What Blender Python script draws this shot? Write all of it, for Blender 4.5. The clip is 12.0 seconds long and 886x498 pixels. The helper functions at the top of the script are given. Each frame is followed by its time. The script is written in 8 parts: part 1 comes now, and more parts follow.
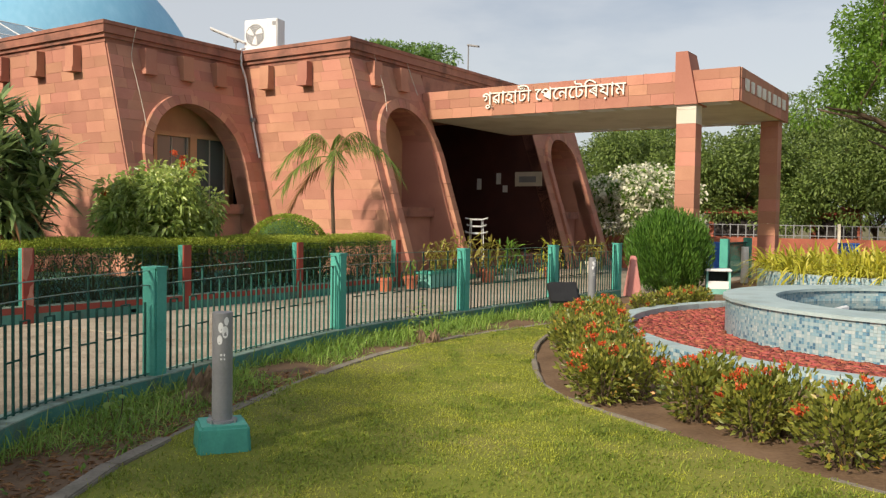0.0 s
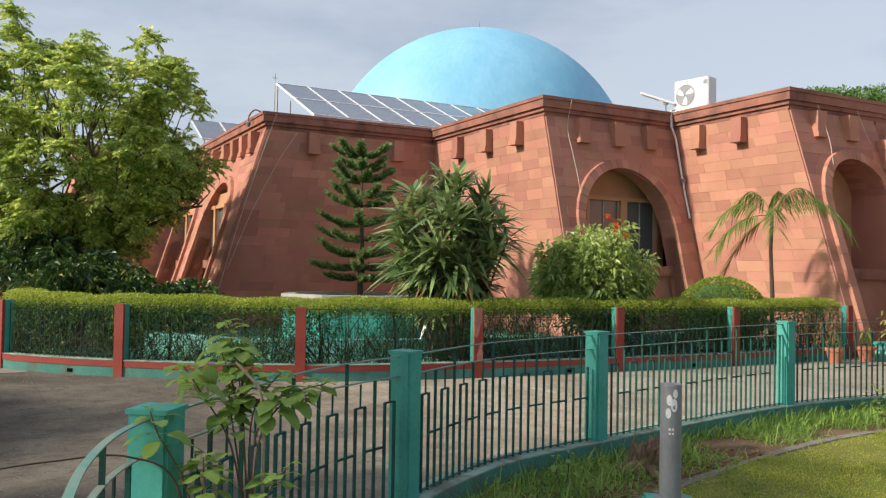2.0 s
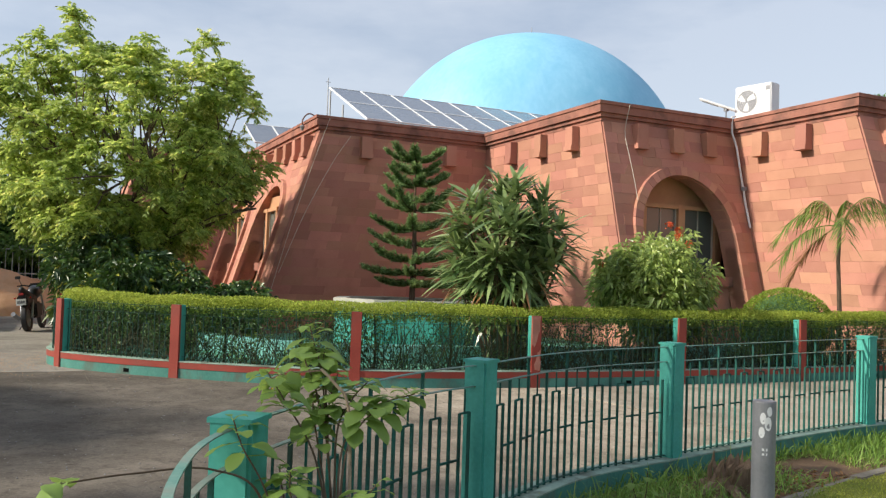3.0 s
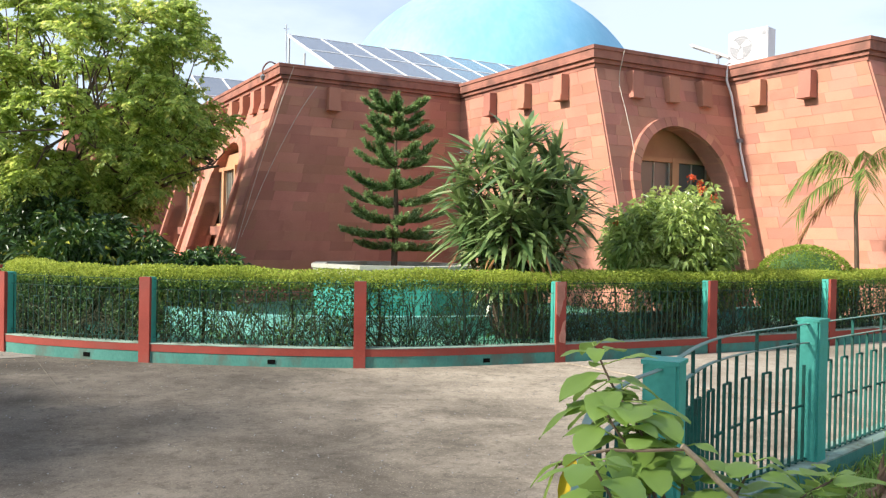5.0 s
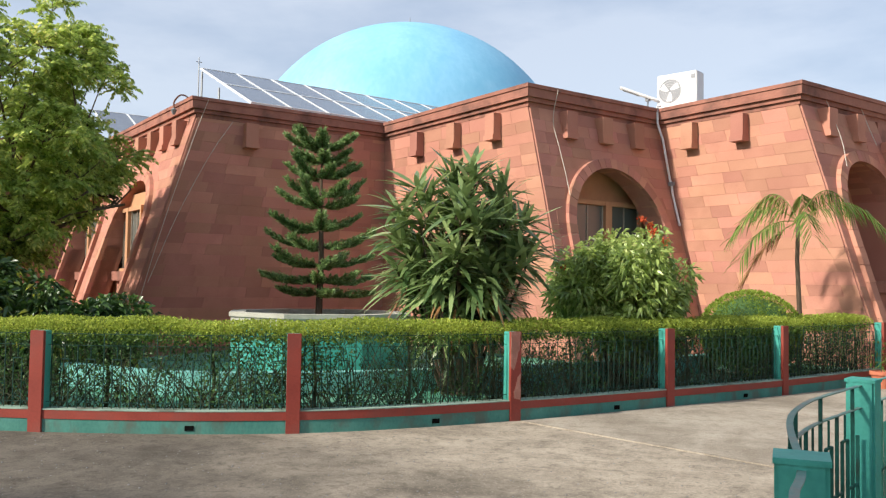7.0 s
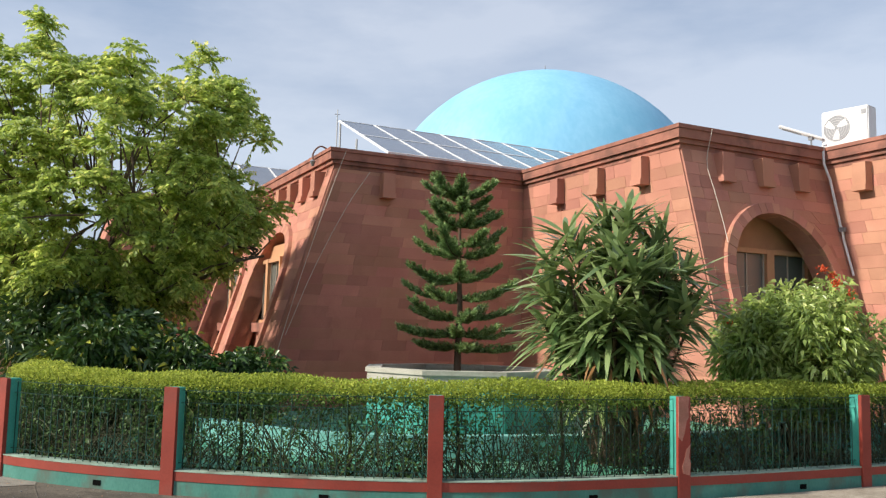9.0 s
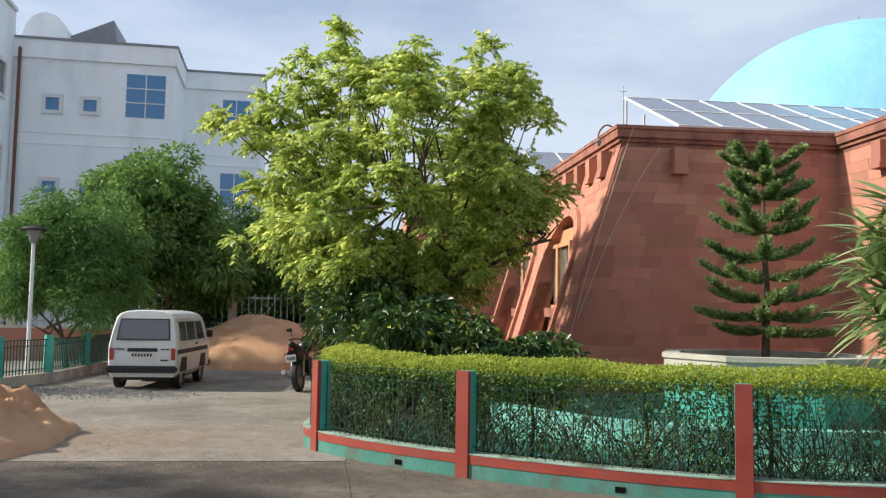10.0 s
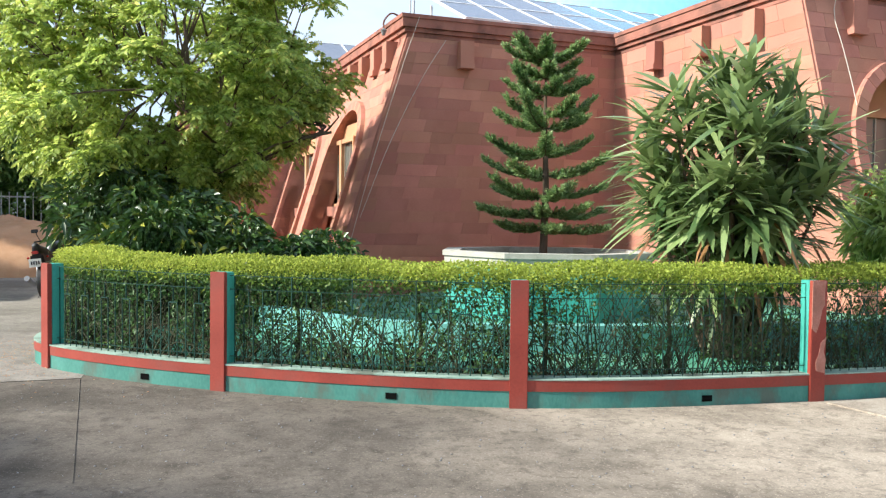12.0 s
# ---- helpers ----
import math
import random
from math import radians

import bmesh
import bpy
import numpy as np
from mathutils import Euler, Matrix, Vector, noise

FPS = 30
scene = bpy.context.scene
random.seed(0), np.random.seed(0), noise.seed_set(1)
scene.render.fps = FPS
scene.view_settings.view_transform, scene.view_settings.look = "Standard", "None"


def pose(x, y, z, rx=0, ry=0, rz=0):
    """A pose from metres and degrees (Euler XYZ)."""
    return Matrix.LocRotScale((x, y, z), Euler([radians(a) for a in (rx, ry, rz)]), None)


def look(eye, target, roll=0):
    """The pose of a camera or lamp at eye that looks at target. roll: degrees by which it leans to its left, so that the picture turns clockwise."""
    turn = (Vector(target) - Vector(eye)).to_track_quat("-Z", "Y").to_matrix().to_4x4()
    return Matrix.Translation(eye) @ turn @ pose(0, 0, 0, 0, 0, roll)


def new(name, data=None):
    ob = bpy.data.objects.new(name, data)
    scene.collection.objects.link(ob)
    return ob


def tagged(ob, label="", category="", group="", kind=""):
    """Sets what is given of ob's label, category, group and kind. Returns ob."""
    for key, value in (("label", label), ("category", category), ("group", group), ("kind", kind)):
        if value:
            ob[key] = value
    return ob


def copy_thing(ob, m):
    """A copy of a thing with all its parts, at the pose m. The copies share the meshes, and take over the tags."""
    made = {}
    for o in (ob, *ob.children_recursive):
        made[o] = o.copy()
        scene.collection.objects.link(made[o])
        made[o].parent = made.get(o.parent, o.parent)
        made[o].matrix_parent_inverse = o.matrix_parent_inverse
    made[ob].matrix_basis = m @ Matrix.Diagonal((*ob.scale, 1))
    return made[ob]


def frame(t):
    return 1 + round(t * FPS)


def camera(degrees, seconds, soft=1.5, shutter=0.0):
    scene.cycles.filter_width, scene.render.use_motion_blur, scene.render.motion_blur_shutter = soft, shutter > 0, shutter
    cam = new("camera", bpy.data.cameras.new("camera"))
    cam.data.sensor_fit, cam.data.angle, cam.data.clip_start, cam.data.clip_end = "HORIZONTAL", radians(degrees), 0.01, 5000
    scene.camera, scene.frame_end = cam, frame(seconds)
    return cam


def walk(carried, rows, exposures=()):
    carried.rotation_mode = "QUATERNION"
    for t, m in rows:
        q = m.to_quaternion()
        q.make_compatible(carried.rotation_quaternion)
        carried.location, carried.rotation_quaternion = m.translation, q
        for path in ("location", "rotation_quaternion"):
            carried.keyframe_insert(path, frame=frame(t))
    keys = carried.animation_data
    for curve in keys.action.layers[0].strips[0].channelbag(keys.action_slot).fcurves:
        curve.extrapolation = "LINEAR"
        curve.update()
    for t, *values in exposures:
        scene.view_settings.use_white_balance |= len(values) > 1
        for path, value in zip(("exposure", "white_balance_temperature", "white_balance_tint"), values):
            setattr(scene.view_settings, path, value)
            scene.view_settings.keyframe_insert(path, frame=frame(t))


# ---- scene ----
# camera: seconds, x, y, z, yaw, pitch, roll
cam = camera(55.41, 12.0, soft=1.3)
PATH = [
    (0.0, 0.878, 1.539, 1.524, -1.29, -2.15, -0.90),
    (0.5, 0.839, 1.531, 1.530, 7.86, -0.36, -0.70),
    (1.0, 0.826, 1.560, 1.537, 16.67, 0.79, -0.86),
    (1.5, 0.723, 1.620, 1.553, 23.13, 1.25, -0.91),
    (2.0, 0.687, 1.690, 1.564, 26.86, 1.47, -0.97),
    (2.5, 0.622, 1.715, 1.554, 29.73, 1.71, -1.41),
    (2.7, 0.589, 1.728, 1.552, 30.53, 1.86, -1.92),
    (4.3, -0.931, 2.463, 1.510, 23.21, 1.26, -1.92),
    (4.5, -0.983, 2.524, 1.525, 24.93, 0.98, -1.90),
    (5.0, -1.149, 2.706, 1.548, 25.77, -0.73, -1.03),
    (5.5, -1.401, 2.879, 1.512, 19.42, -0.09, -0.72),
    (6.0, -1.564, 3.071, 1.516, 18.21, 0.15, -0.96),
    (6.5, -1.741, 3.289, 1.528, 18.92, 1.33, -0.63),
    (7.0, -1.969, 3.495, 1.551, 19.53, 2.43, -0.90),
    (7.2, -2.037, 3.561, 1.563, 19.57, 2.67, -0.93),
    (8.8, -2.414, 4.149, 1.627, 27.68, 5.62, -1.33),
    (9.0, -2.467, 4.186, 1.606, 28.42, 5.71, -1.36),
    (9.5, -2.585, 4.377, 1.583, 39.77, 4.75, -0.81),
    (10.0, -2.677, 4.548, 1.580, 48.18, 4.36, -0.88),
    (10.5, -2.804, 4.716, 1.555, 47.75, 2.81, -0.59),
    (11.0, -2.973, 4.914, 1.537, 44.26, 0.87, 0.20),
    (11.5, -3.022, 5.157, 1.519, 39.08, -1.02, 0.13),
    (12.0, -3.083, 5.342, 1.505, 34.16, -2.06, -0.72),
]
EXPOSURES = [(0, 0.14, 7150, 9), (1.0, 0.14, 6900, 9), (1.5, 0.15, 6700, 9), (2.5, 0.29, 6500, 8), (4.5, 0.45, 6350, 8), (5.0, 0.82, 6280, 8), (5.5, 0.50, 6400, 8), (7, 0.43, 6350, 8), (9, 0.34, 6400, 9), (10, 0.48, 6400, 9), (10.5, 0.68, 6300, 9), (11, 0.83, 6130, 9), (12, 0.96, 6000, 7)]
walk(cam, [(t, pose(x, y, z, 90 + pitch, roll, yaw)) for t, x, y, z, yaw, pitch, roll in PATH], EXPOSURES)

# world: hazy sky with broken cloud
SUN_TRAVEL = Vector((0.69, 0.72, -0.66)).normalized()
world = bpy.data.worlds.new("world")
scene.world = world
world.use_nodes = True
wn, wl = world.node_tree.nodes, world.node_tree.links
wn.clear()
w_out, w_bg = wn.new("ShaderNodeOutputWorld"), wn.new("ShaderNodeBackground")
w_sky = wn.new("ShaderNodeTexSky")
w_sky.sky_type, w_sky.sun_disc = "NISHITA", False
w_sky.sun_elevation = math.asin(-SUN_TRAVEL.z)
w_sky.sun_rotation = math.atan2(-SUN_TRAVEL.x, -SUN_TRAVEL.y)
w_sky.air_density, w_sky.dust_density, w_sky.ozone_density = 1.0, 2.0, 1.0
w_tc, w_map = wn.new("ShaderNodeTexCoord"), wn.new("ShaderNodeMapping")
w_map.inputs["Scale"].default_value = (1.0, 1.0, 3.2)
w_n1 = wn.new("ShaderNodeTexNoise")
w_n1.inputs["Scale"].default_value, w_n1.inputs["Detail"].default_value, w_n1.inputs["Roughness"].default_value = 1.7, 7.0, 0.56
w_ramp = wn.new("ShaderNodeValToRGB")
w_ramp.color_ramp.elements[0].position, w_ramp.color_ramp.elements[0].color = 0.40, (3.0, 3.55, 4.6, 1)
w_ramp.color_ramp.elements[1].position, w_ramp.color_ramp.elements[1].color = 0.60, (5.4, 5.65, 6.3, 1)
w_mix = wn.new("ShaderNodeMixRGB")
w_mix.inputs["Fac"].default_value = 0.62
wl.new(w_tc.outputs["Generated"], w_map.inputs["Vector"])
wl.new(w_map.outputs["Vector"], w_n1.inputs["Vector"])
wl.new(w_n1.outputs["Fac"], w_ramp.inputs["Fac"])
wl.new(w_sky.outputs["Color"], w_mix.inputs["Color1"])
wl.new(w_ramp.outputs["Color"], w_mix.inputs["Color2"])
wl.new(w_mix.outputs["Color"], w_bg.inputs["Color"])
w_bg.inputs["Strength"].default_value = 0.122
wl.new(w_bg.outputs["Background"], w_out.inputs["Surface"])

sun_data = bpy.data.lights.new("sun", "SUN")
sun_data.energy, sun_data.angle, sun_data.color = 4.6, radians(2.5), (1.0, 0.915, 0.79)
sun = new("sun", sun_data)
sun.matrix_world = look((-20, -20, 20), Vector((-20, -20, 20)) + SUN_TRAVEL)

# ---- materials ----
def surface(name, dark, light, rough=0.7, scale=3.0, fine=40.0, bump=0.15, metal=0.0, stain=None, stain_scale=0.6, stain_amount=0.5, piece=0.0, island=0.0, spec=0.4, stretch=(1, 1, 1)):
    """Two-scale noise between two colours, with optional stains and a tone for each piece."""
    m = bpy.data.materials.new(name)
    m.use_nodes = True
    n, l = m.node_tree.nodes, m.node_tree.links
    b = n["Principled BSDF"]
    b.inputs["Roughness"].default_value, b.inputs["Metallic"].default_value = rough, metal
    b.inputs["Specular IOR Level"].default_value = spec
    geo, mp = n.new("ShaderNodeTexCoord"), n.new("ShaderNodeMapping")
    mp.inputs["Scale"].default_value = stretch
    l.new(geo.outputs["Object"], mp.inputs["Vector"])
    n1, n2 = n.new("ShaderNodeTexNoise"), n.new("ShaderNodeTexNoise")
    n1.inputs["Scale"].default_value, n1.inputs["Detail"].default_value = scale, 5
    n2.inputs["Scale"].default_value, n2.inputs["Detail"].default_value = fine, 3
    for q in (n1, n2):
        l.new(mp.outputs["Vector"], q.inputs["Vector"])
    add = n.new("ShaderNodeMath")
    add.operation = "MULTIPLY_ADD"
    add.inputs[1].default_value, add.inputs[2].default_value = 0.45, 0.0
    l.new(n2.outputs["Fac"], add.inputs[0])
    tot = n.new("ShaderNodeMath")
    tot.operation = "MULTIPLY_ADD"
    tot.inputs[1].default_value = 0.75
    l.new(n1.outputs["Fac"], tot.inputs[0])
    l.new(add.outputs[0], tot.inputs[2])
    ramp = n.new("ShaderNodeValToRGB")
    ramp.color_ramp.elements[0].position, ramp.color_ramp.elements[1].position = 0.36, 0.84
    ramp.color_ramp.elements[0].color, ramp.color_ramp.elements[1].color = (*dark, 1), (*light, 1)
    l.new(tot.outputs[0], ramp.inputs["Fac"])
    col = ramp.outputs["Color"]
    if stain:
        n3, r3, mix = n.new("ShaderNodeTexNoise"), n.new("ShaderNodeValToRGB"), n.new("ShaderNodeMixRGB")
        n3.inputs["Scale"].default_value, n3.inputs["Detail"].default_value, n3.inputs["Roughness"].default_value = stain_scale, 6, 0.62
        l.new(mp.outputs["Vector"], n3.inputs["Vector"])
        r3.color_ramp.elements[0].position, r3.color_ramp.elements[1].position = 0.48, 0.64
        r3.color_ramp.elements[0].color, r3.color_ramp.elements[1].color = (0, 0, 0, 1), (stain_amount,) * 3 + (1,)
        l.new(n3.outputs["Fac"], r3.inputs["Fac"])
        l.new(r3.outputs["Color"], mix.inputs["Fac"])
        l.new(col, mix.inputs["Color1"])
        mix.inputs["Color2"].default_value = (*stain, 1)
        col = mix.outputs["Color"]
    if piece or island:
        src = n.new("ShaderNodeObjectInfo" if piece else "ShaderNodeNewGeometry")
        rnd = src.outputs["Random" if piece else "Random Per Island"]
        hsv, rng, rng2 = n.new("ShaderNodeHueSaturation"), n.new("ShaderNodeMapRange"), n.new("ShaderNodeMapRange")
        k = piece or island
        rng.inputs["To Min"].default_value, rng.inputs["To Max"].default_value = 1 - k, 1 + k
        l.new(rnd, rng.inputs["Value"])
        l.new(rng.outputs["Result"], hsv.inputs["Value"])
        mul = n.new("ShaderNodeMath")
        mul.operation, mul.inputs[1].default_value = "FRACT", 0
        m7 = n.new("ShaderNodeMath")
        m7.operation, m7.inputs[1].default_value = "MULTIPLY", 7.31
        l.new(rnd, m7.inputs[0])
        l.new(m7.outputs[0], mul.inputs[0])
        rng2.inputs["To Min"].default_value, rng2.inputs["To Max"].default_value = 0.5 - k * 0.05, 0.5 + k * 0.05
        l.new(mul.outputs[0], rng2.inputs["Value"])
        l.new(rng2.outputs["Result"], hsv.inputs["Hue"])
        l.new(col, hsv.inputs["Color"])
        col = hsv.outputs["Color"]
    l.new(col, b.inputs["Base Color"])
    if bump:
        bp = n.new("ShaderNodeBump")
        bp.inputs["Strength"].default_value, bp.inputs["Distance"].default_value = bump, 0.02
        l.new(tot.outputs[0], bp.inputs["Height"])
        l.new(bp.outputs["Normal"], b.inputs["Normal"])
    return m


def foliage(name, dark, light, tip=None, rough=0.45, translucent=0.35, spec=0.4):
    """Leaves: a tone for each leaf, light passing through."""
    m = bpy.data.materials.new(name)
    m.use_nodes = True
    n, l = m.node_tree.nodes, m.node_tree.links
    b, out = n["Principled BSDF"], n["Material Output"]
    b.inputs["Roughness"].default_value, b.inputs["Specular IOR Level"].default_value = rough, spec
    geo, tc, ns = n.new("ShaderNodeNewGeometry"), n.new("ShaderNodeTexCoord"), n.new("ShaderNodeTexNoise")
    ns.inputs["Scale"].default_value, ns.inputs["Detail"].default_value = 1.6, 2
    l.new(tc.outputs["Object"], ns.inputs["Vector"])
    a = n.new("ShaderNodeMath")
    a.operation, a.inputs[1].default_value = "MULTIPLY_ADD", 0.5
    l.new(geo.outputs["Random Per Island"], a.inputs[0])
    a2 = n.new("ShaderNodeMath")
    a2.operation, a2.inputs[1].default_value = "MULTIPLY", 0.55
    l.new(ns.outputs["Fac"], a2.inputs[0])
    l.new(a2.outputs[0], a.inputs[2])
    ramp = n.new("ShaderNodeValToRGB")
    e = ramp.color_ramp.elements
    e[0].position, e[0].color = 0.2, (*dark, 1)
    e[1].position, e[1].color = 0.72, (*light, 1)
    if tip:
        q = e.new(0.86)
        q.color = (*tip, 1)
    l.new(a.outputs[0], ramp.inputs["Fac"])
    l.new(ramp.outputs["Color"], b.inputs["Base Color"])
    tr, mix = n.new("ShaderNodeBsdfTranslucent"), n.new("ShaderNodeMixShader")
    hs = n.new("ShaderNodeHueSaturation")
    hs.inputs["Value"].default_value, hs.inputs["Saturation"].default_value, hs.inputs["Hue"].default_value = 1.3, 1.0, 0.487
    l.new(ramp.outputs["Color"], hs.inputs["Color"])
    l.new(hs.outputs["Color"], tr.inputs["Color"])
    mix.inputs["Fac"].default_value = translucent
    l.new(b.outputs["BSDF"], mix.inputs[1])
    l.new(tr.outputs["BSDF"], mix.inputs[2])
    l.new(mix.outputs["Shader"], out.inputs["Surface"])
    return m


def glass(name, tint, rough=0.05):
    m = surface(name, tint, tint, rough, bump=0, spec=0.9)
    return m


STONE = surface("red_sandstone", (0.395, 0.180, 0.126), (0.530, 0.260, 0.182), 0.85, 2.2, 60, 0.4, piece=0.17, stain=(0.35, 0.152, 0.108), stain_scale=1.1, stain_amount=0.45, spec=0.2)
STONE_J = surface("red_sandstone_joined", (0.395, 0.180, 0.126), (0.530, 0.260, 0.182), 0.85, 2.2, 60, 0.4, island=0.17, stain=(0.35, 0.152, 0.108), stain_scale=1.1, stain_amount=0.45, spec=0.2)
STONE_TRIM = surface("dark_sandstone_trim", (0.27, 0.115, 0.085), (0.40, 0.18, 0.13), 0.85, 3, 60, 0.3, stain=(0.10, 0.06, 0.05), stain_scale=1.6, stain_amount=0.6, spec=0.2)
MORTAR = surface("mortar", (0.36, 0.165, 0.12), (0.48, 0.225, 0.165), 0.9, 4, 80, 0.2)
PLASTER = surface("ochre_plaster", (0.50, 0.25, 0.13), (0.60, 0.33, 0.18), 0.85, 2, 50, 0.1, stain=(0.35, 0.18, 0.1), stain_amount=0.4)
CREAM = surface("cream_plaster", (0.55, 0.50, 0.42), (0.66, 0.61, 0.52), 0.85, 1.5, 50, 0.08, stain=(0.38, 0.33, 0.26), stain_scale=0.9, stain_amount=0.4)
DOME = surface("blue_dome_paint", (0.19, 0.46, 0.67), (0.29, 0.58, 0.78), 0.55, 0.5, 6, 0.1, stain=(0.16, 0.44, 0.65), stain_scale=0.8, stain_amount=0.45, stretch=(1, 1, 0.35))
MINT = surface("mint_paint", (0.045, 0.29, 0.235), (0.085, 0.42, 0.345), 0.55, 2.5, 45, 0.12, stain=(0.03, 0.20, 0.165), stain_scale=2.0, stain_amount=0.55)
MINT_PALE = surface("pale_mint_paint", (0.14, 0.40, 0.34), (0.24, 0.54, 0.49), 0.6, 2.5, 45, 0.1, stain=(0.08, 0.26, 0.22), stain_scale=2.5, stain_amount=0.5)
MINT_DARK = surface("green_metal_paint", (0.009, 0.060, 0.048), (0.020, 0.116, 0.093), 0.6, 6, 60, 0.1, stain=(0.024, 0.018, 0.014), stain_scale=5, stain_amount=0.5, spec=0.2)
REDPAINT = surface("red_oxide_paint", (0.22, 0.034, 0.022), (0.33, 0.056, 0.036), 0.6, 3, 50, 0.12, stain=(0.2, 0.06, 0.045), stain_scale=2.5, stain_amount=0.5)


def worn_drive(name, dark, mid, light):
    """Old concrete: broad dark and pale blotches, scuffs, and pale stone specks in the worn skin."""
    m = surface(name, mid, light, 0.9, 2.6, 45, 0.5, stain=dark, stain_scale=0.42, stain_amount=0.85, spec=0.2)
    n, l = m.node_tree.nodes, m.node_tree.links
    b = n["Principled BSDF"]
    col = b.inputs["Base Color"].links[0].from_socket
    tc = n.new("ShaderNodeTexCoord")
    for scale, lo, hi, tint, amount in ((0.33, 0.52, 0.68, light, 0.75), (0.8, 0.50, 0.66, dark, 0.6), (0.62, 0.55, 0.66, light, 0.7), (1.7, 0.55, 0.72, dark, 0.55), (6.0, 0.52, 0.66, dark, 0.6), (17.0, 0.53, 0.66, dark, 0.6), (23.0, 0.58, 0.68, light, 0.7)):
        t, rp, mx, mp = n.new("ShaderNodeTexNoise"), n.new("ShaderNodeValToRGB"), n.new("ShaderNodeMixRGB"), n.new("ShaderNodeMapping")
        mp.inputs["Location"].default_value = (scale * 3.1, 7.0, 0)
        t.inputs["Scale"].default_value, t.inputs["Detail"].default_value, t.inputs["Roughness"].default_value, t.inputs["Distortion"].default_value = scale, 7, 0.68, 0.6
        rp.color_ramp.elements[0].position, rp.color_ramp.elements[1].position = lo, hi
        rp.color_ramp.elements[0].color, rp.color_ramp.elements[1].color = (0, 0, 0, 1), (amount,) * 3 + (1,)
        l.new(tc.outputs["Object"], mp.inputs["Vector"])
        l.new(mp.outputs["Vector"], t.inputs["Vector"])
        l.new(t.outputs["Fac"], rp.inputs["Fac"])
        l.new(rp.outputs["Color"], mx.inputs["Fac"])
        l.new(col, mx.inputs["Color1"])
        mx.inputs["Color2"].default_value = (*tint, 1)
        col = mx.outputs["Color"]
    for scale, cut, tint in ((38.0, 0.16, [1.7 * c for c in light]), (55.0, 0.15, [0.55 * c for c in dark])):
        vo, rp, mx = n.new("ShaderNodeTexVoronoi"), n.new("ShaderNodeValToRGB"), n.new("ShaderNodeMixRGB")
        vo.inputs["Scale"].default_value = scale
        rp.color_ramp.elements[0].position, rp.color_ramp.elements[1].position = cut, cut + 0.10
        rp.color_ramp.elements[0].color, rp.color_ramp.elements[1].color = (0.28, 0.28, 0.28, 1), (0, 0, 0, 1)
        l.new(tc.outputs["Object"], vo.inputs["Vector"])
        l.new(vo.outputs["Distance"], rp.inputs["Fac"])
        l.new(rp.outputs["Color"], mx.inputs["Fac"])
        l.new(col, mx.inputs["Color1"])
        mx.inputs["Color2"].default_value = (*tint, 1)
        col = mx.outputs["Color"]
    l.new(col, b.inputs["Base Color"])
    return m


KERB_MINT = surface("weathered_mint_paint", (0.042, 0.17, 0.138), (0.09, 0.27, 0.22), 0.75, 3.5, 45, 0.3, stain=(0.10, 0.115, 0.09), stain_scale=3.2, stain_amount=0.8, stretch=(1, 1, 0.6))
KERB_PALE = surface("chalky_mint_paint", (0.20, 0.31, 0.25), (0.36, 0.46, 0.38), 0.8, 3.5, 45, 0.3, stain=(0.11, 0.12, 0.09), stain_scale=3.0, stain_amount=0.85)
JOINT = surface("concrete_joint", (0.085, 0.072, 0.058), (0.16, 0.138, 0.11), 0.95, 3, 40, 0.4, stain=(0.17, 0.15, 0.12), stain_scale=2.0, stain_amount=0.9)
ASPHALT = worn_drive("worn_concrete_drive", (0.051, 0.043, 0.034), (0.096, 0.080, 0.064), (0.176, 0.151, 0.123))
# sunlit side of the drive, with its worn paleness, multiplied into the colour by position
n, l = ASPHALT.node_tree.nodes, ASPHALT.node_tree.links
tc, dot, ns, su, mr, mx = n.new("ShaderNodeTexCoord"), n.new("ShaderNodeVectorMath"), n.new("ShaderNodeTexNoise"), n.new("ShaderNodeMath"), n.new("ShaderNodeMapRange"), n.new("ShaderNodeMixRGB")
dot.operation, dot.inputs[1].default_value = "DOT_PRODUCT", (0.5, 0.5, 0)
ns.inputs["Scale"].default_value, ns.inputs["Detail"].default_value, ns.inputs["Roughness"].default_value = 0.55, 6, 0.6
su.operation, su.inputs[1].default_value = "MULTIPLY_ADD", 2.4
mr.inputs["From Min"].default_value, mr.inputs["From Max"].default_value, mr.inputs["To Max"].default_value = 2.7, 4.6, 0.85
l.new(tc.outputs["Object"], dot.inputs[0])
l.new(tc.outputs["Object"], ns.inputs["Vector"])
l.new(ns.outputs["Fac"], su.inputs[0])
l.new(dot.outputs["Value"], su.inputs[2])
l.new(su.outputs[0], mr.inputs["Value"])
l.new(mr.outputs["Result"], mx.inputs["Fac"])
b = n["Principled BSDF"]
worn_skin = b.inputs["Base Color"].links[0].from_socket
sunlit_wear = n.new("ShaderNodeMixRGB")
sunlit_wear.blend_type, sunlit_wear.inputs["Fac"].default_value, sunlit_wear.inputs["Color2"].default_value = "MULTIPLY", 1.0, (2.85, 2.82, 2.7, 1)
l.new(worn_skin, sunlit_wear.inputs["Color1"])
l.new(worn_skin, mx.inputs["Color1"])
l.new(sunlit_wear.outputs["Color"], mx.inputs["Color2"])
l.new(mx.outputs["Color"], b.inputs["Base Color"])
DUSTY = worn_drive("dusty_concrete_drive", (0.13, 0.115, 0.096), (0.205, 0.186, 0.16), (0.30, 0.275, 0.235))
CONCRETE = worn_drive("pale_concrete", (0.20, 0.165, 0.125), (0.31, 0.26, 0.205), (0.42, 0.37, 0.30))
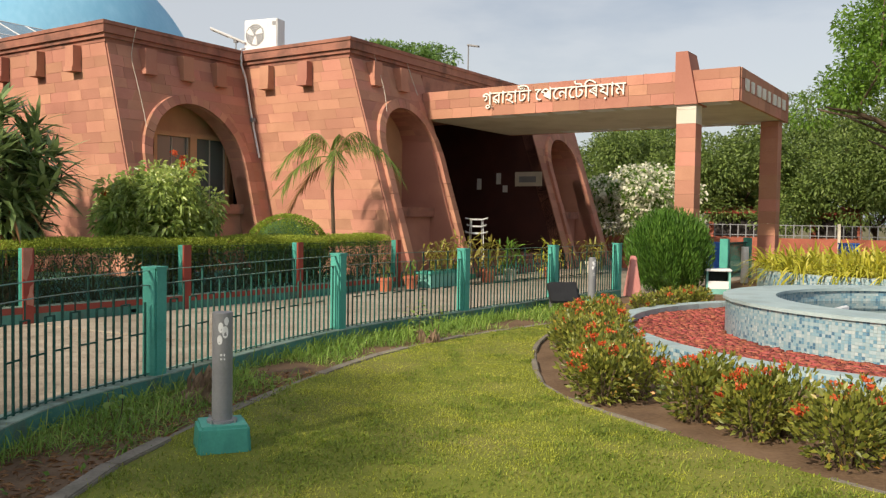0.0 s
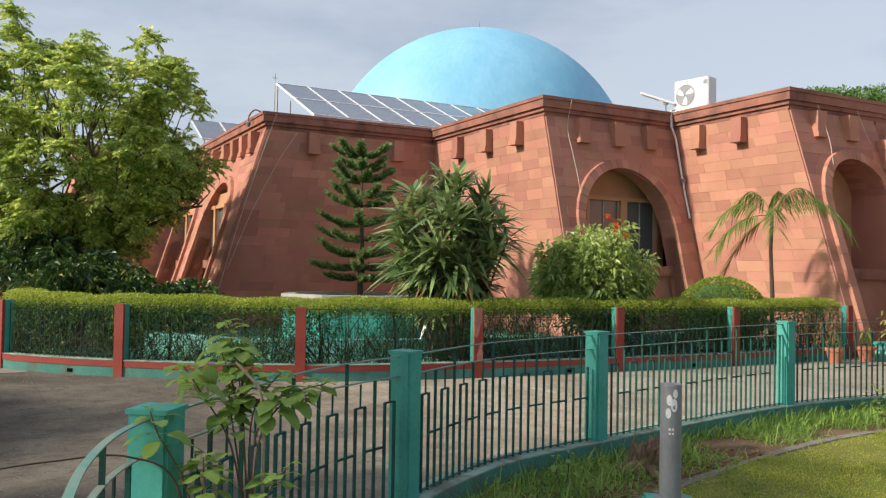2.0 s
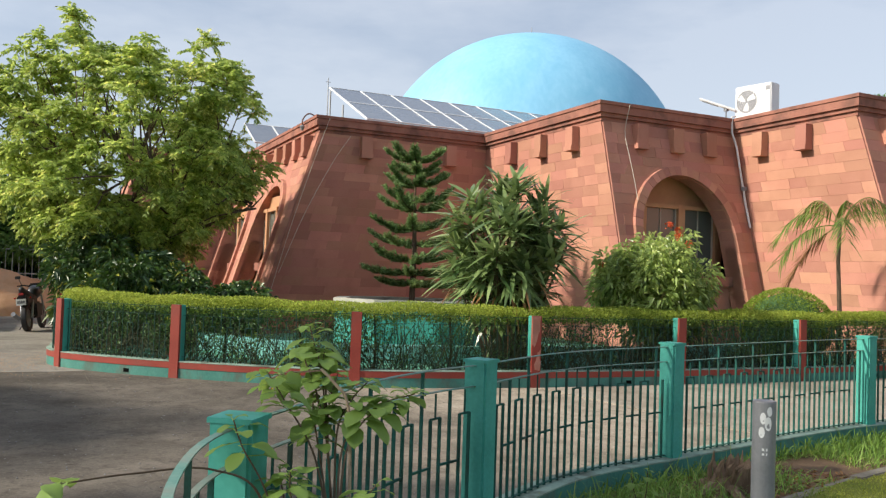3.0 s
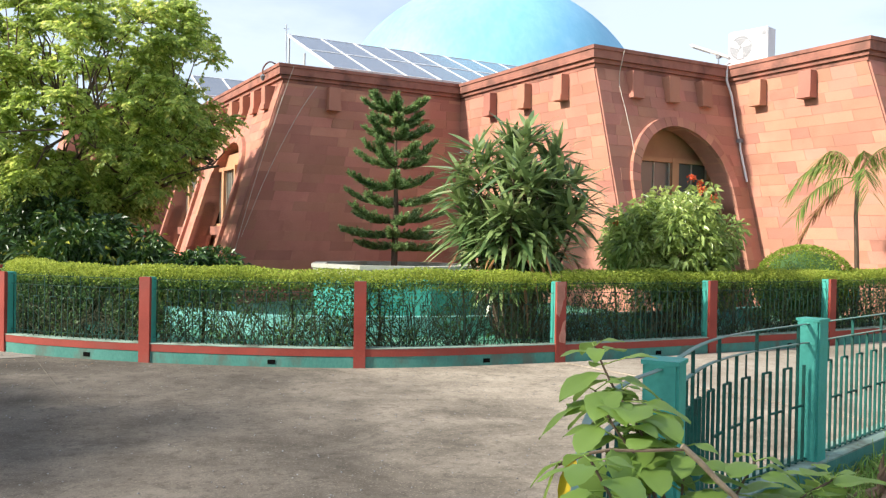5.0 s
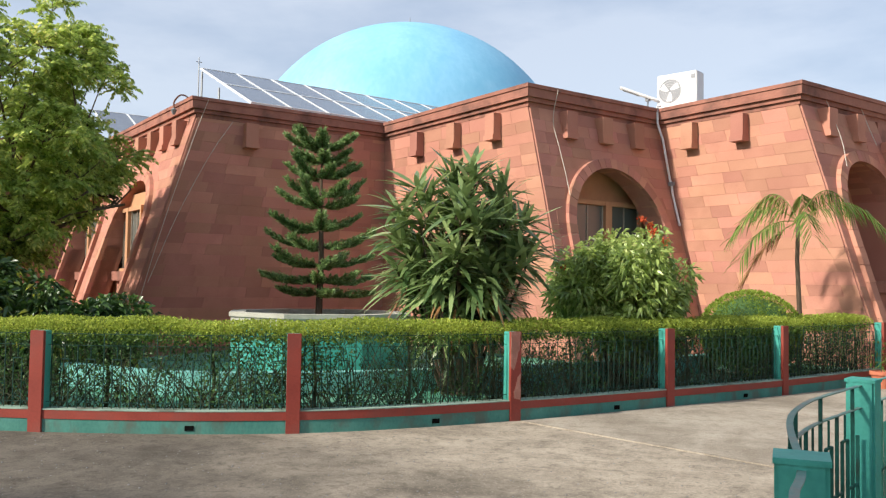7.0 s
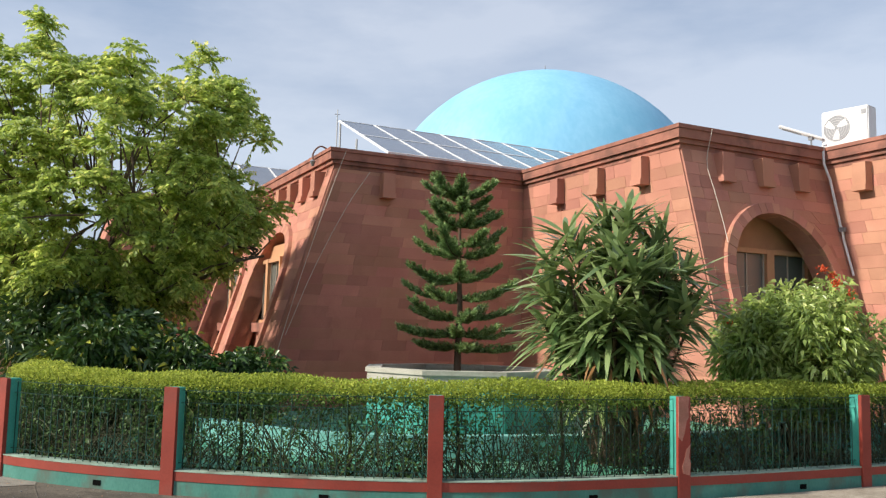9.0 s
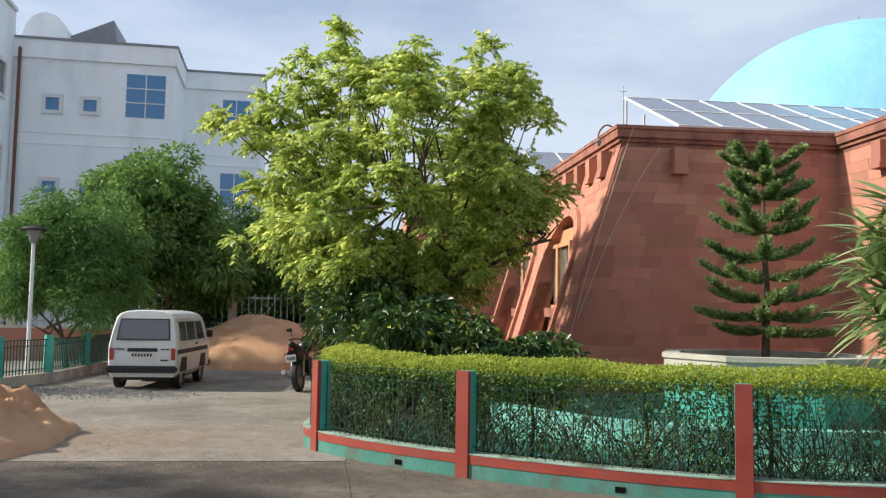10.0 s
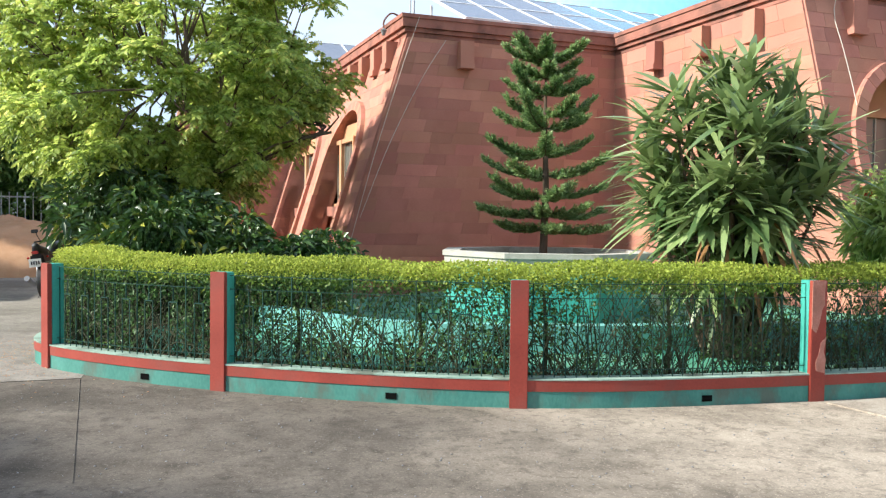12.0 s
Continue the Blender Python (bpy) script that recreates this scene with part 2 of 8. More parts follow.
RAIL_TOP = surface("worn_rail_paint", (0.07, 0.20, 0.165), (0.20, 0.30, 0.25), 0.55, 5, 50, 0.2, stain=(0.20, 0.17, 0.14), stain_scale=5, stain_amount=0.6)
GREEN_BAR = surface("dark_green_bar_paint", (0.004, 0.034, 0.024), (0.009, 0.055, 0.04), 0.5, 6, 60, 0.1)
KERB = surface("kerb_concrete", (0.30, 0.26, 0.21), (0.46, 0.41, 0.35), 0.9, 3, 40, 0.3, stain=(0.16, 0.14, 0.10), stain_scale=2, stain_amount=0.6)
SOIL = surface("garden_soil", (0.11, 0.07, 0.045), (0.23, 0.15, 0.095), 0.95, 2.5, 30, 0.6, spec=0.1)
EARTH = surface("ground_earth", (0.10, 0.10, 0.05), (0.20, 0.17, 0.10), 0.95, 0.4, 8, 0.4, spec=0.1)
TURF = surface("turf_base", (0.12, 0.145, 0.027), (0.23, 0.24, 0.048), 0.95, 1.6, 40, 0.5, stain=(0.20, 0.17, 0.07), stain_scale=0.8, stain_amount=0.5, spec=0.1)
SAND = surface("builders_sand", (0.42, 0.245, 0.138), (0.56, 0.35, 0.21), 0.95, 1.5, 50, 0.5, stain=(0.34, 0.17, 0.08), stain_scale=0.9, stain_amount=0.5, spec=0.1)
GRAVEL = surface("grey_gravel", (0.13, 0.13, 0.135), (0.32, 0.32, 0.325), 0.9, 8, 60, 0.6, spec=0.2)
BARK = surface("bark", (0.07, 0.05, 0.035), (0.17, 0.125, 0.09), 0.95, 4, 30, 0.7, spec=0.1, stretch=(1, 1, 0.3))
WHITE = surface("white_paint", (0.68, 0.69, 0.70), (0.78, 0.79, 0.80), 0.6, 2, 40, 0.04, stain=(0.55, 0.54, 0.5), stain_scale=1.5, stain_amount=0.35)
WHITE_WALL = surface("white_wall_paint", (0.86, 0.89, 0.92), (0.92, 0.94, 0.96), 0.7, 0.4, 20, 0.04, stain=(0.5, 0.54, 0.58), stain_scale=0.5, stain_amount=0.3, stretch=(1, 1, 0.4))
GREYMETAL = surface("grey_metal", (0.20, 0.205, 0.22), (0.28, 0.285, 0.30), 0.5, 3, 50, 0.06, metal=0.2)
STEEL = surface("galvanised_steel", (0.35, 0.36, 0.37), (0.5, 0.51, 0.52), 0.4, 5, 60, 0.05, metal=0.8)
HOLE = surface("dark_hole", (0.004, 0.004, 0.004), (0.01, 0.01, 0.009), 1.0, 6, 60, 0.1, spec=0.0)
BLACK = surface("black_rubber", (0.012, 0.012, 0.013), (0.03, 0.03, 0.032), 0.6, 6, 60, 0.1)
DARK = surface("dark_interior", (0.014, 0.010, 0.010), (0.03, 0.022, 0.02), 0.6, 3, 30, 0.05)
PANEL = surface("solar_cells", (0.13, 0.15, 0.19), (0.18, 0.20, 0.24), 0.18, 1.5, 12, 0.0, spec=0.7)
WINDOW = glass("dark_window_glass", (0.14, 0.145, 0.13), 0.18)
BLUEGLASS = glass("blue_window_glass", (0.05, 0.20, 0.40), 0.15)
BROWN = surface("brown_wood_paint", (0.13, 0.055, 0.035), (0.20, 0.09, 0.055), 0.6, 3, 40, 0.1)


# ---- builders ----
class Shape:
    """Collects vertices and faces of one part."""

    def __init__(self):
        self.v, self.f = [], []

    def add(self, verts, faces):
        k = len(self.v)
        self.v.extend([tuple(p) for p in verts])
        self.f.extend([tuple(i + k for i in q) for q in faces])
        return self

    def box(self, x0, x1, y0, y1, z0, z1):
        p = [(x, y, z) for z in (z0, z1) for x, y in ((x0, y0), (x1, y0), (x1, y1), (x0, y1))]
        return self.add(p, [(3, 2, 1, 0), (4, 5, 6, 7), (0, 1, 5, 4), (1, 2, 6, 5), (2, 3, 7, 6), (3, 0, 4, 7)])

    def hexa(self, p):
        """Eight corners: four below, four above, both anticlockwise from above."""
        return self.add(p, [(3, 2, 1, 0), (4, 5, 6, 7), (0, 1, 5, 4), (1, 2, 6, 5), (2, 3, 7, 6), (3, 0, 4, 7)])

    def prism(self, poly, z0, z1):
        n = len(poly)
        p = [(x, y, z0) for x, y in poly] + [(x, y, z1) for x, y in poly]
        return self.add(p, [tuple(range(n - 1, -1, -1)), tuple(range(n, 2 * n))] + [(i, (i + 1) % n, n + (i + 1) % n, n + i) for i in range(n)])

    def tube(self, pts, radii, n=8, caps=True):
        pts = [Vector(p) for p in pts]
        if isinstance(radii, (int, float)):
            radii = [radii] * len(pts)
        rings = []
        side = None
        for i, p in enumerate(pts):
            d = (pts[min(i + 1, len(pts) - 1)] - pts[max(i - 1, 0)]).normalized()
            if side is None:
                side = d.orthogonal().normalized()
            side = (side - d * side.dot(d)).normalized()
            up = d.cross(side)
            rings.append([p + (side * math.cos(a) + up * math.sin(a)) * radii[i] for a in (2 * math.pi * k / n for k in range(n))])
        v = [q for r in rings for q in r]
        f = [(i * n + k, i * n + (k + 1) % n, (i + 1) * n + (k + 1) % n, (i + 1) * n + k) for i in range(len(pts) - 1) for k in range(n)]
        if caps:
            f += [tuple(range(n - 1, -1, -1)), tuple((len(pts) - 1) * n + k for k in range(n))]
        return self.add(v, f)

    def lathe(self, prof, n=24, cx=0, cy=0, squash=1.0):
        v = [(cx + r * math.cos(2 * math.pi * k / n), cy + squash * r * math.sin(2 * math.pi * k / n), z) for r, z in prof for k in range(n)]
        m = len(prof)
        f = [(i * n + k, i * n + (k + 1) % n, (i + 1) * n + (k + 1) % n, (i + 1) * n + k) for i in range(m - 1) for k in range(n)]
        f += [tuple(range(n - 1, -1, -1)), tuple((m - 1) * n + k for k in range(n))]
        return self.add(v, f)

    def ribbon(self, pts, half, z0, z1):
        """A wall of even thickness along a plan line."""
        n = len(pts)
        L, R = [], []
        for i in range(n):
            a, b = Vector(pts[max(i - 1, 0)][:2]), Vector(pts[min(i + 1, n - 1)][:2])
            d = (b - a).normalized()
            s = Vector((-d.y, d.x)) * half
            L.append(Vector(pts[i][:2]) + s)
            R.append(Vector(pts[i][:2]) - s)
        v = [(p.x, p.y, z) for z in (z0, z1) for p in L] + [(p.x, p.y, z) for z in (z0, z1) for p in R]
        f = []
        for i in range(n - 1):
            f += [(i + 1, i, n + i, n + i + 1), (2 * n + i, 2 * n + i + 1, 3 * n + i + 1, 3 * n + i), (n + i + 1, n + i, 3 * n + i, 3 * n + i + 1), (i, i + 1, 2 * n + i + 1, 2 * n + i)]
        f += [(0, n, 3 * n, 2 * n), (n - 1, 3 * n - 1, 4 * n - 1, 2 * n - 1)]
        return self.add(v, f)

    def make(self, name, mat, parent=None, label="", bevel=0.0, smooth=False, kind=""):
        me = bpy.data.meshes.new(name)
        me.from_pydata(self.v, [], self.f)
        if bevel:
            bm = bmesh.new()
            bm.from_mesh(me)
            bmesh.ops.recalc_face_normals(bm, faces=bm.faces)
            bmesh.ops.bevel(bm, geom=[e for e in bm.edges if e.is_manifold and e.calc_face_angle(0) > 0.5], offset=bevel, segments=2, affect="EDGES", clamp_overlap=True)
            bm.to_mesh(me)
            bm.free()
        me.materials.append(mat)
        if smooth:
            me.shade_smooth()
        me.update()
        ob = new(name, me)
        ob.parent = parent
        return tagged(ob, label, kind=kind)


def thing(name, label, category, m=None, group="", kind=""):
    ob = new(name)
    ob.empty_display_size = 0.2
    if m is not None:
        ob.matrix_basis = m
    return tagged(ob, label, category, group, kind)


def plain(ob, label, category, kind="", group=""):
    return tagged(ob, label, category, group, kind)


def spline(pts, step=0.1):
    """Points at even steps along a smooth line through pts."""
    p = [np.array(q, float) for q in pts]
    p = [2 * p[0] - p[1]] + p + [2 * p[-1] - p[-2]]
    out = []
    for i in range(1, len(p) - 2):
        for s in np.linspace(0, 1, 24, endpoint=False):
            out.append(0.5 * (2 * p[i] + (p[i + 1] - p[i - 1]) * s + (2 * p[i - 1] - 5 * p[i] + 4 * p[i + 1] - p[i + 2]) * s * s + (3 * p[i] - p[i - 1] - 3 * p[i + 1] + p[i + 2]) * s ** 3))
    out.append(p[-2])
    out = np.array(out)
    d = np.concatenate([[0], np.cumsum(np.linalg.norm(np.diff(out, axis=0), axis=1))])
    k = max(2, int(round(d[-1] / step)) + 1)
    t = np.linspace(0, d[-1], k)
    return np.stack([np.interp(t, d, out[:, j]) for j in range(out.shape[1])], 1)


def leaf_cloud(centres, along, length, width, rng, fold=0.25, droop=0.0, normal_up=0.6, sizes=0.3):
    """Vertices and faces of many small folded leaves: four corners, two triangles each."""
    n = len(centres)
    d = along / np.maximum(np.linalg.norm(along, axis=1, keepdims=True), 1e-6)
    up = rng.normal(size=(n, 3)) * (1 - normal_up)
    up[:, 2] += normal_up
    side = np.cross(d, up)
    side /= np.maximum(np.linalg.norm(side, axis=1, keepdims=True), 1e-6)
    nrm = np.cross(side, d)
    s = (1 + rng.uniform(-sizes, sizes, (n, 1)))
    L, W = length * s, width * s
    tip = centres + d * L
    tip[:, 2] -= droop * L[:, 0]
    mid = centres + d * L * 0.45
    v = np.stack([centres, mid + side * W * 0.5 + nrm * W * fold, tip, mid - side * W * 0.5 + nrm * W * fold], 1).reshape(-1, 3)
    k = np.arange(n)[:, None] * 4
    f = np.concatenate([k + np.array([[0, 2, 1]]), k + np.array([[0, 3, 2]])], 1).reshape(-1, 3)
    return v, f


def blade_cloud(base, along, length, width, rng, bend=0.5, seg=4, sizes=0.25, strap=False):
    """Long leaves that arch over: strips of seg quads with a tapered tip."""
    n = len(base)
    d = along / np.maximum(np.linalg.norm(along, axis=1, keepdims=True), 1e-6)
    side = np.cross(d, np.array([0, 0, 1.0]) + rng.normal(size=(n, 3)) * 0.15)
    side /= np.maximum(np.linalg.norm(side, axis=1, keepdims=True), 1e-6)
    L = length * (1 + rng.uniform(-sizes, sizes, n))
    b = bend * (1 + rng.uniform(-0.5, 0.5, n))
    rows = []
    for k in range(seg + 1):
        s = k / seg
        w = width * (0.35 + 1.3 * s if s < 0.5 else 2.0 * (1 - s)) * 0.5
        if strap:
            w = width * min(0.3 + 2.0 * s, 1.0, 1.9 * (1 - s) ** 0.75) * 0.5
        w = max(w, width * 0.03)
        c = base + d * (L * s)[:, None]
        c[:, 2] -= b * L * s * s
        rows += [c + side * w, c - side * w]
    v = np.stack(rows, 1).reshape(-1, 3)
    m = 2 * (seg + 1)
    q = np.concatenate([np.array([[2 * k, 2 * k + 1, 2 * k + 3, 2 * k + 2]]) for k in range(seg)], 0)
    f = (np.arange(n)[:, None, None] * m + q[None]).reshape(-1, 4)
    return v, f


def cloud(name, v, f, mat, parent=None, label="", kind=""):
    """One mesh from arrays of vertices and faces."""
    me = bpy.data.meshes.new(name)
    k = f.shape[1]
    me.vertices.add(len(v))
    me.vertices.foreach_set("co", np.ascontiguousarray(v, np.float32).ravel())
    me.loops.add(f.size)
    me.loops.foreach_set("vertex_index", np.ascontiguousarray(f, np.int32).ravel())
    me.polygons.add(len(f))
    me.polygons.foreach_set("loop_start", np.arange(0, f.size, k, dtype=np.int32))
    me.materials.append(mat)
    me.update(calc_edges=True)
    me.validate()
    ob = new(name, me)
    ob.parent = parent
    return tagged(ob, label, kind=kind)


def unit(rng, n):
    a = rng.normal(size=(n, 3))
    return a / np.linalg.norm(a, axis=1, keepdims=True)

# ---- ground ----
INNER = [(-17.4, 17.2), (-16.2, 14.6), (-14.6, 12.8), (-12.75, 11.42), (-11.85, 10.61), (-10.86, 10.04), (-8.76, 10.31), (-6.35, 11.30), (-4.50, 13.05), (-2.93, 15.01), (-1.45, 17.04), (0.27, 19.80)]
OUTER = [(-0.84, 2.94), (-1.51, 3.88), (-1.81, 6.13), (-1.36, 8.57), (-0.12, 11.60), (1.46, 13.75), (3.10, 15.90), (4.62, 17.75)]
OUTER_RUN = OUTER[:1] + [(-1.12, 3.23), (-1.37, 3.56)] + OUTER[1:2] + [(-1.65, 4.42), (-1.77, 4.87), (-1.845, 5.30), (-1.85, 5.75)] + OUTER[2:3] + [(-1.76, 7.35)] + OUTER[3:]
BED = [(5.2, 4.0), (4.2, 5.1), (3.43, 6.04), (2.65, 7.27), (2.08, 8.42), (1.98, 9.55), (2.36, 11.84), (3.58, 14.34), (5.4, 16.6)]
LAWN_EDGE = [(-0.75, 4.6), (-0.96, 5.87), (-0.84, 6.73), (-0.57, 7.80), (-0.09, 9.28), (0.59, 10.82), (1.62, 12.28), (2.55, 13.22), (3.45, 14.25)]

g = Shape()
N = 24
for i in range(N):
    for j in range(N):
        x0, x1, y0, y1 = [-1500 + 3000 * k / N for k in (i, i + 1, j, j + 1)]
        g.add([(x0, y0, -0.06), (x1, y0, -0.06), (x1, y1, -0.06), (x0, y1, -0.06)], [(0, 1, 2, 3)])
plain(g.make("ground", EARTH), "dry earth ground with thin grass, reaching far off", "ground", "structure")

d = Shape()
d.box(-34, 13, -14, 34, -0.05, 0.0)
plain(d.make("road", ASPHALT), "worn grey-brown concrete driveway with dark stains, its sunlit side painted paler", "driveway", "structure")

FAR_BAY = [(-10.12, 9.84), (-14.5, 3.9), (-30, -4.0), (-33, 12), (-26, 20), (-17.6, 16.6)]
Shape().prism(FAR_BAY, -0.04, 0.004).make("far_bay", DUSTY, bpy.data.objects["road"], "paler dusty concrete bay beyond a joint")
for p, q in (((-10.12, 9.84), (-14.5, 3.9)), ((-10.1, 9.82), (-7.4, 8.05))):
    Shape().ribbon([(p[0] + (q[0] - p[0]) * k / 24 + 0.0015 * math.sin(k * 2.3), p[1] + (q[1] - p[1]) * k / 24 + 0.0015 * math.sin(k * 3.7 + 1)) for k in range(25)], 0.002, -0.01, 0.0055).make("joint", JOINT, bpy.data.objects["road"], "dark open joint in the concrete")

# the paler concrete bays beside the garden railing
pale = thing("pavement", "pale concrete driveway bays with straight joints", "pavement", kind="structure")
for i, (c0, c1) in enumerate([(0.0, 3.2), (3.22, 6.4), (6.42, 9.6), (9.62, 13.5)]):
    o, along, side = Vector((-4.35, 12.95)), Vector((0.60, 0.80)), Vector((0.875, -0.484))
    q = Shape()
    p = [o + along * c0, o + along * c0 + side * 4.7, o + along * c1 + side * 4.7, o + along * c1]
    q.prism([(a.x, a.y) for a in p], -0.02, 0.012)
    q.make("concrete_slab", CONCRETE, pale)

soil = Shape()
inner_line = spline(INNER, 0.3)
poly = [tuple(p) for p in inner_line] + [(2.0, 24.0), (-2.0, 30.0), (-24.0, 30.0)]
soil.prism(poly, -0.03, 0.1)
plain(soil.make("soil", SOIL), "dark garden soil round the building behind the hedge", "soil", "structure")

GREEN_FLOOR = surface("green_floor_paint", (0.055, 0.23, 0.145), (0.10, 0.33, 0.22), 0.7, 1.8, 40, 0.15, stain=(0.12, 0.24, 0.16), stain_scale=1.1, stain_amount=0.6)
yard = Shape()
near = [(p[0] - 0.15, p[1] + 0.78) for p in inner_line if p[0] > -11.3]
yard.prism(near + [(2.2, 22.5), (-2.5, 23.0), (-6.0, 22.0), (-12.0, 19.0), (-12.6, 14.0)], 0.02, 0.13)
plain(yard.make("pavement", GREEN_FLOOR), "mint-green painted yard floor between hedge and building", "pavement", "structure")

# turf of the garden with its worn verge
lawn_l, bed_l = spline(LAWN_EDGE, 0.3), spline(BED, 0.3)
verge = Shape()
outer_l = spline(OUTER_RUN, 0.3)
verge.prism([tuple(p) for p in outer_l] + [(9.5, 23.5), (14, 26), (16, 10), (12, -6), (0.8, -6), (0.2, 1.2), (-0.5, 2.4)], -0.03, 0.03)
plain(verge.make("verge", SOIL), "bare brown soil and rough grass along the railing", "soil", "structure")
turf = Shape()
turf.prism([tuple(p) for p in lawn_l] + [tuple(p) for p in bed_l[::-1]] + [(4.6, 1.5), (3.5, -2.5), (1.0, -2.5), (0.0, 2.2)], -0.02, 0.05)
plain(turf.make("lawn", TURF), "short green lawn with yellowish worn patches", "lawn", "structure")

# ---- the domed building; its own axes: x along the fronts, y to the back ----
SITE = pose(-10.64, 23.19, 0, 0, 0, -35)
hall = thing("domed_building", "red sandstone building with sloping buttress walls, arches and a blue dome", "building", SITE)
rng = np.random.default_rng(5)
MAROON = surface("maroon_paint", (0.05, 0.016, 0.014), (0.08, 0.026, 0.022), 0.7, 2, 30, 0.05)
TOP = 5.25


class Panel:
    """A wall face: origin, run along, outward normal, outward lean per metre down."""

    def __init__(self, o, run, out, lean):
        self.o, self.run, self.out, self.lean = Vector((*o, 0)), Vector((*run, 0)), Vector((*out, 0)), lean

    def at(self, s, h, off=0.0):
        p = self.o + self.run * s + self.out * (self.lean * (TOP - h) + off)
        return (p.x, p.y, h)


def arch_edge(arch, h):
    """Half width of the arch at height h, or None above it."""
    c, half, spring, rise = arch
    if h >= spring + rise:
        return None
    if h <= spring:
        return half
    return half * math.sqrt(max(0.0, 1 - ((h - spring) / rise) ** 2))


def masonry(panel, left, right, arch=None, course=0.235, parts=True, parent=None, thick=0.035, low=0.0, top=TOP):
    """Stone courses: slabs of uneven length with open joints, cut round an arch."""
    joined = Shape()
    h = low
    shared = []
    while h < top - 0.02:
        h1 = min(h + course * rng.uniform(0.92, 1.08), top)
        if top - h1 < 0.1:
            h1 = top
        spans = [(left, right)]
        if arch:
            e0, e1 = arch_edge(arch, h), arch_edge(arch, h1)
            if e0 is not None:
                e1 = e1 if e1 is not None else 0.0
                c = arch[0]
                spans = [(left, lambda z, a=e0, b=e1, p=h, q=h1: c - (a + (b - a) * (z - p) / (q - p)) - 0.02),
                         (lambda z, a=e0, b=e1, p=h, q=h1: c + (a + (b - a) * (z - p) / (q - p)) + 0.02, right)]
        for lo, hi in spans:
            a0, b0, a1, b1 = lo(h), hi(h), lo(h1), hi(h1)
            w = max(b0 - a0, b1 - a1)
            if w < 0.06:
                continue
            cuts, s = [0.0], rng.uniform(0.2, 0.7) / w
            while s < 1 - 0.2 / w:
                cuts.append(s)
                s += rng.uniform(0.45, 0.95) / w
            cuts.append(1.0)
            g = 0.002
            for u0, u1 in zip(cuts[:-1], cuts[1:]):
                off = thick + rng.uniform(-0.002, 0.003)
                lo0, lo1 = a0 + (b0 - a0) * u0 + g, a0 + (b0 - a0) * u1 - g
                hi0, hi1 = a1 + (b1 - a1) * u0 + g, a1 + (b1 - a1) * u1 - g
                if lo1 - lo0 < 0.02 and hi1 - hi0 < 0.02:
                    continue
                hi1, lo1 = max(hi1, hi0 + 0.004), max(lo1, lo0 + 0.004)
                b = 0.0018
                back = [panel.at(lo0, h + g, 0.0), panel.at(lo1, h + g, 0.0), panel.at(hi1, h1 - g, 0.0), panel.at(hi0, h1 - g, 0.0)]
                mid = [panel.at(lo0, h + g, off - b), panel.at(lo1, h + g, off - b), panel.at(hi1, h1 - g, off - b), panel.at(hi0, h1 - g, off - b)]
                front = [panel.at(lo0 + b, h + g + b, off), panel.at(lo1 - b, h + g + b, off), panel.at(hi1 - b, h1 - g - b, off), panel.at(hi0 + b, h1 - g - b, off)]
                f = [(8, 9, 10, 11)] + [(i, (i + 1) % 4, 4 + (i + 1) % 4, 4 + i) for i in range(4)] + [(4 + i, 4 + (i + 1) % 4, 8 + (i + 1) % 4, 8 + i) for i in range(4)]
                if parts:
                    shared.append(Shape().add(back + mid + front, f))
                else:
                    joined.add(back + mid + front, f)
        h = h1
    for q in shared:
        q.make("brick", STONE, parent)
    if not parts:
        joined.make("masonry", STONE_J, parent, kind="stuff")


def backing(panel, left, right, arch=None, depth=0.35, low=0.0, top=TOP):
    """The solid wall behind the stone, open under the arch."""
    sh = Shape()
    steps = 22 if arch else 1
    hs = [low + (top - low) * i / steps for i in range(steps + 1)]
    for h, h1 in zip(hs[:-1], hs[1:]):
        spans = [(left, right)]
        if arch:
            e0, e1 = arch_edge(arch, h), arch_edge(arch, h1)
            if e0 is not None:
                e1 = e1 if e1 is not None else 0.0
                c = arch[0]
                spans = [(left, lambda z, a=e0, b=e1, p=h, q=h1: c - (a + (b - a) * (z - p) / (q - p))), (lambda z, a=e0, b=e1, p=h, q=h1: c + (a + (b - a) * (z - p) / (q - p)), right)]
        for lo, hi in spans:
            a0, b0, a1, b1 = lo(h), hi(h), lo(h1), hi(h1)
            if max(b0 - a0, b1 - a1) < 0.01:
                continue
            p = [panel.at(a0, h, 0.030), panel.at(b0, h, 0.030), panel.at(b0, h, -depth), panel.at(a0, h, -depth), panel.at(a1, h1, 0.030), panel.at(b1, h1, 0.030), panel.at(b1, h1, -depth), panel.at(a1, h1, -depth)]
            sh.hexa(p)
    return sh


